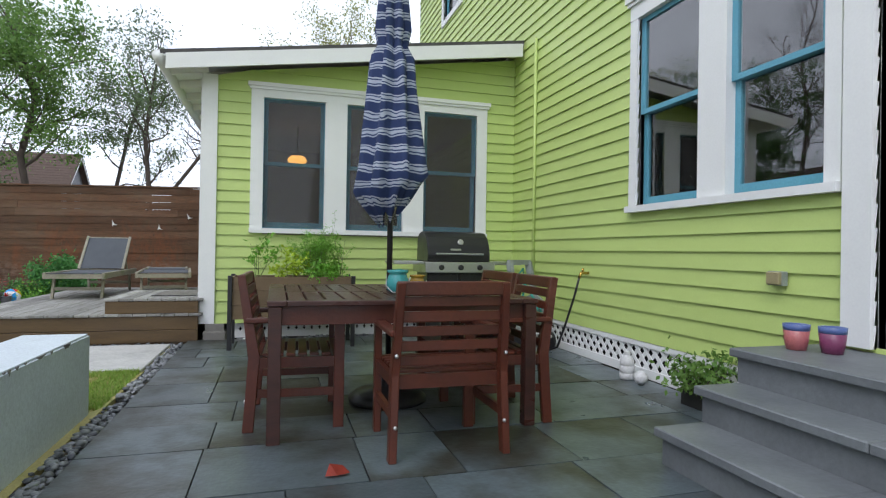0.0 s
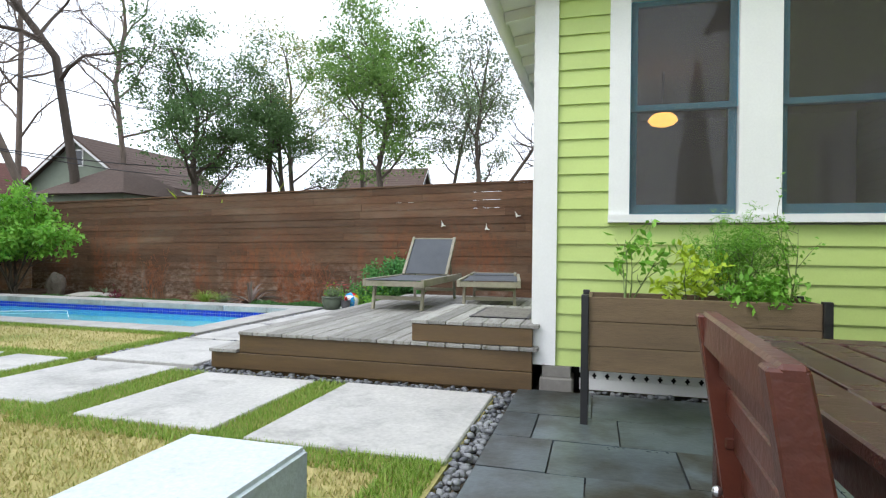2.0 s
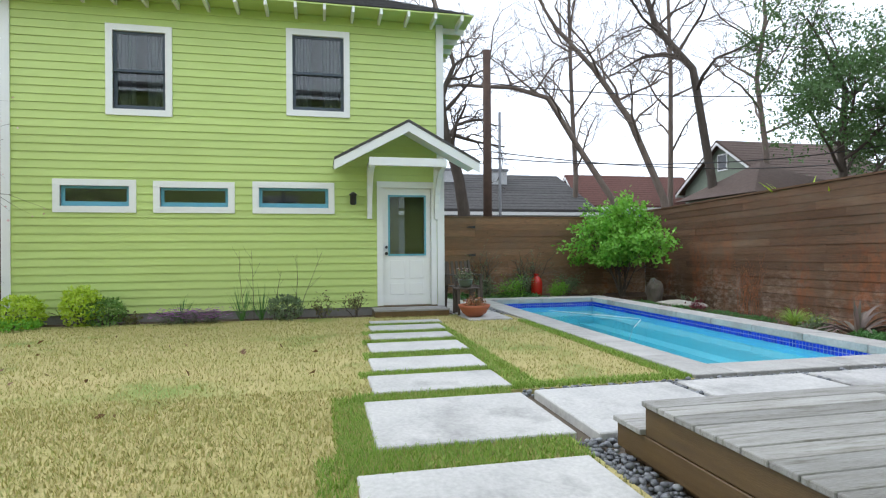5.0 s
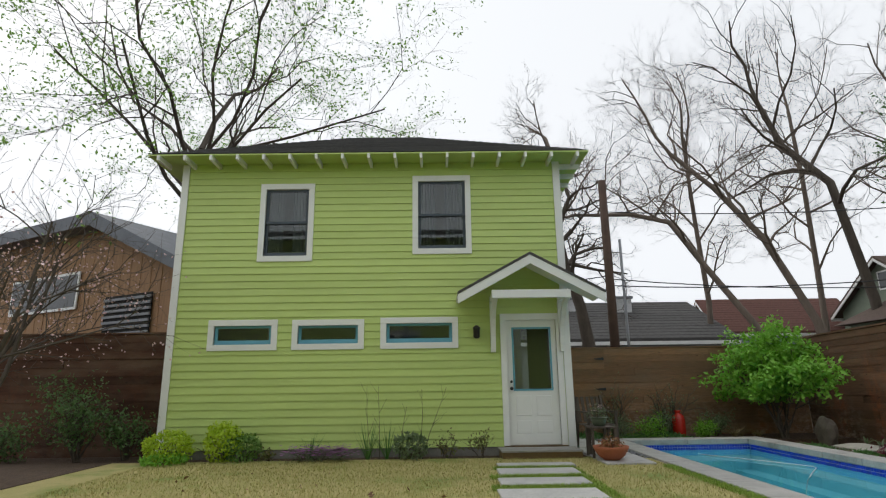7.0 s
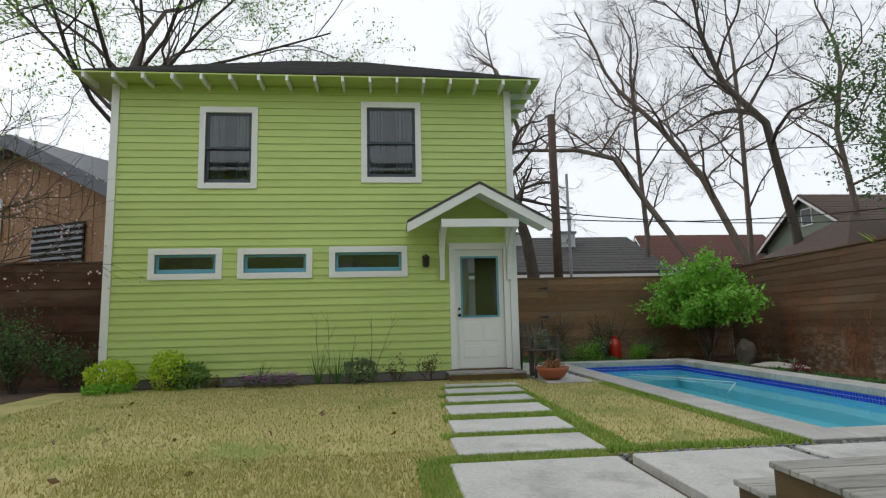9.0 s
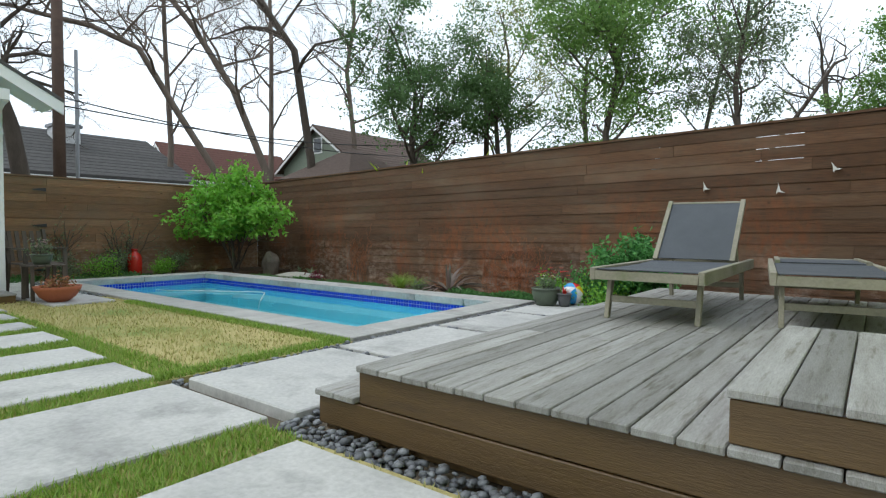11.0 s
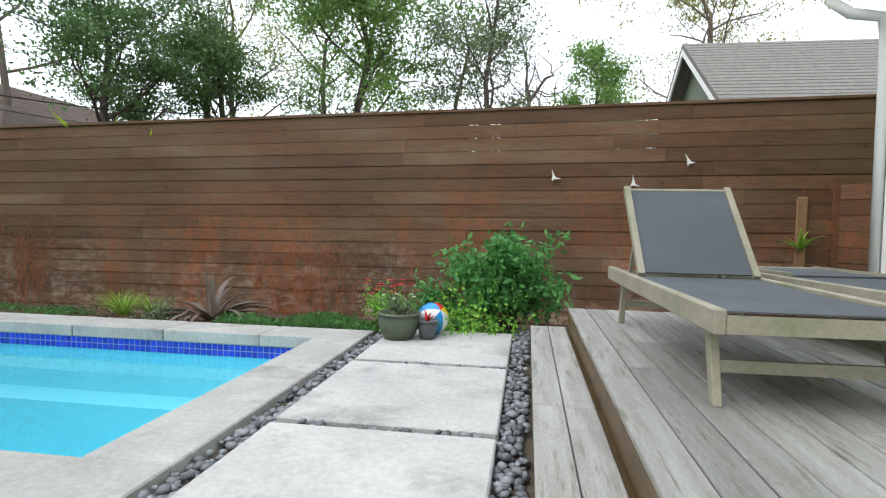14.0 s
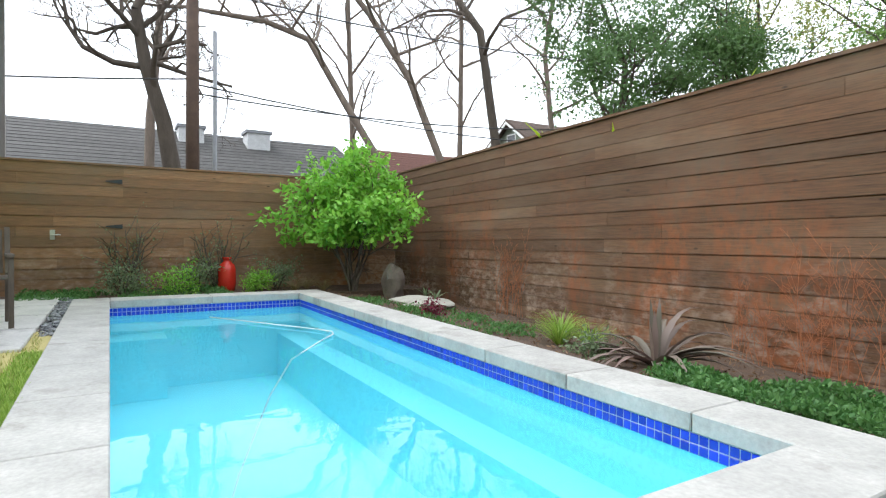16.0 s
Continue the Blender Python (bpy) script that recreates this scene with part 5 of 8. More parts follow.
def sun_lounger(at, turn, label, back):
    """Foot end at y = 0, head at y = 2.05; back: degrees by which the backrest is raised."""
    s = thing("sun_lounger", at, label, "lounger", "sun loungers on the deck", turn)
    w, L, zs = 0.348, 2.05, 0.36
    for sx in (-1, 1):
        bm = B()
        box(bm, sx * w - 0.02, sx * w + 0.02, 0.0, L, zs - 0.085, zs)
        bevel(bm, 0.005)
        part("side_rail", bm, M_TEAK, s)
        for y, d in ((0.25, -0.09), (L - 0.22, 0.07)):
            bm = B()
            prism(bm, [(sx * (w - 0.05) - 0.016, y - 0.03, zs - 0.03), (sx * (w - 0.05) - 0.016, y + 0.03, zs - 0.03), (sx * (w - 0.05) - 0.016, y + d + 0.02, 0), (sx * (w - 0.05) - 0.016, y + d - 0.025, 0)], (0.032, 0, 0))
            bevel(bm, 0.003)
            part("leg", bm, M_TEAK, s)
    for y, z in ((0.0, zs - 0.08), (L - 0.035, zs - 0.08)):
        bm = B()
        box(bm, -w + 0.02, w - 0.02, y, y + 0.035, z, z + 0.06)
        part("end_rail", bm, M_TEAK, s)
    for y in (0.20, L - 0.20):
        bm = B()
        box(bm, -w + 0.06, w - 0.06, y - 0.012, y + 0.012, 0.11, 0.155)
        part("stretcher", bm, M_TEAK, s)
    hinge = 1.34
    bm = B()
    n = 12
    sag = [(0.01 + (hinge - 0.01) * i / n, zs - 0.006 - 0.014 * math.sin(math.pi * i / n)) for i in range(n + 1)]
    prism(bm, [(-w + 0.025, y, z) for y, z in sag] + [(-w + 0.025, y, z - 0.006) for y, z in sag[::-1]], (2 * w - 0.05, 0, 0))
    part("seat_sling", bm, M_SLING, s, "charcoal woven mesh sling")
    m = pose(0, hinge, zs, back, 0, 0)
    bl = 0.72
    for sx in (-1, 1):
        bm = B()
        box(bm, sx * (w - 0.045) - 0.018, sx * (w - 0.045) + 0.018, 0.0, bl, -0.02, 0.02, m)
        part("back_rail", bm, M_TEAK, s, "pale weathered back rail")
    bm = B()
    box(bm, -w + 0.06, w - 0.06, 0.02, bl - 0.01, -0.004, 0.004, m)
    part("back_sling", bm, M_SLING, s, "charcoal woven mesh sling")
    bm = B()
    tube(bm, [m @ Vector((-w + 0.06, bl - 0.02, 0)), m @ Vector((w - 0.06, bl - 0.02, 0))], 0.012, 8)
    part("head_bar", bm, M_TEAK, s)
    if back > 5:
        for sx in (-1, 1):
            bm = B()
            bar(bm, m @ Vector((sx * (w - 0.08), 0.42, -0.02)), (sx * (w - 0.08), L - 0.22, zs - 0.05), 0.02, 0.03)
            part("back_prop", bm, M_TEAK, s)
    return s


sun_lounger((-1.92, 8.50, 0.306), 1.5, "weathered teak sun lounger with charcoal sling, backrest raised", 46)
sun_lounger((-0.88, 8.84, 0.306), 8.0, "weathered teak sun lounger with charcoal sling, lying flat", 0)

# doormat on the landing
M_MAT = mat("grey_woven_mat", (0.25, 0.23, 0.21), (0.14, 0.13, 0.12), rough=0.95, scale=30, fine=90, bump=0.8)
dm = thing("doormat", (-0.44, 7.28, 0.471), "grey woven doormat with a dark border", "mat")
bm = B()
box(bm, -0.20, 0.22, -0.35, 0.35, 0, 0.010)
part("woven_field", bm, M_MAT, dm)
bm = B()
for a, b, c, d in ((-0.23, -0.20, -0.38, 0.38), (0.22, 0.25, -0.38, 0.38), (-0.20, 0.22, -0.38, -0.35), (-0.20, 0.22, 0.35, 0.38)):
    box(bm, a, b, c, d, 0, 0.008)
part("border", bm, M_BLACK, dm)

# three white birds on the fence
M_BIRD = mat("white_ceramic", (0.75, 0.74, 0.7), (0.68, 0.67, 0.63), rough=0.4)
bm = B()
prism(bm, [(-0.10, 0, 0.075), (-0.03, 0, 0.02), (0.0, 0, -0.035), (0.03, 0, -0.055), (0.015, 0, -0.02), (0.075, 0, 0.03), (0.09, 0, 0.055), (0.03, 0, 0.02), (-0.01, 0, 0.035)], (0, -0.02, 0))
bevel(bm, 0.004)
bird = solo("bird_ornament", bm, M_BIRD, "small white ceramic bird ornament fixed to the fence", "ornament", "bird ornaments")
bird.matrix_basis = pose(-2.62, 13.146, 1.50, 0, 40, 0) @ Matrix.Diagonal((0.8, 1, 0.8, 1))
for x, z, a in ((-1.745, 1.44, 52), (-1.16, 1.68, 30)):
    copy_thing(bird, pose(x, 13.146, z, 0, a, 0))

# pool equipment: floating hose, cleaner, skimmer lid, tiles
bm = B()
tube(bm, [(-10.7, 9.5, -0.17), (-9.8, 10.0, -0.165), (-9.2, 10.35, -0.165), (-8.95, 10.44, -0.16), (-8.8, 10.40, -0.16), (-8.5, 10.15, -0.17), (-8.0, 9.75, -0.2), (-7.7, 9.5, -0.4), (-7.3, 9.2, -0.8), (-6.7, 8.95, -1.02)], 0.007, 8)
solo("cleaner_hose", bm, M_PLASTICWHITE, "white suction hose floating in the pool", "hose", smooth=True)
M_NAVY = mat("blue_plastic", (0.03, 0.08, 0.25), (0.02, 0.06, 0.2), rough=0.4)
pc = thing("pool_cleaner", (-6.6, 8.95, -1.145), "blue robotic pool cleaner on the pool floor", "pool cleaner", turn=35)
bm = B()
box(bm, -0.16, 0.16, -0.10, 0.10, 0.03, 0.15)
bevel(bm, 0.03, 2)
part("body", bm, M_NAVY, pc)
for s in (-1, 1):
    bm = B()
    lathe(bm, [(0.06, -0.03), (0.07, 0), (0.06, 0.03)], 16)
    wq = part("wheel", bm, M_PLASTICWHITE, pc)
    wq.matrix_basis = pose(0, s * 0.14, 0.07, 90, 0, 0)


# ---- plants: helpers ----
def leaf_mat(name, a, b, rough=0.55, trans=0.35):
    m = bpy.data.materials.new(name)
    m.use_nodes = True
    n, l = m.node_tree.nodes, m.node_tree.links
    p = n["Principled BSDF"]
    geo = n.new("ShaderNodeNewGeometry")
    mx = n.new("ShaderNodeMixRGB")
    mx.inputs["Color1"].default_value, mx.inputs["Color2"].default_value = (*a, 1), (*b, 1)
    l.new(geo.outputs["Random Per Island"], mx.inputs["Fac"])
    l.new(mx.outputs[0], p.inputs["Base Color"])
    p.inputs["Roughness"].default_value = rough
    tl = n.new("ShaderNodeBsdfTranslucent")
    l.new(mx.outputs[0], tl.inputs["Color"])
    ms = n.new("ShaderNodeMixShader")
    ms.inputs[0].default_value = trans
    out = n["Material Output"]
    l.new(p.outputs[0], ms.inputs[1])
    l.new(tl.outputs[0], ms.inputs[2])
    l.new(ms.outputs[0], out.inputs[0])
    return m


def raw_mesh(name, verts, faces, material, smooth=False):
    me = bpy.data.meshes.new(name)
    me.from_pydata([tuple(v) for v in verts], [], faces)
    me.materials.append(material)
    if smooth:
        for f in me.polygons:
            f.use_smooth = True
    return me


def leaves_mesh(name, points, sizes, material, rng, droop=0.2, narrow=0.5, dirs=None):
    """Each leaf a pointed, folded blade of four corners and a midrib, turned at random."""
    n = len(points)
    points = np.asarray(points, float)
    r = np.random.default_rng(rng.randrange(1 << 30))
    d = r.normal(size=(n, 3)) if dirs is None else np.asarray(dirs, float) + r.normal(size=(n, 3)) * 0.45
    d[:, 2] -= droop
    d /= np.linalg.norm(d, axis=1)[:, None]
    o = r.normal(size=(n, 3))
    s = np.cross(d, o)
    s /= np.linalg.norm(s, axis=1)[:, None] + 1e-9
    u = np.cross(s, d)
    L = np.asarray(sizes, float)[:, None]
    v = np.stack([points, points + d * L * 0.5 + s * L * narrow * 0.5 + u * L * 0.10, points + d * L, points + d * L * 0.5 - s * L * narrow * 0.5 + u * L * 0.10], 1).reshape(-1, 3)
    idx = np.arange(n)[:, None] * 4
    f = np.concatenate([idx + [0, 1, 2], idx + [0, 2, 3]], 0)
    me = bpy.data.meshes.new(name)
    me.vertices.add(len(v))
    me.vertices.foreach_set("co", v.ravel())
    me.loops.add(f.size)
    me.loops.foreach_set("vertex_index", f.ravel())
    me.polygons.add(len(f))
    me.polygons.foreach_set("loop_start", np.arange(0, f.size, 3))
    me.materials.append(material)
    me.update(calc_edges=True)
    return me


def limb(lines, rng, p, d, length, r, level, bend=0.25, lift=0.15, kids=5, split=0.62, angle=0.8, tips=None, first=0.3):
    """A crooked limb and, from it, its twigs: each line is a list of points with radii."""
    pts, rad = [p.copy()], [r]
    steps = 4 if level > 1 else 3
    for i in range(steps):
        d = (d + Vector((rng.gauss(0, bend), rng.gauss(0, bend), rng.gauss(0, bend) + lift))).normalized()
        p = p + d * (length / steps)
        pts.append(p.copy())
        rad.append(r * (1 - 0.62 * (i + 1) / steps))
    lines.append((pts, rad, level))
    if level == 0:
        if tips is not None:
            tips += pts[1:]
        return
    for k in range(kids):
        f = first + (1 - first) * (k + rng.random() * 0.8) / kids
        i = min(int(f * steps), steps - 1)
        q = pts[i].lerp(pts[i + 1], f * steps - i)
        base = (pts[i + 1] - pts[i]).normalized()
        side = base.cross(Vector((rng.gauss(0, 1), rng.gauss(0, 1), rng.gauss(0, 1)))).normalized()
        nd = (base * math.cos(angle) + side * math.sin(angle)).normalized()
        limb(lines, rng, q, nd, length * split * rng.uniform(0.75, 1.15), max(rad[i] * 0.52, min(0.0085, rad[i] * 0.75)), level - 1, bend, lift, kids, split, angle, tips, 0.25)


def limbs_mesh(name, lines, material):
    verts, faces = [], []
    for pts, rad, level in lines:
        n = 7 if level >= 3 else (4 if level >= 1 else 3)
        start = len(verts)
        for i, p in enumerate(pts):
            d = (pts[min(i + 1, len(pts) - 1)] - pts[max(i - 1, 0)]).normalized()
            s = d.cross(Vector((0.3, 0.2, 1)))
            s = s.normalized() if s.length > 1e-3 else Vector((1, 0, 0))
            u = s.cross(d)
            for k in range(n):
                a = 2 * math.pi * k / n
                verts.append(p + s * (math.cos(a) * rad[i]) + u * (math.sin(a) * rad[i]))
        for i in range(len(pts) - 1):
            for k in range(n):
                a, b = start + i * n + k, start + i * n + (k + 1) % n
                faces.append((a, b, b + n, a + n))
    return raw_mesh(name, verts, faces, material, True)


M_BARK = mat("grey_brown_bark", (0.10, 0.080, 0.062), (0.065, 0.052, 0.042), rough=0.9, scale=4, fine=25, bump=0.5, stretch=(2, 2, 0.5))
M_PALEBARK = mat("pale_brown_bark", (0.20, 0.155, 0.125), (0.13, 0.105, 0.085), rough=0.9, scale=4, fine=25, bump=0.5, stretch=(2, 2, 0.5))
M_LEAFDARK = leaf_mat("dark_evergreen_leaf", (0.068, 0.145, 0.045), (0.13, 0.24, 0.075))
M_LEAFMID = leaf_mat("mid_green_leaf", (0.10, 0.22, 0.04), (0.20, 0.34, 0.075))
M_LEAFSPRING = leaf_mat("spring_green_leaf", (0.16, 0.34, 0.06), (0.28, 0.46, 0.11))
M_LEAFYELLOW = leaf_mat("yellow_green_leaf", (0.25, 0.29, 0.07), (0.36, 0.38, 0.12))
M_LEAFBRIGHT = leaf_mat("bright_spring_leaf", (0.13, 0.36, 0.030), (0.27, 0.54, 0.07))
M_LEAFLIME = leaf_mat("lime_shrub_leaf", (0.36, 0.52, 0.03), (0.54, 0.68, 0.06))
M_LEAFGREY = leaf_mat("grey_green_leaf", (0.12, 0.18, 0.09), (0.20, 0.26, 0.14))


def tree(at, label, spec, bark=M_PALEBARK, leaf=None, count=0, size=(0.1, 0.2), seed=1, jitter=0.35, spread=0.5):
    """spec: trunk points from the ground with radii, then how its limbs divide."""
    rng = random.Random(seed)
    t = thing("tree", (*at, -0.42), label, "tree", "neighbourhood trees")
    lines, tips = [], []
    trunk = [Vector(p) for p in spec["trunk"]]
    r0 = spec["r"] * 0.74
    rad = [r0 * (1 - 0.5 * i / (len(trunk) - 1)) for i in range(len(trunk))]
    ob = new("trunk", limbs_mesh("trunk", [(trunk, rad, 5)], bark))
    ob.parent = t
    for k in range(spec["limbs"]):
        f = spec.get("from", 0.5) + (1 - spec.get("from", 0.5)) * (k + rng.random() * 0.6) / spec["limbs"]
        f = min(f, 0.999) * (len(trunk) - 1)
        i = int(f)
        q = trunk[i].lerp(trunk[i + 1], f - i)
        a = k * 2.4 + rng.uniform(-0.4, 0.4)
        up = spec.get("up", 0.7)
        d = Vector((math.cos(a), math.sin(a), up + rng.uniform(-0.2, 0.3))).normalized()
        limb(lines, rng, q, d, spec["len"] * rng.uniform(0.7, 1.15), rad[i] * 0.46, spec.get("levels", 3), spec.get("bend", 0.22), spec.get("lift", 0.10), spec.get("kids", 4), spec.get("split", 0.6), spec.get("angle", 0.75), tips)
        lb = new("limb", limbs_mesh("limb", lines, bark))
        lb.parent = t
        lines = []
    top = trunk[-1]
    limb(lines, rng, top, (top - trunk[-2]).normalized(), spec["len"], rad[-1] * 0.9, spec.get("levels", 3), spec.get("bend", 0.22), spec.get("lift", 0.1), spec.get("kids", 4), spec.get("split", 0.6), spec.get("angle", 0.75), tips)
    ob = new("limb", limbs_mesh("limb", lines, bark))
    ob.parent = t
    if leaf and count and tips:
        pts = []
        low = spec.get("leaf_low", 0)
        tips = [q for q in tips if q.z > low]
        # leaves gather in sprays round two fifths of the twig ends, fuller in some than in others
        hearts = rng.sample(tips, max(3, int(len(tips) * 0.26)))
        weight = [rng.uniform(0.25, 1.0) ** 2 for _ in hearts]
        for q in rng.choices(hearts, weight, k=int(count * 2.2)):
            off = Vector((rng.gauss(0, jitter), rng.gauss(0, jitter), rng.gauss(0, jitter * 0.55)))
            pts.append(q + off * (0.6 + 0.8 * rng.random()))
        c = new("crown", leaves_mesh("crown", pts, [rng.uniform(*size) * 0.62 for _ in pts], leaf, rng))
        c.parent = t
    return t


# ---- trees beyond the fences ----
E_ = {"levels": 3, "kids": 5, "split": 0.6}
tree((-17.0, 23.6), "dense dark evergreen oak standing behind the fence", {**E_, "trunk": [(0, 0, 0), (0.1, 0.2, 2.5), (-0.1, 0.1, 5.0), (0.2, 0, 7.2)], "r": 0.26, "limbs": 9, "from": 0.42, "len": 3.0, "levels": 3, "kids": 4, "leaf_low": 3.4}, M_BARK, M_LEAFDARK, 9000, (0.15, 0.30), 21, 0.30)
tree((-13.9, 26.4), "dark evergreen tree behind the fence", {**E_, "trunk": [(0, 0, 0), (-0.2, 0.1, 2.8), (-0.5, 0.1, 5.0), (-0.6, 0, 7.0)], "r": 0.22, "limbs": 7, "from": 0.4, "len": 2.4, "levels": 3, "kids": 4, "leaf_low": 3.2}, M_BARK, M_LEAFDARK, 4800, (0.15, 0.32), 22, 0.27)
tree((-8.4, 24.7), "light green spreading tree with crooked limbs", {**E_, "trunk": [(0, 0, 0), (0.1, 0, 2.6), (-0.3, 0.1, 4.8), (0.2, 0, 7.0), (-0.1, 0, 8.2)], "r": 0.22, "limbs": 10, "from": 0.42, "len": 3.2, "levels": 3, "kids": 4, "up": 0.45, "leaf_low": 4.4}, M_BARK, M_LEAFMID, 8800, (0.15, 0.30), 23, 0.30)
tree((-16.0, 30.0), "thin yellowish-green tree behind the utility pole", {**E_, "trunk": [(0, 0, 0), (0.2, 0, 4.0), (-0.2, 0.2, 7.5), (0, 0, 9.5)], "r": 0.22, "limbs": 9, "from": 0.4, "len": 3.0, "levels": 3, "kids": 4, "leaf_low": 4.5}, M_BARK, M_LEAFYELLOW, 2600, (0.15, 0.30), 24, 0.3)
tree((-11.6, 29.5), "thin half-bare tree between fuller crowns", {**E_, "trunk": [(0, 0, 0), (0.2, 0, 4.0), (-0.1, 0.2, 7.2), (0.1, 0, 9.0)], "r": 0.2, "limbs": 8, "from": 0.4, "len": 2.8, "levels": 3, "kids": 4, "leaf_low": 4.5}, M_BARK, M_LEAFMID, 2200, (0.15, 0.30), 29, 0.3)
tree((-4.2, 24.1), "slender half-bare tree with thin grey-green leaves", {**E_, "trunk": [(0, 0, 0), (0.1, 0, 3.2), (-0.1, 0, 5.8), (0.2, 0, 8.0)], "r": 0.16, "limbs": 9, "from": 0.4, "len": 1.7, "levels": 3, "kids": 4, "leaf_low": 3.6}, M_BARK, M_LEAFGREY, 1900, (0.12, 0.26), 25, 0.25)
tree((-6.3, 26.5), "slender half-bare tree with thin leaves", {**E_, "trunk": [(0, 0, 0), (0.3, 0, 3.2), (0.8, 0, 5.8), (1.2, 0, 7.6)], "r": 0.14, "limbs": 7, "from": 0.4, "len": 1.8, "levels": 3, "kids": 4, "leaf_low": 3.4}, M_BARK, M_LEAFGREY, 1700, (0.12, 0.26), 35, 0.28)
tree((0.2, 35.8), "rounded bright green tree far behind the fence", {**E_, "trunk": [(0, 0, 0), (0, 0.1, 4.0), (0.1, 0, 7.4)], "r": 0.2, "limbs": 9, "from": 0.5, "len": 2.2, "levels": 3, "kids": 4, "leaf_low": 4}, M_BARK, M_LEAFMID, 6000, (0.2, 0.36), 26, 0.3)
tree((6.5, 39.0), "tall pale yellow-green tree in new leaf", {**E_, "trunk": [(0, 0, 0), (0, 0.1, 5.0), (0.1, 0, 10.0), (0, 0, 13)], "r": 0.3, "limbs": 10, "from": 0.4, "len": 5.0, "levels": 3, "kids": 4, "leaf_low": 5}, M_PALEBARK, M_LEAFYELLOW, 4000, (0.2, 0.36), 27, 0.35)
tree((-2.8, 39.8), "gnarled bare tree far behind the fence", {"trunk": [(0, 0, 0), (0.3, 0, 5.0), (-0.3, 0, 9.0)], "r": 0.3, "limbs": 7, "from": 0.6, "len": 3.2, "levels": 2, "kids": 4, "bend": 0.4}, M_BARK, None, 0, seed=28)
tree((-4.9, 33.0), "crooked bare tree leaning over the fence", {"trunk": [(0, 0, 0), (0.2, 0, 4.6), (1.6, 0, 6.6), (2.6, 0, 8.2)], "r": 0.18, "limbs": 7, "from": 0.5, "len": 2.2, "levels": 2, "kids": 4, "bend": 0.35}, M_BARK, None, 0, seed=38)
BARE = {"levels": 4, "kids": 4, "split": 0.6, "bend": 0.25, "lift": 0.06, "angle": 0.68}
tree((-20.4, 16.0), "bare leaning tree with a long crooked trunk", {**BARE, "trunk": [(0.3, 0.7, 0), (0.1, 0.3, 3.4), (-0.5, -0.9, 5.6), (-0.9, -2.0, 7.6), (-1.4, -3.3, 8.1), (-1.8, -4.8, 8.2)], "r": 0.2, "limbs": 9, "from": 0.5, "len": 2.8}, M_PALEBARK, seed=41)
tree((-21.0, 18.9), "bare leaning tree with spreading twigs", {**BARE, "trunk": [(0.2, 0.5, 0), (0, 0.1, 3.6), (-0.6, -1.1, 7.0), (-1.3, -2.4, 9.3), (-2.0, -3.8, 11.2)], "r": 0.24, "limbs": 10, "from": 0.4, "len": 4.0}, M_PALEBARK, seed=42)
tree((-21.5, 21.6), "tall bare tree with a dark forked trunk", {**BARE, "trunk": [(0.1, 0.3, 0), (0, 0.1, 4.5), (-0.4, -0.5, 9.4), (-1.4, -1.6, 11.5), (-1.6, -2.2, 13.5)], "r": 0.3, "limbs": 11, "from": 0.45, "len": 4.4}, M_BARK, seed=43)
tree((-26.5, 23.0), "tall slim bare tree", {**BARE, "trunk": [(0, 0, 0), (0, 0.1, 6), (0.2, 0, 11), (0, 0, 15)], "r": 0.22, "limbs": 10, "from": 0.35, "len": 4.0, "up": 0.9}, M_PALEBARK, seed=44)
tree((-25.5, 17.0), "tall slim bare tree", {**BARE, "trunk": [(0, 0, 0), (0.2, 0.1, 5), (0.0, 0, 9), (0.2, -0.2, 13)], "r": 0.2, "limbs": 10, "from": 0.35, "len": 3.8, "up": 0.9}, M_PALEBARK, seed=45)
tree((-24.0, 26.5), "tall bare tree behind the green house", {**BARE, "trunk": [(0, 0, 0), (0.1, 0.2, 6), (-0.3, 0, 10), (0.2, 0.1, 13)], "r": 0.24, "limbs": 10, "from": 0.4, "len": 4.2, "up": 0.8}, M_PALEBARK, seed=46)
tree((-18.8, 9.7), "stout bare oak with heavy crooked limbs behind the end fence", {**BARE, "trunk": [(0, 0, 0), (0, 0.1, 2.8), (0.1, -0.1, 4.0), (0.0, -0.5, 5.4), (0.1, -0.7, 6.6)], "r": 0.34, "limbs": 8, "from": 0.62, "len": 2.6, "bend": 0.4, "up": 0.3}, M_BARK, seed=47)
tree((-24.0, 9.5), "bare tree behind the guest house", {**BARE, "trunk": [(0, 0, 0), (0, 0.1, 5), (0.2, 0.4, 8.5), (0, 0.5, 12)], "r": 0.24, "limbs": 9, "from": 0.4, "len": 3.2, "up": 0.9}, M_PALEBARK, seed=48)
tree((-21.0, -4.6), "great spreading tree in sparse spring leaf behind the guest house", {**BARE, "trunk": [(0, 0, 0), (0, 0.2, 4.5), (0.2, 0, 7.6), (0.2, 0.3, 9.2), (0.3, 0.2, 10.6)], "r": 0.36, "limbs": 13, "from": 0.56, "len": 7.4, "up": 0.40, "bend": 0.24, "lift": 0.04, "split": 0.62}, M_BARK, M_LEAFSPRING, 6500, (0.14, 0.27), 52, 0.22)


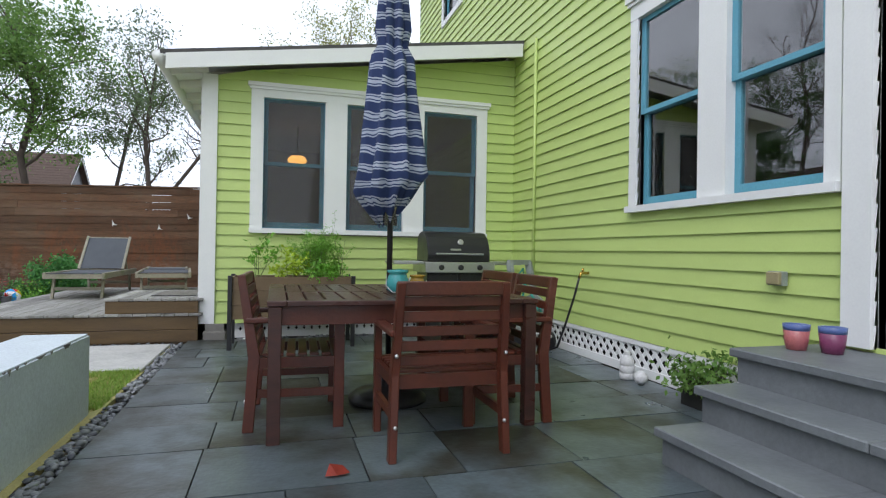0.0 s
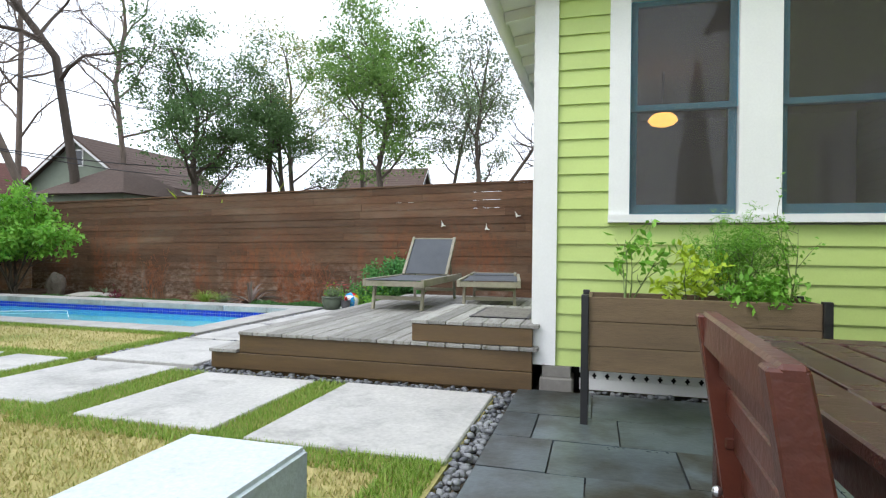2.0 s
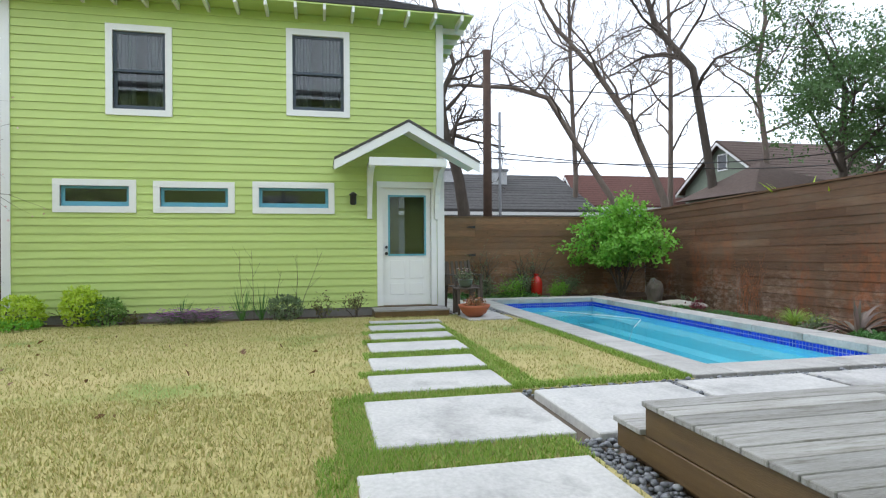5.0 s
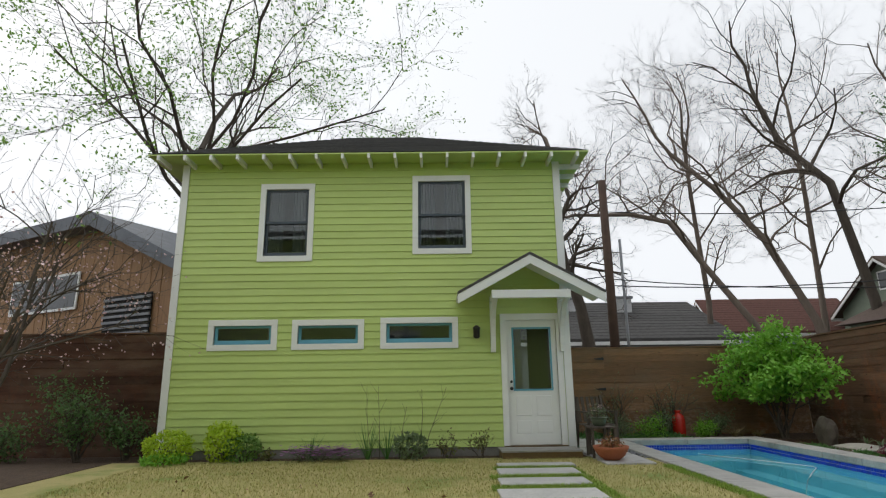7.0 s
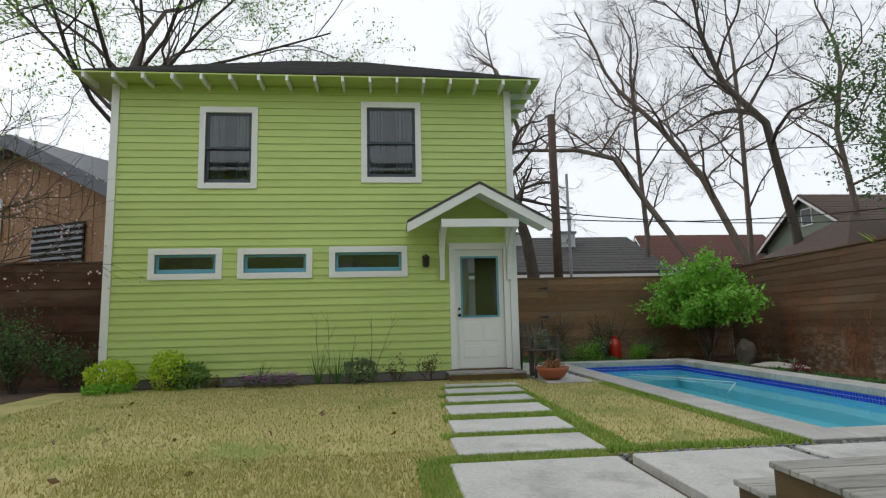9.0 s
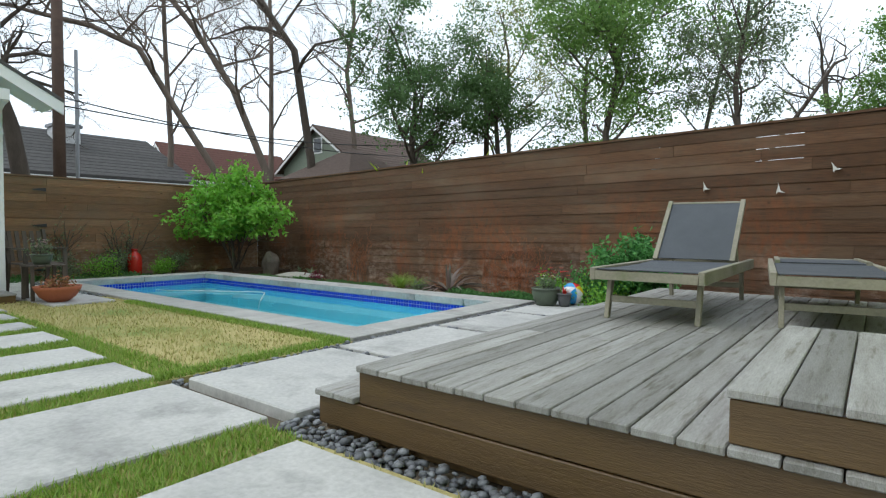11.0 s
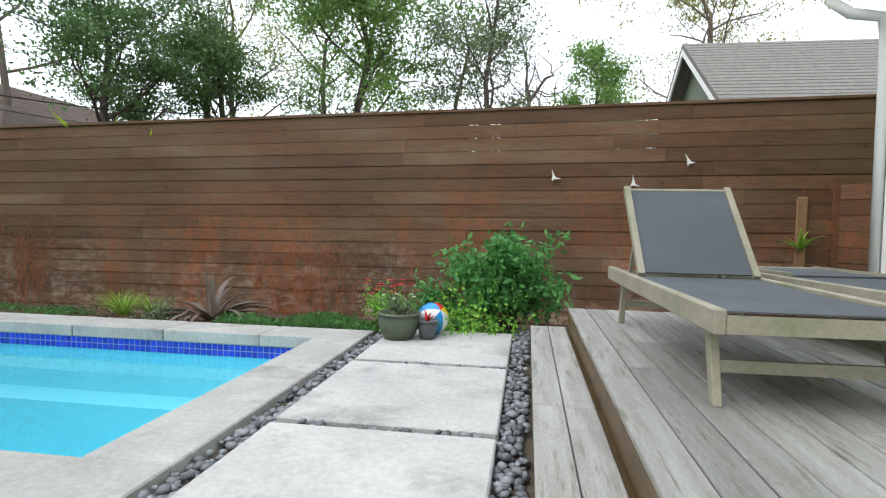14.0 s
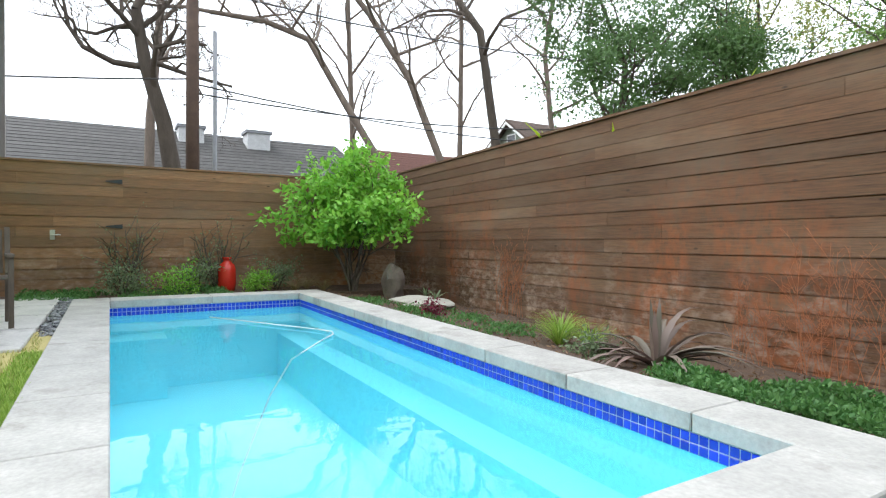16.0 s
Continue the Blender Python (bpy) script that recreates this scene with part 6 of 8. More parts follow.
# ---- neighbouring buildings ----
M_BROWNROOF = mat("brown_shingle", (0.115, 0.078, 0.062), (0.085, 0.058, 0.046), rough=0.9, scale=8, fine=30, bump=0.4)
M_REDROOF = mat("red_brown_shingle", (0.15, 0.065, 0.05), (0.11, 0.05, 0.04), rough=0.9, scale=8, fine=30, bump=0.4)
M_GREYROOF = mat("weathered_grey_shingle", (0.22, 0.205, 0.185), (0.16, 0.15, 0.14), rough=0.9, scale=8, fine=30, bump=0.4)
M_GREENWALL = mat("sage_siding", (0.21, 0.25, 0.19), (0.18, 0.215, 0.165), rough=0.7)
M_BLUEWALL = mat("pale_blue_siding", (0.36, 0.42, 0.50), (0.31, 0.37, 0.45), rough=0.7)
M_GREYWALL = mat("grey_wall", (0.28, 0.29, 0.31), (0.23, 0.24, 0.26), rough=0.8)
M_WHITEBRICK = mat("white_painted_brick", (0.66, 0.67, 0.68), (0.55, 0.56, 0.57), rough=0.8, scale=6, fine=30, bump=0.4)
M_DARKGLASS = mat("dark_window_glass", (0.03, 0.035, 0.04), (0.02, 0.025, 0.03), rough=0.1)


def gabled_house(label, x0, x1, y0, y1, eave, ridge, wall, roof, along="y", over=0.35, wins=(), courses=14):
    h = thing("house", ((x0 + x1) / 2, (y0 + y1) / 2, -0.42), label, "house", "neighbouring houses")
    w, l = (x1 - x0) / 2, (y1 - y0) / 2
    if along == "x":
        w, l = l, w
    m = Matrix() if along == "y" else pose(0, 0, 0, 0, 0, 90)
    eave, ridge = eave + 0.42, ridge + 0.42

    def add(name, bm, material, parent=h, lab=""):
        for v in bm.verts:
            v.co = m @ v.co
        return part(name, bm, material, parent, lab)

    bm = B()
    prism(bm, [(-w, -l, 0), (w, -l, 0), (w, -l, eave), (0, -l, ridge), (-w, -l, eave)], (0, 2 * l, 0))
    add("wall", bm, wall)
    for s in (-1, 1):
        k = (ridge - eave) / w
        ox, oz = s * (w + over), eave - over * k
        bm = B()
        prism(bm, [(0, -l - over, ridge + 0.03), (ox, -l - over, oz + 0.03), (ox, -l - over, oz + 0.13), (0, -l - over, ridge + 0.13)], (0, 2 * (l + over), 0))
        rf = add("roof", bm, roof)
        for i in range(courses):
            a = i / courses
            bm = B()
            za = oz + (ridge - oz) * a
            zb = oz + (ridge - oz) * (a + 1 / courses)
            prism(bm, [(ox * (1 - a), -l - over, za + 0.155), (ox * (1 - a - 1 / courses), -l - over, zb + 0.14), (ox * (1 - a - 1 / courses), -l - over, zb + 0.131), (ox * (1 - a), -l - over, za + 0.131)], (0, 2 * (l + over), 0))
            add("shingle_course", bm, roof, rf)
        for e in (-1, 1):
            bm = B()
            y = e * (l + over)
            prism(bm, [(0, y, ridge - 0.12), (ox, y, oz - 0.12), (ox, y, oz + 0.03), (0, y, ridge + 0.03)], (0, -e * 0.04, 0))
            add("barge_board", bm, M_WHITE)
        bm = B()
        box(bm, min(ox, ox - s * 0.05), max(ox, ox - s * 0.05), -l - over, l + over, oz - 0.12, oz + 0.028)
        add("fascia", bm, M_WHITE)
    for wx, wz, ww, wh in wins:
        bm = B()
        box(bm, wx - ww / 2 - 0.07, wx + ww / 2 + 0.07, -l - 0.04, -l - 0.002, wz - 0.07 + 0.42, wz + wh + 0.07 + 0.42)
        wf = add("window", bm, M_WHITE, h, "white framed window")
        bm = B()
        box(bm, wx - ww / 2, wx + ww / 2, -l - 0.046, -l - 0.041, wz + 0.42, wz + wh + 0.42)
        add("pane", bm, M_DARKGLASS, wf)
    return h


gabled_house("sage green gabled house with a dark brown shingle roof", -29.2, -22.9, 25.9, 33.2, 4.45, 6.65, M_GREENWALL, M_BROWNROOF, "y", 0.4, ((0, 5.25, 0.6, 0.75),))
gabled_house("pale blue house with a red-brown shingle roof", -33.2, -29.6, 19.6, 27.0, 3.7, 5.4, M_BLUEWALL, M_REDROOF, "y", 0.3)
gabled_house("long low grey-roofed house beyond the end fence", -33.0, -24.0, 3.0, 17.2, 2.85, 4.9, M_GREYWALL, M_SHINGLE, "y", 0.3)
gabled_house("grey shingle-roofed house behind the back fence", 0.75, 13.0, 17.2, 22.6, 3.1, 4.95, M_GREENWALL, M_GREYROOF, "x", 0.35, ((-0.2, 3.3, 0.5, 0.9),), 22)
gabled_house("small grey-roofed house far behind the trees", -17.0, -11.5, 38.0, 42.0, 4.6, 6.6, M_GREYWALL, M_BROWNROOF, "x", 0.4)
for x, y in ((-27.6, 11.2), (-27.4, 13.7)):
    ck = thing("chimney", (x, y, 3.3), "white painted brick chimney on the long grey roof", "chimney", "white chimneys")
    bm = B()
    box(bm, -0.45, 0.45, -0.45, 0.45, -0.6, 1.7)
    part("brick_shaft", bm, M_WHITEBRICK, ck)
    bm = B()
    box(bm, -0.52, 0.52, -0.52, 0.52, 1.7, 1.82)
    part("cap", bm, M_GREYWALL, ck)
# hip-roofed outbuilding
hp = thing("outbuilding", (-20.4, 23.2, -0.42), "small outbuilding with a brown hipped shingle roof", "shed")
bm = B()
box(bm, -2.0, 2.0, -2.0, 2.0, 0, 3.6)
part("wall", bm, M_GREENWALL, hp)
bm = B()
v = [bm.verts.new(c) for c in ((-2.4, -2.4, 3.6), (2.4, -2.4, 3.6), (2.4, 2.4, 3.6), (-2.4, 2.4, 3.6), (0, 0, 5.15))]
for f in ((0, 1, 4), (1, 2, 4), (2, 3, 4), (3, 0, 4), (3, 2, 1, 0)):
    bm.faces.new([v[i] for i in f])
part("roof", bm, M_BROWNROOF, hp)

# timber house beside the guest house, seen over a brown fence
M_CEDAR = mat("cedar_boards", (0.33, 0.185, 0.09), (0.23, 0.125, 0.06), rough=0.7, scale=3, fine=30, bump=0.3, stretch=(6, 6, 0.6), spread=0.2)
M_STEELBLUE = mat("slate_blue_metal", (0.11, 0.125, 0.15), (0.09, 0.10, 0.12), rough=0.5)
hw = thing("house", (-14.4, -3.9, -0.42), "timber-clad modern house with a slate-grey fascia", "house", "neighbouring houses", turn=-28)
bm = B()
prism(bm, [(0, 0, 0), (0, 0, 5.6), (0, 3.6, 4.0), (0, 3.6, 0)], (-4.0, 0, 0))
prism(bm, [(0, -6.0, 0), (0, -0.002, 0), (0, -0.002, 5.6), (0, -6.0, 5.6)], (-4.0, 0, 0))
part("wall", bm, M_CEDAR, hw)
for i in range(24):
    y = -5.9 + i * 0.4
    bm = B()
    top = 5.5 if y < 0 else 5.5 - y * 0.444
    box(bm, 0.0, 0.012, y - 0.008, y + 0.008, 2.0, top)
    part("batten", bm, M_CEDAR, hw)
bm = B()
prism(bm, [(0.5, -6.2, 5.6), (0.5, 0.1, 5.6), (0.5, 4.1, 3.85), (0.5, 4.1, 4.15), (0.5, 0.15, 5.95), (0.5, -6.2, 5.95)], (-5.0, 0, 0))
part("roof", bm, M_STEELBLUE, hw, "slate grey metal roof edge")
bm = B()
box(bm, 0.035, 0.07, -4.0, -0.75, 3.55, 4.55)
wf = part("window", bm, M_WHITE, hw, "wide white framed window")
bm = B()
box(bm, 0.071, 0.08, -3.93, -0.82, 3.62, 4.48)
part("pane", bm, M_DARKGLASS, wf)
bm = B()
box(bm, 0.0, 0.09, -6.0, 3.6, 2.42, 2.58)
part("ledge", bm, M_STEELBLUE, hw, "slate grey ledge below the boards")
# panel in the void-shade black, so the gaps between slats look deep
lv = B()
box(lv, 0.035, 0.06, 0.5, 2.3, 2.75, 3.75)
lv = part("louvre_panel", lv, M_VOIDSHADE, hw, "dark louvred vent")
for i in range(7):
    bm = B()
    box(bm, 0.06, 0.10, 0.5, 2.3, 2.78 + i * 0.14, 2.84 + i * 0.14)
    part("slat", bm, M_GREYWALL, lv)
# side fence, its wood colour carrying the tree shade
SF = Plane((-10.3, 0.4, 0), (0, -1, 0), (1, 0, 0))
board_fence("fence_side", "dark brown horizontal-board fence beside the guest house, tree shade in its colour", SF, 8.0, -0.15, lambda u: 2.05, 0, random.Random(13), step=0.146, wood=M_FENCESHADED)

# utility poles and wires
M_POLE = mat("creosoted_pole", (0.085, 0.050, 0.034), (0.06, 0.036, 0.026), rough=0.85, scale=4, fine=30, bump=0.4)
for x, y, h, lab in ((-16.6, 10.0, 7.2, "brown creosoted utility pole behind the end fence"), (-15.6, 27.4, 7.6, "brown utility pole with a grey transformer")):
    up = thing("utility_pole", (x, y, -0.42), lab, "pole", "utility poles")
    bm = B()
    tube(bm, [(0, 0, 0), (0, 0, h + 0.42)], [0.15, 0.12], 12)
    part("shaft", bm, M_POLE, up, smooth=True)
    if y > 20:
        bm = B()
        lathe(bm, [(0.2, 0), (0.22, 0.05), (0.22, 0.65), (0.15, 0.72)], 16, (0.32, -0.1, 6.2))
        part("transformer", bm, M_GREYROOF, up, "grey transformer can", True)
bm = B()
tube(bm, [(-16.9, 10.5, -0.42), (-16.9, 10.5, 5.4)], 0.045, 8)
solo("metal_mast", bm, M_GREYWALL, "thin grey metal service mast beside the pole", "mast", smooth=True)
for a, b, sag in (((-16.6, 10.0, 4.1), (-19.5, 29.0, 4.9), 0.5), ((-16.6, 10.0, 3.9), (-15.6, 27.4, 5.2), 0.6), ((-16.6, 10.0, 4.2), (-18.5, -8.0, 3.9), 0.5), ((-16.6, 10.0, 6.2), (-15.6, 27.4, 7.0), 0.5)):
    bm = B()
    a, b = Vector(a), Vector(b)
    pts = [a.lerp(b, i / 12) - Vector((0, 0, sag * 4 * (i / 12) * (1 - i / 12))) for i in range(13)]
    tube(bm, pts, 0.018, 5)
    solo("overhead_wire", bm, M_BLACK, "black overhead service wire between poles", "wire", "overhead wires")


# ---- garden plants ----
def bush(name, at, label, radius, height, leaf, count, size, seed, stems=7, bark=M_BARK, category="shrub", group="", spread=1.0, low=0.15, narrow=0.5, jitter=0.10, kids=4, levels=1, thick=0.012, high=9.0):
    rng = random.Random(seed)
    t = thing(name, at, label, category, group)
    lines, tips = [], []
    for k in range(stems):
        a = k * 2.39996 + rng.uniform(-0.3, 0.3)
        d = Vector((math.cos(a) * spread * radius / height, math.sin(a) * spread * radius / height, 1.0)).normalized()
        limb(lines, rng, Vector((rng.gauss(0, 0.03), rng.gauss(0, 0.03), 0)), d, height * rng.uniform(0.6, 0.95), thick * height + 0.003, levels, 0.18, 0.03, kids, 0.55, 0.7, tips, 0.35)
    ob = new("stem", limbs_mesh("stem", lines, bark))
    ob.parent = t
    tips = [q for q in tips if low * height < q.z < high * height] or tips
    pts = []
    for i in range(count):
        q = tips[rng.randrange(len(tips))]
        pts.append(q + Vector((rng.gauss(0, jitter * radius), rng.gauss(0, jitter * radius), rng.gauss(0, jitter * radius))))
        pts[-1].z = max(pts[-1].z, 0.015)
    c = new("foliage", leaves_mesh("foliage", pts, [rng.uniform(*size) for _ in pts], leaf, rng, narrow=narrow))
    c.parent = t
    return t


def dome_shrub(at, label, radius, height, leaf, count, size, seed, group=""):
    """A clipped, lumpy mound of leaves round a few short stems."""
    rng = random.Random(seed)
    t = thing("shrub", at, label, "shrub", group)
    lines = []
    for k in range(8):
        a = k * 2.4
        limb(lines, rng, Vector((0, 0, 0)), Vector((math.cos(a) * 0.7, math.sin(a) * 0.7, 1)).normalized(), height * 0.75, 0.008, 1, 0.2, 0.03, 4, 0.5, 0.7, None)
    new("stem", limbs_mesh("stem", lines, M_BARK)).parent = t
    pts = []
    for i in range(count):
        d = Vector((rng.gauss(0, 1), rng.gauss(0, 1), rng.gauss(0.25, 0.9))).normalized()
        lump = 1 + 0.30 * noise.noise(d * 2.6 + Vector((seed, 0, 0)))
        q = d * (lump * rng.uniform(0.55, 1.0) ** 0.4)
        pts.append(Vector((q.x * radius, q.y * radius, max(0.02, height * (0.48 + 0.52 * q.z)))))
    new("foliage", leaves_mesh("foliage", pts, [rng.uniform(*size) for _ in pts], leaf, rng, droop=-0.3)).parent = t
    return t


def blades(name, at, label, n, length, width, leaf, seed, flare=0.8, category="plant", group="", arch=0.5):
    """A tuft of arching strap leaves."""
    rng = random.Random(seed)
    t = thing(name, at, label, category, group)
    verts, faces = [], []
    for i in range(n):
        a = rng.uniform(0, 2 * math.pi)
        L = length * rng.uniform(0.65, 1.1)
        tilt = rng.uniform(0.1, 1.0) * flare
        d = Vector((math.cos(a) * tilt, math.sin(a) * tilt, 1.0)).normalized()
        s = Vector((-math.sin(a), math.cos(a), 0))
        p = Vector((math.cos(a), math.sin(a), 0)) * rng.uniform(0, length * 0.06)
        st = len(verts)
        m = 6
        for k in range(m + 1):
            f = k / m
            w = width * (1 - f ** 1.6) * (0.55 + 0.9 * f if f < 0.5 else 1.0) + 0.0008
            verts += [p - s * w / 2 + Vector((0, 0, w * 0.25)), p.copy(), p + s * w / 2 + Vector((0, 0, w * 0.25))]
            d = (d + Vector((math.cos(a), math.sin(a), 0)) * arch * 0.12 + Vector((0, 0, -arch * 0.30 * f))).normalized()
            p = p + d * (L / m)
            p.z = max(p.z, 0.01)
        for k in range(m):
            b = st + k * 3
            faces += [(b, b + 1, b + 4, b + 3), (b + 1, b + 2, b + 5, b + 4)]
    ob = new("foliage", raw_mesh("foliage", verts, faces, leaf, True))
    ob.parent = t
    return t


def flowers(parent, name, pts, r, material, label):
    bm = B()
    for p in pts:
        for k in range(5):
            a = k * 2 * math.pi / 5
            c = Vector(p) + Vector((math.cos(a), math.sin(a), 0.25)) * r * 0.6
            vs = [bm.verts.new(c + Vector((math.cos(a + q) * r * 0.5, math.sin(a + q) * r * 0.5, z))) for q, z in ((0, 0.2 * r), (1.57, 0), (3.14, -0.1 * r), (4.71, 0))]
            bm.faces.new(vs)
    fo = part(name, bm, material, parent, label)
    fo["kind"] = "stuff"
    return fo


M_RED = mat("red_petal", (0.55, 0.015, 0.012), (0.45, 0.012, 0.012), rough=0.5)
M_WHITEP = mat("cream_petal", (0.7, 0.68, 0.5), (0.62, 0.6, 0.45), rough=0.5)
M_PURPLEP = mat("purple_petal", (0.30, 0.10, 0.32), (0.36, 0.14, 0.36), rough=0.5)
M_PINKP = mat("pale_pink_petal", (0.72, 0.50, 0.50), (0.66, 0.44, 0.46), rough=0.5)
M_AGAVE = leaf_mat("grey_mauve_agave_leaf", (0.11, 0.105, 0.075), (0.20, 0.13, 0.115), trans=0.08)
M_GRASSY = leaf_mat("fresh_grass_blade", (0.15, 0.29, 0.025), (0.34, 0.46, 0.09))
M_COVER = leaf_mat("groundcover_leaf", (0.045, 0.15, 0.035), (0.11, 0.25, 0.065))
M_DRYGRASS = leaf_mat("dry_tuft_blade", (0.22, 0.18, 0.09), (0.30, 0.24, 0.12), trans=0.15)

M_COVERB = leaf_mat("deep_green_leaf", (0.055, 0.21, 0.05), (0.13, 0.35, 0.09))
bush("shrub", (-12.0, 11.85, -0.08), "large bright green multi-stemmed shrub in the corner of the bed", 0.66, 1.85, M_LEAFBRIGHT, 9000, (0.07, 0.15), 77, stems=11, spread=0.66, low=0.46, jitter=0.11, kids=4, levels=2)
bush("shrub", (-3.06, 11.85, -0.08), "bushy deep green shrub beside the deck", 0.27, 0.80, M_COVERB, 5200, (0.05, 0.10), 62, stems=14, jitter=0.2, low=0.05)
bush("shrub", (-3.70, 11.75, -0.08), "lower leafy green shrub beside the slabs", 0.30, 0.40, M_COVERB, 1600, (0.035, 0.07), 63, stems=10, jitter=0.2, low=0.0)
bush("ground_ivy", (-3.35, 11.52, -0.07), "low fresh green leaves spilling over the slab edge", 0.55, 0.22, M_LEAFBRIGHT, 1500, (0.03, 0.06), 64, stems=10, jitter=0.3, low=0.0, category="plant")
fl = bush("flowering_plant", (-4.12, 11.60, -0.07), "feathery green plant with bright red flowers", 0.22, 0.34, M_LEAFBRIGHT, 900, (0.03, 0.06), 65, stems=9, jitter=0.2, low=0.0, category="plant")
rr = random.Random(3)
flowers(fl, "flower", [(rr.gauss(0, 0.13), rr.gauss(-0.08, 0.08), rr.uniform(0.36, 0.50)) for _ in range(16)], 0.034, M_RED, "bright red blossoms")
M_GREENPOT = mat("mossy_green_ceramic", (0.10, 0.125, 0.085), (0.075, 0.095, 0.065), rough=0.35, scale=6, fine=50)
M_GREYPOT = mat("dark_grey_ceramic", (0.10, 0.10, 0.105), (0.075, 0.075, 0.08), rough=0.5)
pt = pot("flower_pot", (-3.90, 10.98, 0.008), 0.165, 0.21, M_GREENPOT, "squat mossy green ceramic pot with small white flowers", belly=1.06)
f2 = bush("potted_plant", (-3.90, 10.98, 0.19), "small pale succulent plant growing in the green pot", 0.14, 0.16, M_LEAFGREY, 420, (0.02, 0.045), 66, stems=8, jitter=0.25, low=0.0, category="plant")
flowers(f2, "flower", [(rr.gauss(0, 0.06), rr.gauss(0, 0.06), rr.uniform(0.13, 0.18)) for _ in range(6)], 0.018, M_WHITEP, "small cream flowers")
pot("flower_pot", (-3.67, 11.00, 0.008), 0.078, 0.155, M_GREYPOT, "small dark grey pot with a red and white leaf", belly=1.0)
pl_ = blades("potted_plant", (-3.67, 11.00, 0.14), "striped red and white bromeliad in the small pot", 9, 0.11, 0.035, M_RED, 67, 0.9)
# beach ball
ball = thing("beach_ball", (-3.60, 11.20, 0.135), "inflated beach ball with blue, white, yellow and red panels", "ball")
cols = [mat("vinyl_" + n_, c, None, rough=0.25, bump=0) for n_, c in (("blue", (0.03, 0.30, 0.65)), ("white", (0.75, 0.75, 0.75)), ("yellow", (0.75, 0.55, 0.03)), ("red", (0.6, 0.03, 0.03)), ("blue_b", (0.03, 0.30, 0.65)), ("white_b", (0.75, 0.75, 0.75)))]
for k in range(6):
    bm = B()
    rows_ = []
    for i in range(9):
        th_ = math.pi * i / 8
        rows_.append([bm.verts.new((0.135 * math.sin(th_) * math.cos(k * math.pi / 3 + j * math.pi / 12), 0.135 * math.sin(th_) * math.sin(k * math.pi / 3 + j * math.pi / 12), 0.135 * math.cos(th_))) for j in range(5)])
    for a, b in zip(rows_, rows_[1:]):
        for j in range(4):
            bm.faces.new((a[j], a[j + 1], b[j + 1], b[j]))
    bmesh.ops.remove_doubles(bm, verts=bm.verts, dist=1e-5)
    pn = part("panel", bm, cols[(k + 2) % 6], ball, smooth=True)
ball.matrix_basis = pose(-3.66, 11.20, 0.143, 50, 20, 30)
blades("agave", (-6.05, 11.85, -0.09), "grey-mauve agave-like plant with broad arching leaves", 34, 0.72, 0.085, M_AGAVE, 68, 2.4, arch=1.25)
blades("agave", (-6.05, 11.85, -0.07), "upright young green-grey rosette leaves", 6, 0.46, 0.07, M_AGAVE, 69, 0.25, arch=0.1)
for x, y, s in ((-6.95, 11.75, 0.34), (-7.15, 11.95, 0.36), (-6.75, 11.9, 0.30)):
    blades("grass_tuft", (x, y, -0.09), "fresh green tuft of grass in the bed", 130, s, 0.010, M_GRASSY, int(x * -100), 1.0, group="grass tufts", arch=0.8)
bush("ground_plant", (-6.45, 11.62, -0.06), "low silver-green leafy ground plant", 0.22, 0.12, M_LEAFGREY, 420, (0.025, 0.05), 70, stems=7, jitter=0.3, low=0.0, category="plant")
bush("ground_plant", (-9.05, 11.7, -0.07), "small dark red-leaved plant in the bed", 0.16, 0.16, leaf_mat("wine_leaf", (0.13, 0.012, 0.03), (0.22, 0.03, 0.06)), 260, (0.03, 0.06), 71, stems=6, jitter=0.3, low=0.0, category="plant")
M_ROCK = mat("brown_grey_rock", (0.17, 0.14, 0.115), (0.10, 0.085, 0.07), rough=0.9, scale=4, fine=30, bump=0.6)
M_PALEROCK = mat("pale_flat_rock", (0.42, 0.40, 0.35), (0.30, 0.29, 0.26), rough=0.9, scale=4, fine=30, bump=0.5)


def rock(at, size, material, label, seed, turn=0):
    rng = random.Random(seed)
    bm = B()
    bmesh.ops.create_icosphere(bm, subdivisions=3, radius=1.0)
    o = Vector((rng.uniform(0, 50), rng.uniform(0, 50), 0))
    for v in bm.verts:
        k = 1 + 0.30 * noise.noise(v.co * 1.3 + o) + 0.12 * noise.noise(v.co * 3.5 + o)
        v.co = Vector((v.co.x * size[0] * k, v.co.y * size[1] * k, v.co.z * size[2] * k))
    ob = solo("rock", bm, material, label, "rock")
    ob.matrix_basis = pose(*at, 0, 0, turn)
    return ob


rock((-11.25, 12.25, 0.10), (0.22, 0.16, 0.30), M_ROCK, "upright brown boulder under the corner shrub", 5)
rock((-10.15, 12.15, -0.07), (0.55, 0.30, 0.09), M_PALEROCK, "flat pale stone slab lying in the bed", 6, 10)
for x, y in ((-10.3, 12.3), (-9.85, 12.2)):
    blades("succulent", (x, y, 0.0), "small grey-green succulent rosette on the flat stone", 12, 0.18, 0.03, M_LEAFGREY, int(-x * 77), 1.2, group="stone succulents")

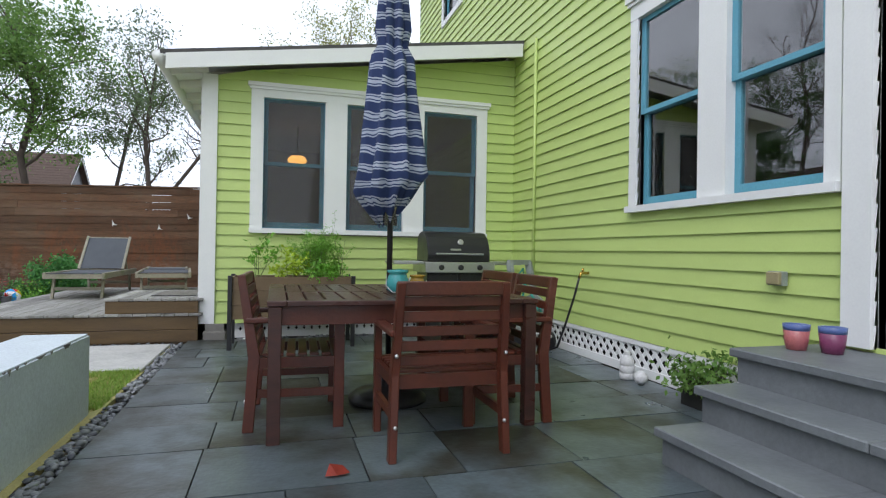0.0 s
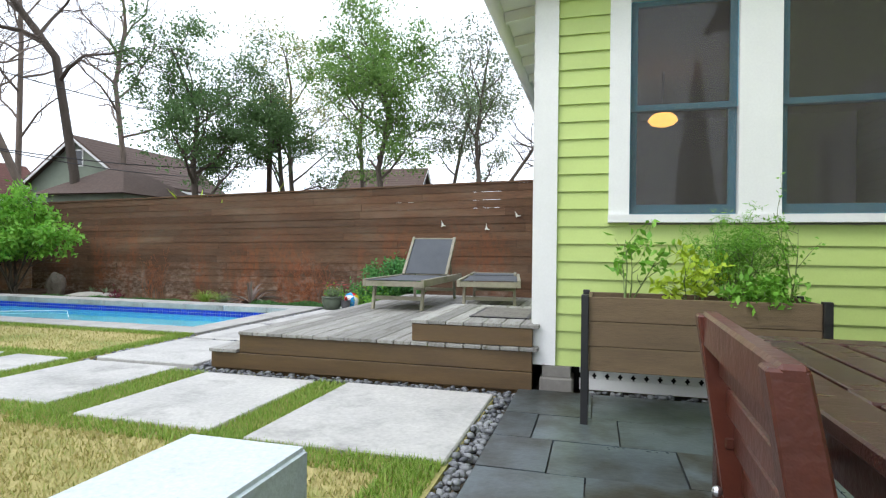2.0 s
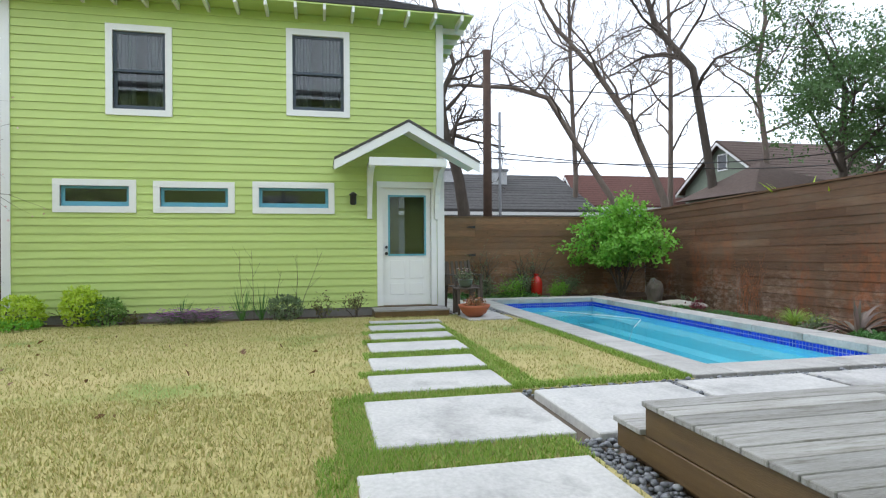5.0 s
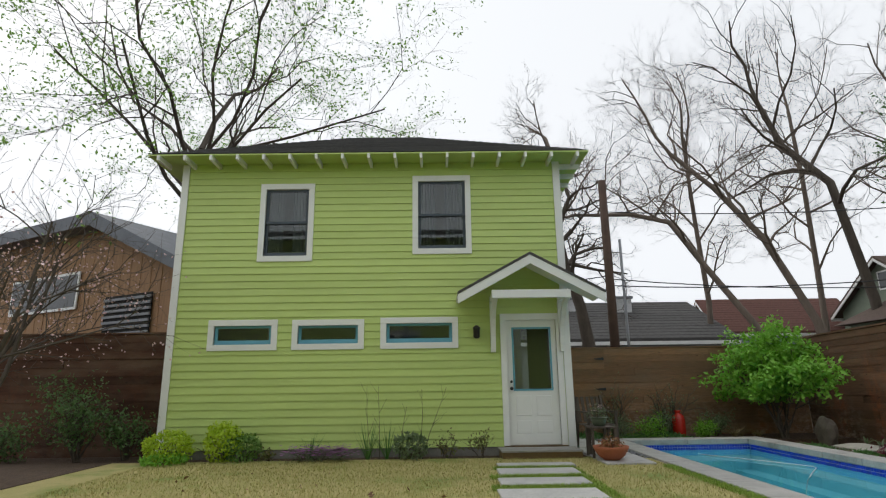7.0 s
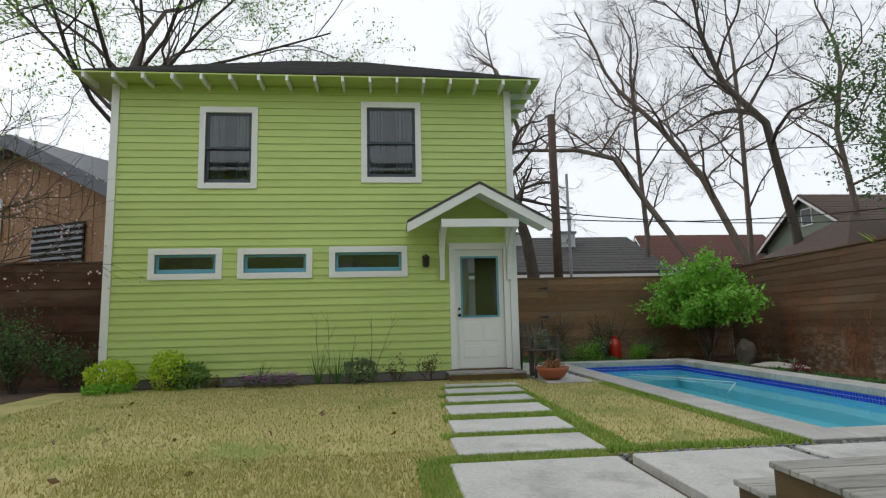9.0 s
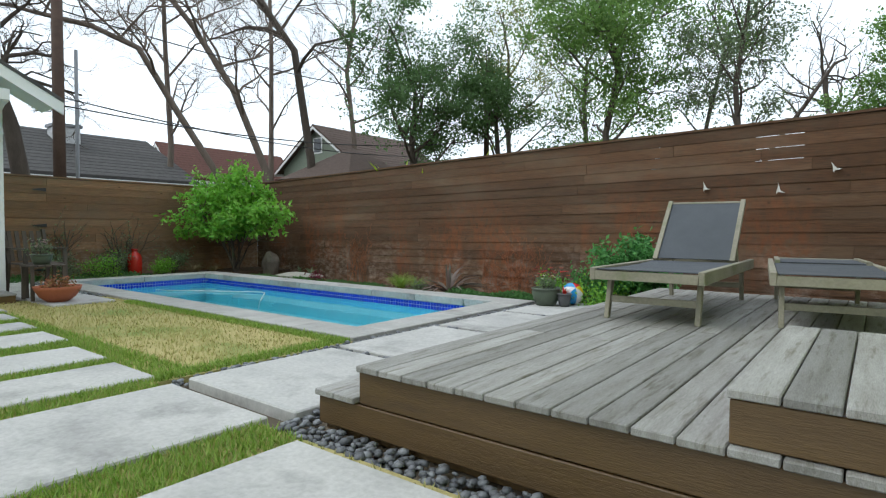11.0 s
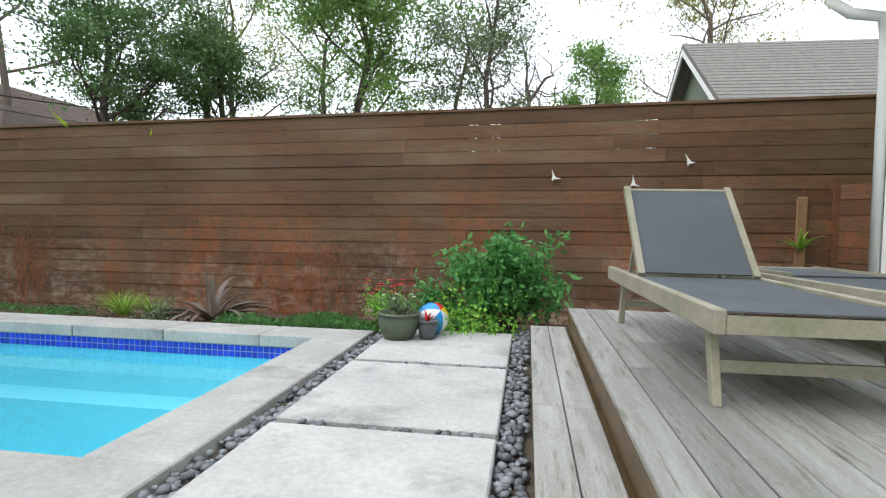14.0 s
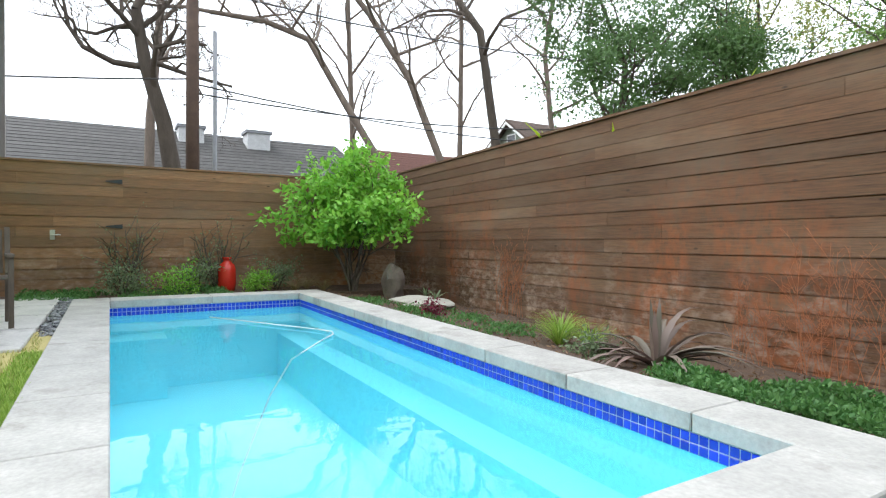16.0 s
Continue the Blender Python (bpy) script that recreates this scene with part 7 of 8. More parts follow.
# mats of groundcover along the fence and the end bed
def cover(name, label, x0, x1, y0, y1, z, n, size, leaf, seed, hgt=0.06, clump=0.5):
    rng = random.Random(seed)
    pts = []
    while len(pts) < n:
        x, y = rng.uniform(x0, x1), rng.uniform(y0, y1)
        k = noise.noise(Vector((x * 1.6, y * 2.2, seed)))
        if k + rng.uniform(-0.25, 0.25) > clump - 0.5:
            pts.append(Vector((x, y, z(x, y) + rng.uniform(0, hgt) * (0.6 + k))))
    me = leaves_mesh(name, pts, [rng.uniform(*size) for _ in pts], leaf, rng, droop=-0.5)
    return tagged(new(name, me), label, "groundcover", kind="stuff")


bedz = lambda x, y: -0.03 - 0.22 * (y - 11.21) / 2.19
cover("groundcover", "dark green feathery groundcover between pool and fence", -5.75, -4.0, 11.28, 12.15, bedz, 9000, (0.02, 0.05), M_COVER, 81, 0.10, 0.42)
cover("groundcover", "sparse green groundcover between pool and fence", -10.8, -7.3, 11.28, 12.3, bedz, 3500, (0.02, 0.05), M_COVER, 82, 0.06, 0.55)
cover("groundcover", "green groundcover along the end of the garden", -13.0, -11.85, 7.4, 10.0, lambda x, y: -0.05, 4500, (0.03, 0.06), M_COVER, 83, 0.10, 0.42)
rng = random.Random(84)
bm_pts = [(rng.uniform(-13.0, -4.2), rng.uniform(11.25, 13.1)) for _ in range(2600)]
cover_pts = [Vector((x, y, bedz(x, y) + rng.uniform(0.0, 0.02))) for x, y in bm_pts]
tagged(new("mulch_chips", leaves_mesh("mulch_chips", cover_pts, [rng.uniform(0.02, 0.06) for _ in cover_pts], leaf_mat("bark_chip", (0.10, 0.055, 0.03), (0.24, 0.15, 0.09), 0.9, 0.0), rng, droop=0.0, narrow=0.4)), "scattered brown bark chips on the bed", "mulch", kind="stuff")

# rusty dry vines against the fence
M_ORANGETWIG = mat("rusty_dry_twig", (0.42, 0.16, 0.07), (0.32, 0.11, 0.05), rough=0.9)
for x0, x1, n, h, sd in ((-6.30, -5.65, 16, 0.62, 91), (-5.70, -5.00, 26, 0.98, 94), (-9.75, -9.1, 20, 0.95, 93)):
    rng = random.Random(sd)
    base = Vector(((x0 + x1) / 2, 13.1, -0.25))
    v_ = thing("dry_vine", base, "rusty orange dried vine clinging to the fence boards", "vine", "dried vines")
    for i in range(n):
        lines = []
        x = rng.uniform(x0, x1)
        limb(lines, rng, Vector((x, 13.12, -0.25)), Vector((rng.gauss(0, 0.18), 0.0, 1)).normalized(), h * rng.uniform(0.5, 1.15), 0.0024, 2, 0.16, 0.06, 4, 0.30, 0.7, None)
        for pts, rad, lv_ in lines:
            for q in pts:
                q.y = 13.139 - 0.03 * abs(q.y - 13.12) - rng.uniform(0, 0.012)
        ob = new("stem", limbs_mesh("stem", [([q - base for q in pts], [max(0.0014, r_ * 1.2) for r_ in rad], lv_) for pts, rad, lv_ in lines], M_ORANGETWIG))
        ob.parent = v_

# end bed: red jug, shrubs, dry tufts
M_REDGLAZE = mat("red_glaze", (0.50, 0.025, 0.015), (0.42, 0.02, 0.012), rough=0.22)
rj = thing("ceramic_jug", (-12.75, 10.05, -0.06), "tall glossy red ceramic urn in the end bed", "urn")
bm = B()
lathe(bm, [(0.10, 0), (0.15, 0.03), (0.165, 0.15), (0.165, 0.42), (0.14, 0.52), (0.07, 0.58), (0.065, 0.62), (0.085, 0.64), (0.085, 0.67), (0.05, 0.67)], 24)
part("urn_body", bm, M_REDGLAZE, rj, smooth=True)
rj.scale = (0.82, 0.82, 0.82)
for i, (x, y, r_, h_, lf_) in enumerate(((-12.4, 8.6, 0.3, 0.45, M_LEAFGREY), (-12.5, 9.25, 0.36, 0.42, M_LEAFBRIGHT), (-12.7, 9.65, 0.3, 0.5, M_LEAFGREY), (-12.4, 10.45, 0.25, 0.34, M_LEAFBRIGHT), (-12.7, 10.8, 0.28, 0.5, M_LEAFGREY))):
    bush("shrub", (x, y, -0.06), "soft green low shrub in the end bed", r_, h_, lf_, 900, (0.03, 0.06), 100 + i, stems=9, jitter=0.2, low=0.0, group="end bed shrubs")
for i, (x, y) in enumerate(((-12.3, 11.0), (-12.2, 11.45), (-12.6, 11.3))):
    blades("dry_tuft", (x, y, -0.06), "tuft of straw-coloured dry grass", 90, 0.30, 0.008, M_DRYGRASS, 120 + i, 0.9, group="dry tufts", arch=0.9)
for i, (x, y) in enumerate(((-12.85, 8.7), (-12.85, 9.9))):
    bush("wispy_shrub", (x, y, -0.06), "tall wispy grey-green shrub against the fence", 0.25, 1.1, M_LEAFGREY, 420, (0.02, 0.045), 130 + i, stems=9, jitter=0.12, low=0.3, group="wispy shrubs")

# gate hardware on the end fence
M_HINGE = mat("black_iron", (0.02, 0.02, 0.022), (0.015, 0.015, 0.016), rough=0.5)
for z in (0.12, 0.95, 1.62):
    bm = B()
    prism(bm, [(-13.075, 8.62, z - 0.035), (-13.075, 8.62, z + 0.035), (-13.075, 8.40, z + 0.008), (-13.075, 8.40, z - 0.008)], (0.008, 0, 0))
    solo("strap_hinge", bm, M_HINGE, "black iron strap hinge on the garden gate", "hinge", "gate hinges")
hd = thing("gate_handle", (-13.075, 7.75, 0.82), "small steel gate handle on the end fence", "handle")
bm = B()
box(bm, 0, 0.01, -0.03, 0.03, -0.07, 0.07)
part("plate", bm, M_STEEL, hd)
bm = B()
tube(bm, [(0.01, 0, 0), (0.05, 0, 0), (0.05, 0.10, 0)], 0.009, 6)
part("lever", bm, M_STEEL, hd)

# side gate behind the wing with a mounted fern
sg = tagged(new("garden_gate"), "slatted red-brown timber gate behind the wing", "gate", kind="structure")
for i in range(10):
    bm = B()
    box(bm, -0.28, -0.02, 12.45, 12.475, -0.1 + i * 0.145, 0.035 + i * 0.145)
    part("slat", bm, M_FENCE, sg)
for i in range(10):
    bm = B()
    z = -0.1 + i * 0.15
    prism(bm, [(0.0, 12.46, z), (0.75, 11.55, z), (0.75, 11.55, z + 0.138), (0.0, 12.46, z + 0.138)], (0.018, 0.014, 0))
    part("slat", bm, M_FENCE, sg)
bm = B()
box(bm, -0.02, 0.05, 12.42, 12.50, -0.3, 1.45)
part("post", bm, M_FENCE, sg)
fb = thing("fern_board", (-0.30, 12.43, 0.72), "pale timber plank holding a mounted staghorn fern", "plant mount")
bm = B()
box(bm, -0.05, 0.05, -0.02, 0.0, -0.25, 0.55)
bevel(bm, 0.008)
part("plank", bm, M_CEDAR, fb)
fn = blades("staghorn_fern", (-0.33, 12.38, 0.76), "bright green staghorn fern on a timber plank", 12, 0.26, 0.05, M_GRASSY, 140, 1.4, arch=0.8)

# beds in front of the guest house
for i, (x, y, r_, h_, lf_, n_) in enumerate(((-9.28, 0.66, 0.36, 0.48, M_LEAFLIME, 1500), (-9.30, 1.50, 0.28, 0.60, M_LEAFLIME, 1300), (-9.36, 1.78, 0.30, 0.42, M_LEAFMID, 900), (-9.05, 0.72, 0.34, 0.16, M_LEAFBRIGHT, 600), (-9.3, 4.42, 0.27, 0.40, M_LEAFGREY, 800))):
    dome_shrub((x, y, -0.04), ("clipped lime-yellow shrub against the guest house" if lf_ is M_LEAFLIME else "low rounded green shrub against the guest house"), r_, h_, lf_, n_, (0.04, 0.075), 150 + i, "guest house shrubs")
M_LEAFRED = leaf_mat("reddish_young_leaf", (0.16, 0.10, 0.05), (0.14, 0.20, 0.06))
for i, (y, h_, n_) in enumerate(((2.2, 0.26, 160), (5.0, 0.42, 150), (5.55, 0.50, 170))):
    bush("sparse_shrub", (-9.35, y, -0.04), "thin twiggy shrub with sparse reddish-green leaves", 0.16, h_ * 0.8, M_LEAFRED, n_, (0.035, 0.065), 160 + i, stems=6, jitter=0.15, low=0.25, group="thin shrubs by the wall")
for i, (y, x) in enumerate(((2.75, -9.2), (3.05, -9.15), (3.35, -9.2))):
    fp = bush("flowering_plant", (x, y, -0.04), "low mound of small purple flowers", 0.24, 0.20, M_LEAFGREY, 300, (0.02, 0.04), 170 + i, stems=8, jitter=0.25, low=0.0, category="plant", group="purple flower mounds")
    rr = random.Random(i)
    flowers(fp, "flower", [(rr.gauss(0, 0.14), rr.gauss(0, 0.14), rr.uniform(0.10, 0.24)) for _ in range(110)], 0.028, M_PURPLEP, "purple blossoms")
for i, (x, y, L) in enumerate(((-9.4, 2.85, 0.5), (-9.35, 3.75, 0.62), (-9.4, 4.05, 0.6))):
    blades("spiky_grass", (x, y, -0.04), "dark upright spiky grass clump", 26, L, 0.014, M_COVER, 180 + i, 0.9, group="spiky grasses", arch=0.2)
rng = random.Random(9)
tw = thing("bare_stalks", (-9.42, 4.15, -0.04), "tall thin bare stalks against the clapboards", "plant")
lines = []
for k in range(5):
    limb(lines, rng, Vector((rng.gauss(0, 0.05), rng.gauss(0, 0.35), 0)), Vector((rng.gauss(0, 0.05), rng.gauss(0, 0.1), 1)), rng.uniform(0.8, 1.25), 0.006, 1, 0.06, 0.05, 4, 0.22, 0.6, None)
ob = new("stalks", limbs_mesh("stalks", lines, M_BARK))
ob.parent = tw

# blossom tree and dark shrubs at the side
bl = bush("blossom_tree", (-7.7, -1.6, -0.04), "small bare tree dotted with pale pink blossom", 2.2, 4.3, M_PINKP, 1900, (0.028, 0.05), 190, stems=8, bark=M_BARK, category="tree", thick=0.010, spread=0.8, low=0.28, high=0.75, narrow=0.9, jitter=0.025, kids=5, levels=3)
for i, (x, y, r_, h_, n_) in enumerate(((-9.6, -0.95, 0.42, 1.15, 1800), (-9.8, -0.25, 0.3, 0.75, 900), (-9.5, -2.2, 0.4, 0.6, 900))):
    bush("shrub", (x, y, -0.04), "dense dark green shrub in the side bed", r_, h_, M_LEAFDARK, n_, (0.04, 0.08), 195 + i, stems=12, jitter=0.22, low=0.0, group="side bed shrubs")

# planter plants
M_STEM = mat("green_stem", (0.15, 0.22, 0.06), (0.11, 0.16, 0.045), rough=0.6)
bush("tomato_plant", (0.52, 6.08, 0.70), "thin leggy pepper plant in the planter", 0.16, 0.46, M_LEAFBRIGHT, 110, (0.04, 0.08), 201, stems=4, bark=M_STEM, thick=0.006, jitter=0.08, low=0.4, category="plant", group="planter plants")
bush("leafy_herb", (0.88, 6.05, 0.70), "yellow-green chilli plant in the planter", 0.14, 0.30, M_LEAFLIME, 260, (0.04, 0.08), 202, stems=6, bark=M_STEM, thick=0.006, jitter=0.15, low=0.1, category="plant", group="planter plants")
bush("dill", (1.08, 6.10, 0.70), "feathery tall dill in the planter", 0.17, 0.52, M_LEAFBRIGHT, 4200, (0.02, 0.05), 203, stems=12, bark=M_STEM, thick=0.004, jitter=0.14, low=0.1, narrow=0.12, category="plant", group="planter plants")
bush("parsley", (1.22, 6.05, 0.70), "low parsley in the planter", 0.2, 0.18, M_LEAFBRIGHT, 900, (0.03, 0.06), 204, stems=10, bark=M_STEM, jitter=0.25, low=0.0, category="plant", group="planter plants")
bush("climbing_herb", (1.36, 6.08, 0.70), "thin climbing stems in the planter", 0.1, 0.62, M_LEAFBRIGHT, 160, (0.02, 0.04), 205, stems=5, bark=M_STEM, thick=0.003, jitter=0.1, low=0.1, category="plant", group="planter plants")
bush("herb", (3.48, 2.98, 0.10), "bushy herb growing in the black trough", 0.2, 0.24, M_LEAFMID, 800, (0.03, 0.06), 206, stems=10, jitter=0.25, low=0.0, category="plant")
bush("weed", (3.55, 2.62, 0.0), "thin weeds against the lattice", 0.2, 0.42, M_LEAFMID, 110, (0.02, 0.04), 207, stems=6, jitter=0.1, low=0.2, category="plant")

# chair, small table and bowls by the guest house
gc = thing("garden_chair", (-9.85, 7.40, 0.006), "weathered slatted wooden garden chair beside the guest house", "chair", turn=-80)
for s in (-1, 1):
    bm = B()
    bar(bm, (s * 0.24, -0.05, 0), (s * 0.24, 0.02, 0.45), 0.04, 0.04)
    bar(bm, (s * 0.24, 0.02, 0.45), (s * 0.24, -0.10, 0.88), 0.04, 0.04)
    part("rear_leg", bm, M_BARK, gc)
    bm = B()
    bar(bm, (s * 0.24, 0.45, 0), (s * 0.24, 0.43, 0.62), 0.04, 0.04)
    part("front_leg", bm, M_BARK, gc)
    bm = B()
    bar(bm, (s * 0.24, -0.05, 0.63), (s * 0.24, 0.48, 0.63), 0.05, 0.025)
    part("armrest", bm, M_BARK, gc)
for i in range(6):
    bm = B()
    box(bm, -0.24, 0.24, 0.02 + i * 0.075, 0.08 + i * 0.075, 0.42, 0.44)
    part("seat_slat", bm, M_BARK, gc)
for i in range(5):
    bm = B()
    bar(bm, (-0.18 + i * 0.09, 0.0, 0.46), (-0.18 + i * 0.09, -0.10, 0.86), 0.05, 0.015)
    part("back_slat", bm, M_BARK, gc)
sd = thing("side_table", (-9.1, 7.35, 0.006), "small slatted wooden side table", "table")
for i in range(5):
    bm = B()
    box(bm, -0.2, 0.2, -0.2 + i * 0.082, -0.13 + i * 0.082, 0.42, 0.44)
    part("slat", bm, M_BARK, sd)
for x in (-0.17, 0.17):
    for y in (-0.17, 0.17):
        bm = B()
        box(bm, x - 0.018, x + 0.018, y - 0.018, y + 0.018, 0, 0.42)
        part("leg", bm, M_BARK, sd)
pot("flower_pot", (-9.12, 7.34, 0.447), 0.12, 0.13, M_GREENPOT, "green glazed pot on the side table")
fp = bush("potted_plant", (-9.12, 7.34, 0.56), "pink flowering plant in a green pot", 0.14, 0.16, M_LEAFGREY, 250, (0.02, 0.04), 211, stems=7, jitter=0.25, low=0.0, category="plant")
rr = random.Random(31)
flowers(fp, "flower", [(rr.gauss(0, 0.07), rr.gauss(0, 0.07), rr.uniform(0.10, 0.20)) for _ in range(26)], 0.02, M_PINKP, "pale pink blossoms")
M_TERRA = mat("terracotta", (0.42, 0.13, 0.06), (0.34, 0.10, 0.05), rough=0.75)
bo = thing("terracotta_bowl", (-8.72, 7.38, 0.006), "wide terracotta bowl planted with reddish succulents", "bowl")
bm = B()
lathe(bm, [(0.11, 0), (0.19, 0.06), (0.245, 0.15), (0.26, 0.19), (0.24, 0.19), (0.22, 0.14)], 26)
part("bowl_body", bm, M_TERRA, bo, smooth=True)
bush("succulent", (-8.72, 7.38, 0.14), "reddish succulent filling the terracotta bowl", 0.2, 0.15, leaf_mat("coral_succulent", (0.30, 0.09, 0.04), (0.25, 0.17, 0.06), trans=0.1), 420, (0.03, 0.05), 212, stems=9, jitter=0.25, low=0.0, category="plant")

# banana-like leaves above the back fence
for i, (x, y) in enumerate(((-9.0, 14.0), (-8.3, 13.9), (-7.3, 14.1))):
    blades("ginger_plant", (x, y, 1.2), "long bright green leaves rising behind the fence", 8, 1.45, 0.16, M_LEAFLIME, 220 + i, 0.8, group="plants behind the fence", arch=0.5)

# ---- grass ----
def grass(name, label, areas, per, length, leaf, seed, holes=()):
    r = np.random.default_rng(seed)
    P = []
    for x0, x1, y0, y1, k in areas:
        n = int((x1 - x0) * (y1 - y0) * per * k)
        P.append(np.stack([r.uniform(x0, x1, n), r.uniform(y0, y1, n)], 1))
    P = np.concatenate(P)
    for a, b, c, d in holes:
        P = P[~((P[:, 0] > a) & (P[:, 0] < b) & (P[:, 1] > c) & (P[:, 1] < d))]
    n = len(P)
    L = length * r.uniform(0.6, 1.2, n)
    a = r.uniform(0, 2 * math.pi, n)
    lean = r.uniform(0.2, 1.1, n)
    base = np.column_stack([P, np.full(n, -0.022)])
    side = np.column_stack([-np.sin(a), np.cos(a), np.zeros(n)]) * (0.0035 + 0.002 * r.random(n))[:, None]
    tip = base + np.column_stack([np.cos(a) * lean * L, np.sin(a) * lean * L, L])
    v = np.stack([base - side, base + side, tip], 1).reshape(-1, 3)
    f = np.arange(3 * n).reshape(-1, 3)
    me = bpy.data.meshes.new(name)
    me.vertices.add(len(v))
    me.vertices.foreach_set("co", v.ravel())
    me.loops.add(f.size)
    me.loops.foreach_set("vertex_index", f.ravel())
    me.polygons.add(len(f))
    me.polygons.foreach_set("loop_start", np.arange(0, f.size, 3))
    me.materials.append(leaf)
    me.update(calc_edges=True)
    return tagged(new(name, me), label, "grass", kind="stuff")


HOLES = tuple((a, b, c, d) for a, b, c, d in SLABS)
M_STRAW = leaf_mat("straw_blade", (0.45, 0.375, 0.155), (0.32, 0.345, 0.095), trans=0.25)
grass("grass", "straw and green blades of the dormant lawn", [(-9.2, -0.40, 0.5, 8.0, 0.7), (-4.5, -0.40, 2.8, 6.35, 1.2)], 1900, 0.032, M_STRAW, 5, HOLES + ((-4.2, -0.3, 6.38, 8.1), (-9.3, -7.0, -6.0, -0.2), (-0.82, -0.3, -5, 3.86)))
edges = [(-1.73, -1.48, 5.05, 6.38, 1), (-3.05, -2.70, 5.1, 6.45, 1), (-1.8, -0.42, 4.86, 5.08, 1), (-3.0, -1.6, 4.95, 5.15, 0.7), (-4.26, -4.0, 5.2, 6.5, 1), (-5.02, -4.82, 5.3, 6.5, 1), (-5.94, -5.6, 5.4, 6.55, 1), (-6.78, -6.52, 5.45, 6.6, 1), (-7.52, -7.25, 5.5, 6.65, 1), (-8.25, -8.02, 5.6, 6.7, 1),
         (-8.2, -4.2, 7.90, 8.05, 1), (-4.35, -4.18, 6.5, 8.05, 1), (-8.0, -4.1, 6.46, 6.72, 0.6), (-0.62, -0.38, 3.9, 5.1, 1.2), (-4.2, -3.0, 5.05, 5.28, 0.8)]
grass("grass", "fresh green grass growing between the slabs", edges, 8000, 0.042, M_GRASSY, 6, HOLES + ((-4.17, -0.3, 6.385, 8.1),))
r_ = np.random.default_rng(8)
lp = [Vector((r_.uniform(-8.5, -1.2), r_.uniform(1.0, 5.0), 0.008)) for _ in range(46)]
tagged(new("fallen_leaves", leaves_mesh("fallen_leaves", lp, [float(r_.uniform(0.05, 0.10)) for _ in lp], leaf_mat("brown_fallen_leaf", (0.15, 0.07, 0.03), (0.26, 0.15, 0.07), trans=0.1), random.Random(77), droop=-0.05)), "scattered brown fallen leaves on the lawn", "leaves", kind="stuff")

# ---- pebbles ----
strips = [(-2.98, -0.14, 6.40, 6.57, -0.06, 1), (-2.99, -2.87, 6.60, 11.6, -0.06, 1), (-4.165, -4.045, 6.5, 11.3, -0.06, 1), (-0.355, -0.245, 2.0, 6.40, -0.055, 1), (-3.98, -3.0, 7.70, 7.78, -0.05, 1), (-3.98, -3.0, 8.97, 9.04, -0.05, 1), (-3.98, -3.0, 10.18, 10.26, -0.05, 1), (-2.95, -2.86, 11.0, 11.8, -0.05, 1), (0.2, 3.6, 6.63, 6.69, -0.04, 1), (-12.2, -9.0, 7.92, 8.05, -0.05, 1), (-9.42, -9.35, 7.22, 7.9, -0.05, 1), (-10.37, -10.30, 7.22, 7.9, -0.05, 1), (-11.32, -11.25, 7.22, 7.9, -0.05, 1)]
shapes = []
for k in range(5):
    bm = B()
    bmesh.ops.create_icosphere(bm, subdivisions=1, radius=1.0)
    rng = random.Random(300 + k)
    for v in bm.verts:
        v.co *= rng.uniform(0.86, 1.08)
        v.co.z *= 0.55
        v.co.y *= 0.78
    shapes.append(mesh_of("pebble", bm, M_PEBBLE, True))
rng = random.Random(301)
spots = []
for x0, x1, y0, y1, z, k in strips:
    n = int((x1 - x0) * (y1 - y0) * 1050)
    for i in range(n):
        spots.append((rng.uniform(x0, x1), rng.uniform(y0, y1), z + rng.uniform(0.012, 0.045), rng.uniform(0.016, 0.036)))
pb_parent = thing("pebble_border", (-2.0, 6.5, -0.06), "dark grey rounded river pebbles along deck and slabs", "pebbles")
near = [s for s in spots if s[1] > 6.38 and s[1] < 9.5 and s[0] > -3.0]
near = near[:290]
rest = [s for s in spots if s not in set(near)]
for x, y, z, s in near:
    o = piece("pebble", rng.choice(shapes), pb_parent, pose(x + 2.0, y - 6.5, z + 0.06, rng.uniform(-20, 20), rng.uniform(-20, 20), rng.uniform(0, 360)) @ Matrix.Diagonal((s, s, s, 1)))
V, F = [], []
for x, y, z, s in rest:
    me = rng.choice(shapes)
    m = pose(x, y, z, rng.uniform(-20, 20), rng.uniform(-20, 20), rng.uniform(0, 360)) @ Matrix.Diagonal((s, s, s, 1))
    st = len(V)
    V += [m @ v.co for v in me.vertices]
    F += [tuple(st + i for i in p.vertices) for p in me.polygons]
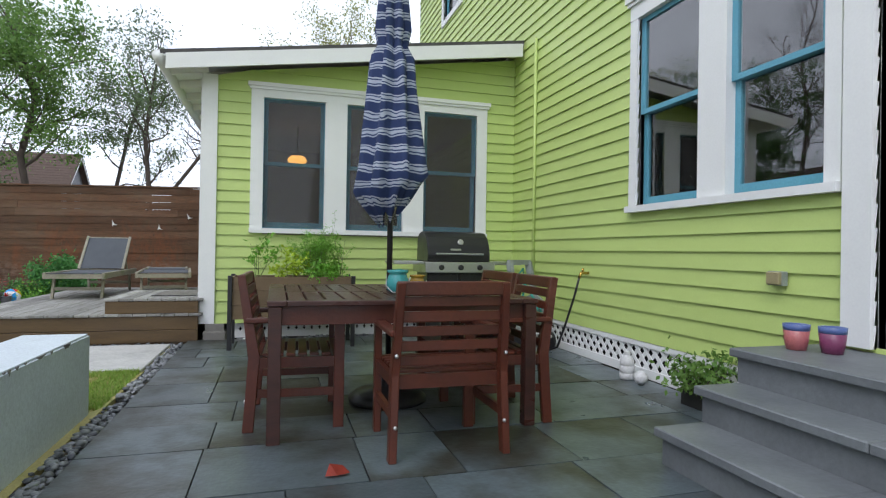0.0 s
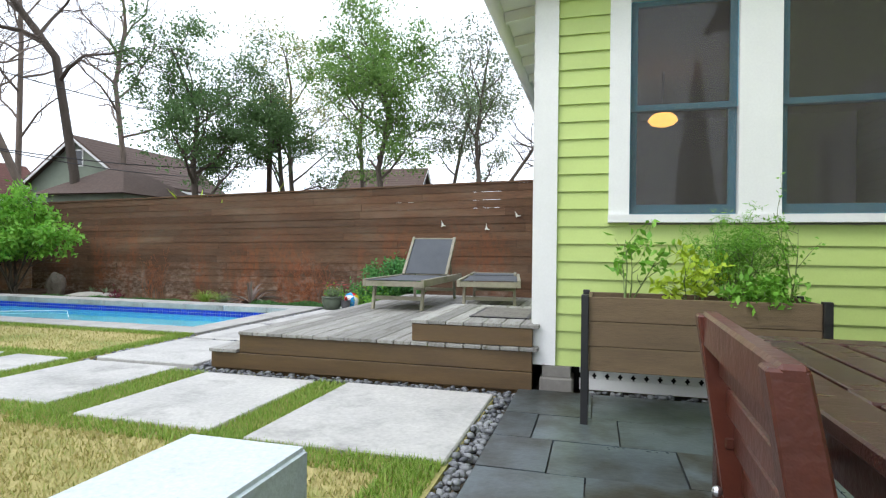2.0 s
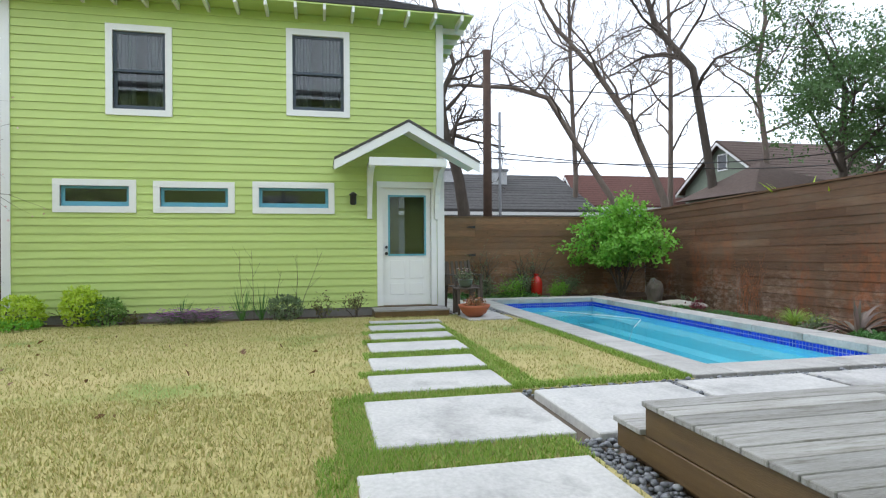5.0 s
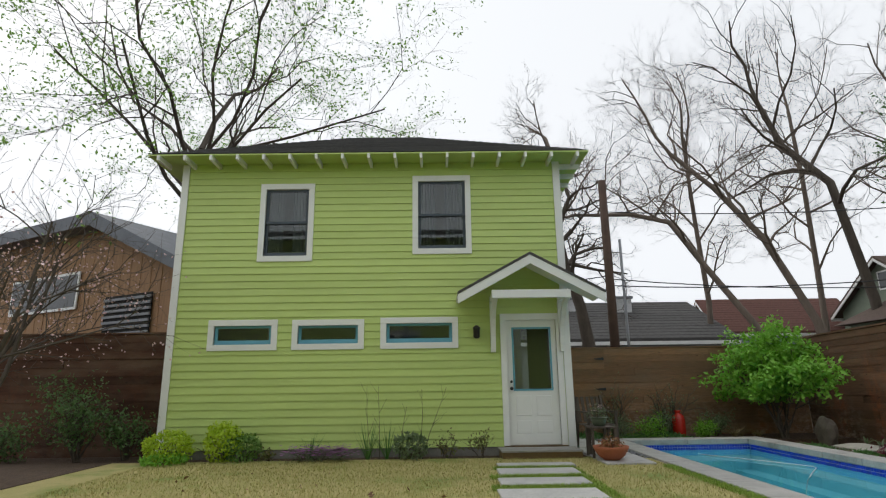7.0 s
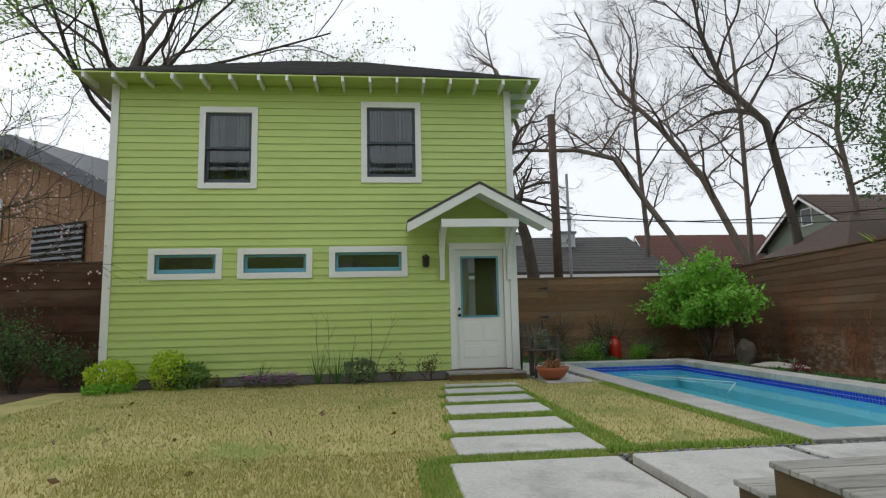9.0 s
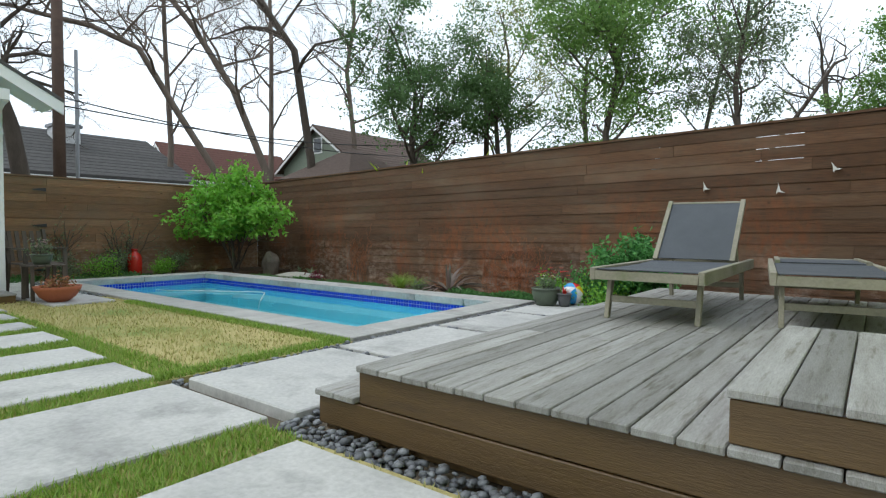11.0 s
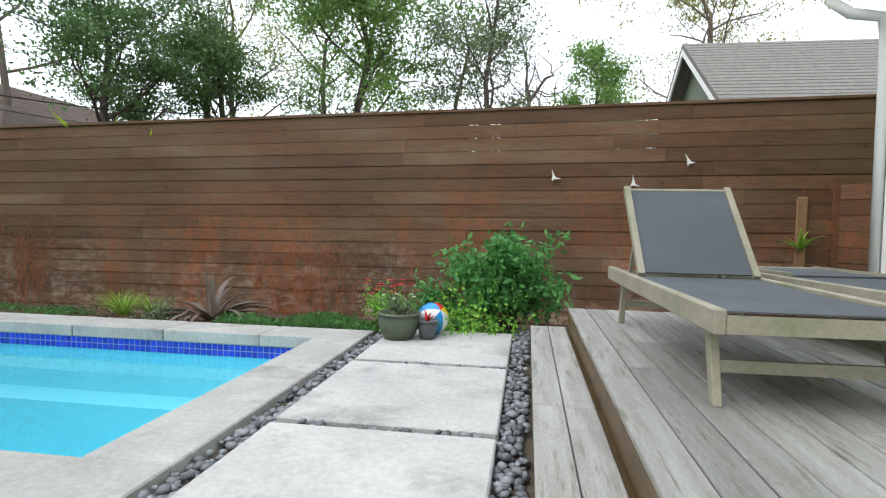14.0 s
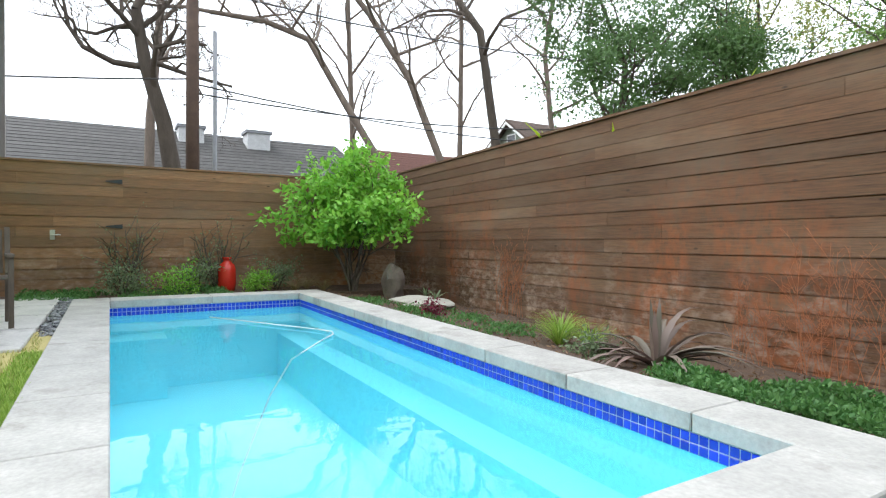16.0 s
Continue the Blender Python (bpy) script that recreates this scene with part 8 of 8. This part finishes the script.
M_PEBBLES = leaf_mat("river_pebbles", (0.06, 0.065, 0.075), (0.26, 0.27, 0.285), 0.5, 0.0)
tagged(new("pebble_strip", raw_mesh("pebble_strip", V, F, M_PEBBLES, True)), "dark grey rounded river pebbles in the gaps", "pebbles", kind="stuff")

# ---- waterline tiles ----
x0, x1, y0, y1 = POOL
bm = B()
box(bm, x0, x1, y1 - 0.004, y1 - 0.001, -0.188, -0.086)
box(bm, x0, x1, y0 + 0.001, y0 + 0.004, -0.188, -0.086)
box(bm, x0 + 0.001, x0 + 0.004, y0 + 0.005, y1 - 0.005, -0.188, -0.086)
box(bm, x1 - 0.004, x1 - 0.001, y0 + 0.005, y1 - 0.005, -0.188, -0.086)
part("grout_band", bm, M_GROUT, pool, "pale grout behind the waterline tiles")
bm = B()
box(bm, -0.022, 0.022, -0.004, 0.0, -0.022, 0.022)
bevel(bm, 0.0015)
tile = mesh_of("tile", bm, M_TILE)
n = int((x1 - x0) / 0.05)
for row in range(2):
    for i in range(n):
        piece("tile", tile, pool, pose(x1 - 0.028 - i * 0.05, y1 - 0.0045, -0.112 - row * 0.05))
V, F = [], []
def add_tile(c, u):
    st = len(V)
    for a, b in ((-0.022, -0.022), (0.022, -0.022), (0.022, 0.022), (-0.022, 0.022)):
        V.append(Vector(c) + Vector(u) * a + Vector((0, 0, b)))
    F.append((st, st + 1, st + 2, st + 3))
for row in range(2):
    z = -0.112 - row * 0.05
    for i in range(n):
        add_tile((x1 - 0.028 - i * 0.05, y0 + 0.006, z), (1, 0, 0))
        if row > 1:
            add_tile((x1 - 0.028 - i * 0.05, y1 - 0.006, z), (1, 0, 0))
    for i in range(int((y1 - y0) / 0.05)):
        add_tile((x0 + 0.006, y0 + 0.028 + i * 0.05, z), (0, 1, 0))
        add_tile((x1 - 0.006, y0 + 0.028 + i * 0.05, z), (0, 1, 0))
M_TILES = leaf_mat("cobalt_tiles", (0.010, 0.03, 0.36), (0.02, 0.06, 0.55), 0.15, 0.0)
ob = new("tile_band", raw_mesh("tile_band", V, F, M_TILES))
ob.parent = pool
ob["kind"] = "stuff"
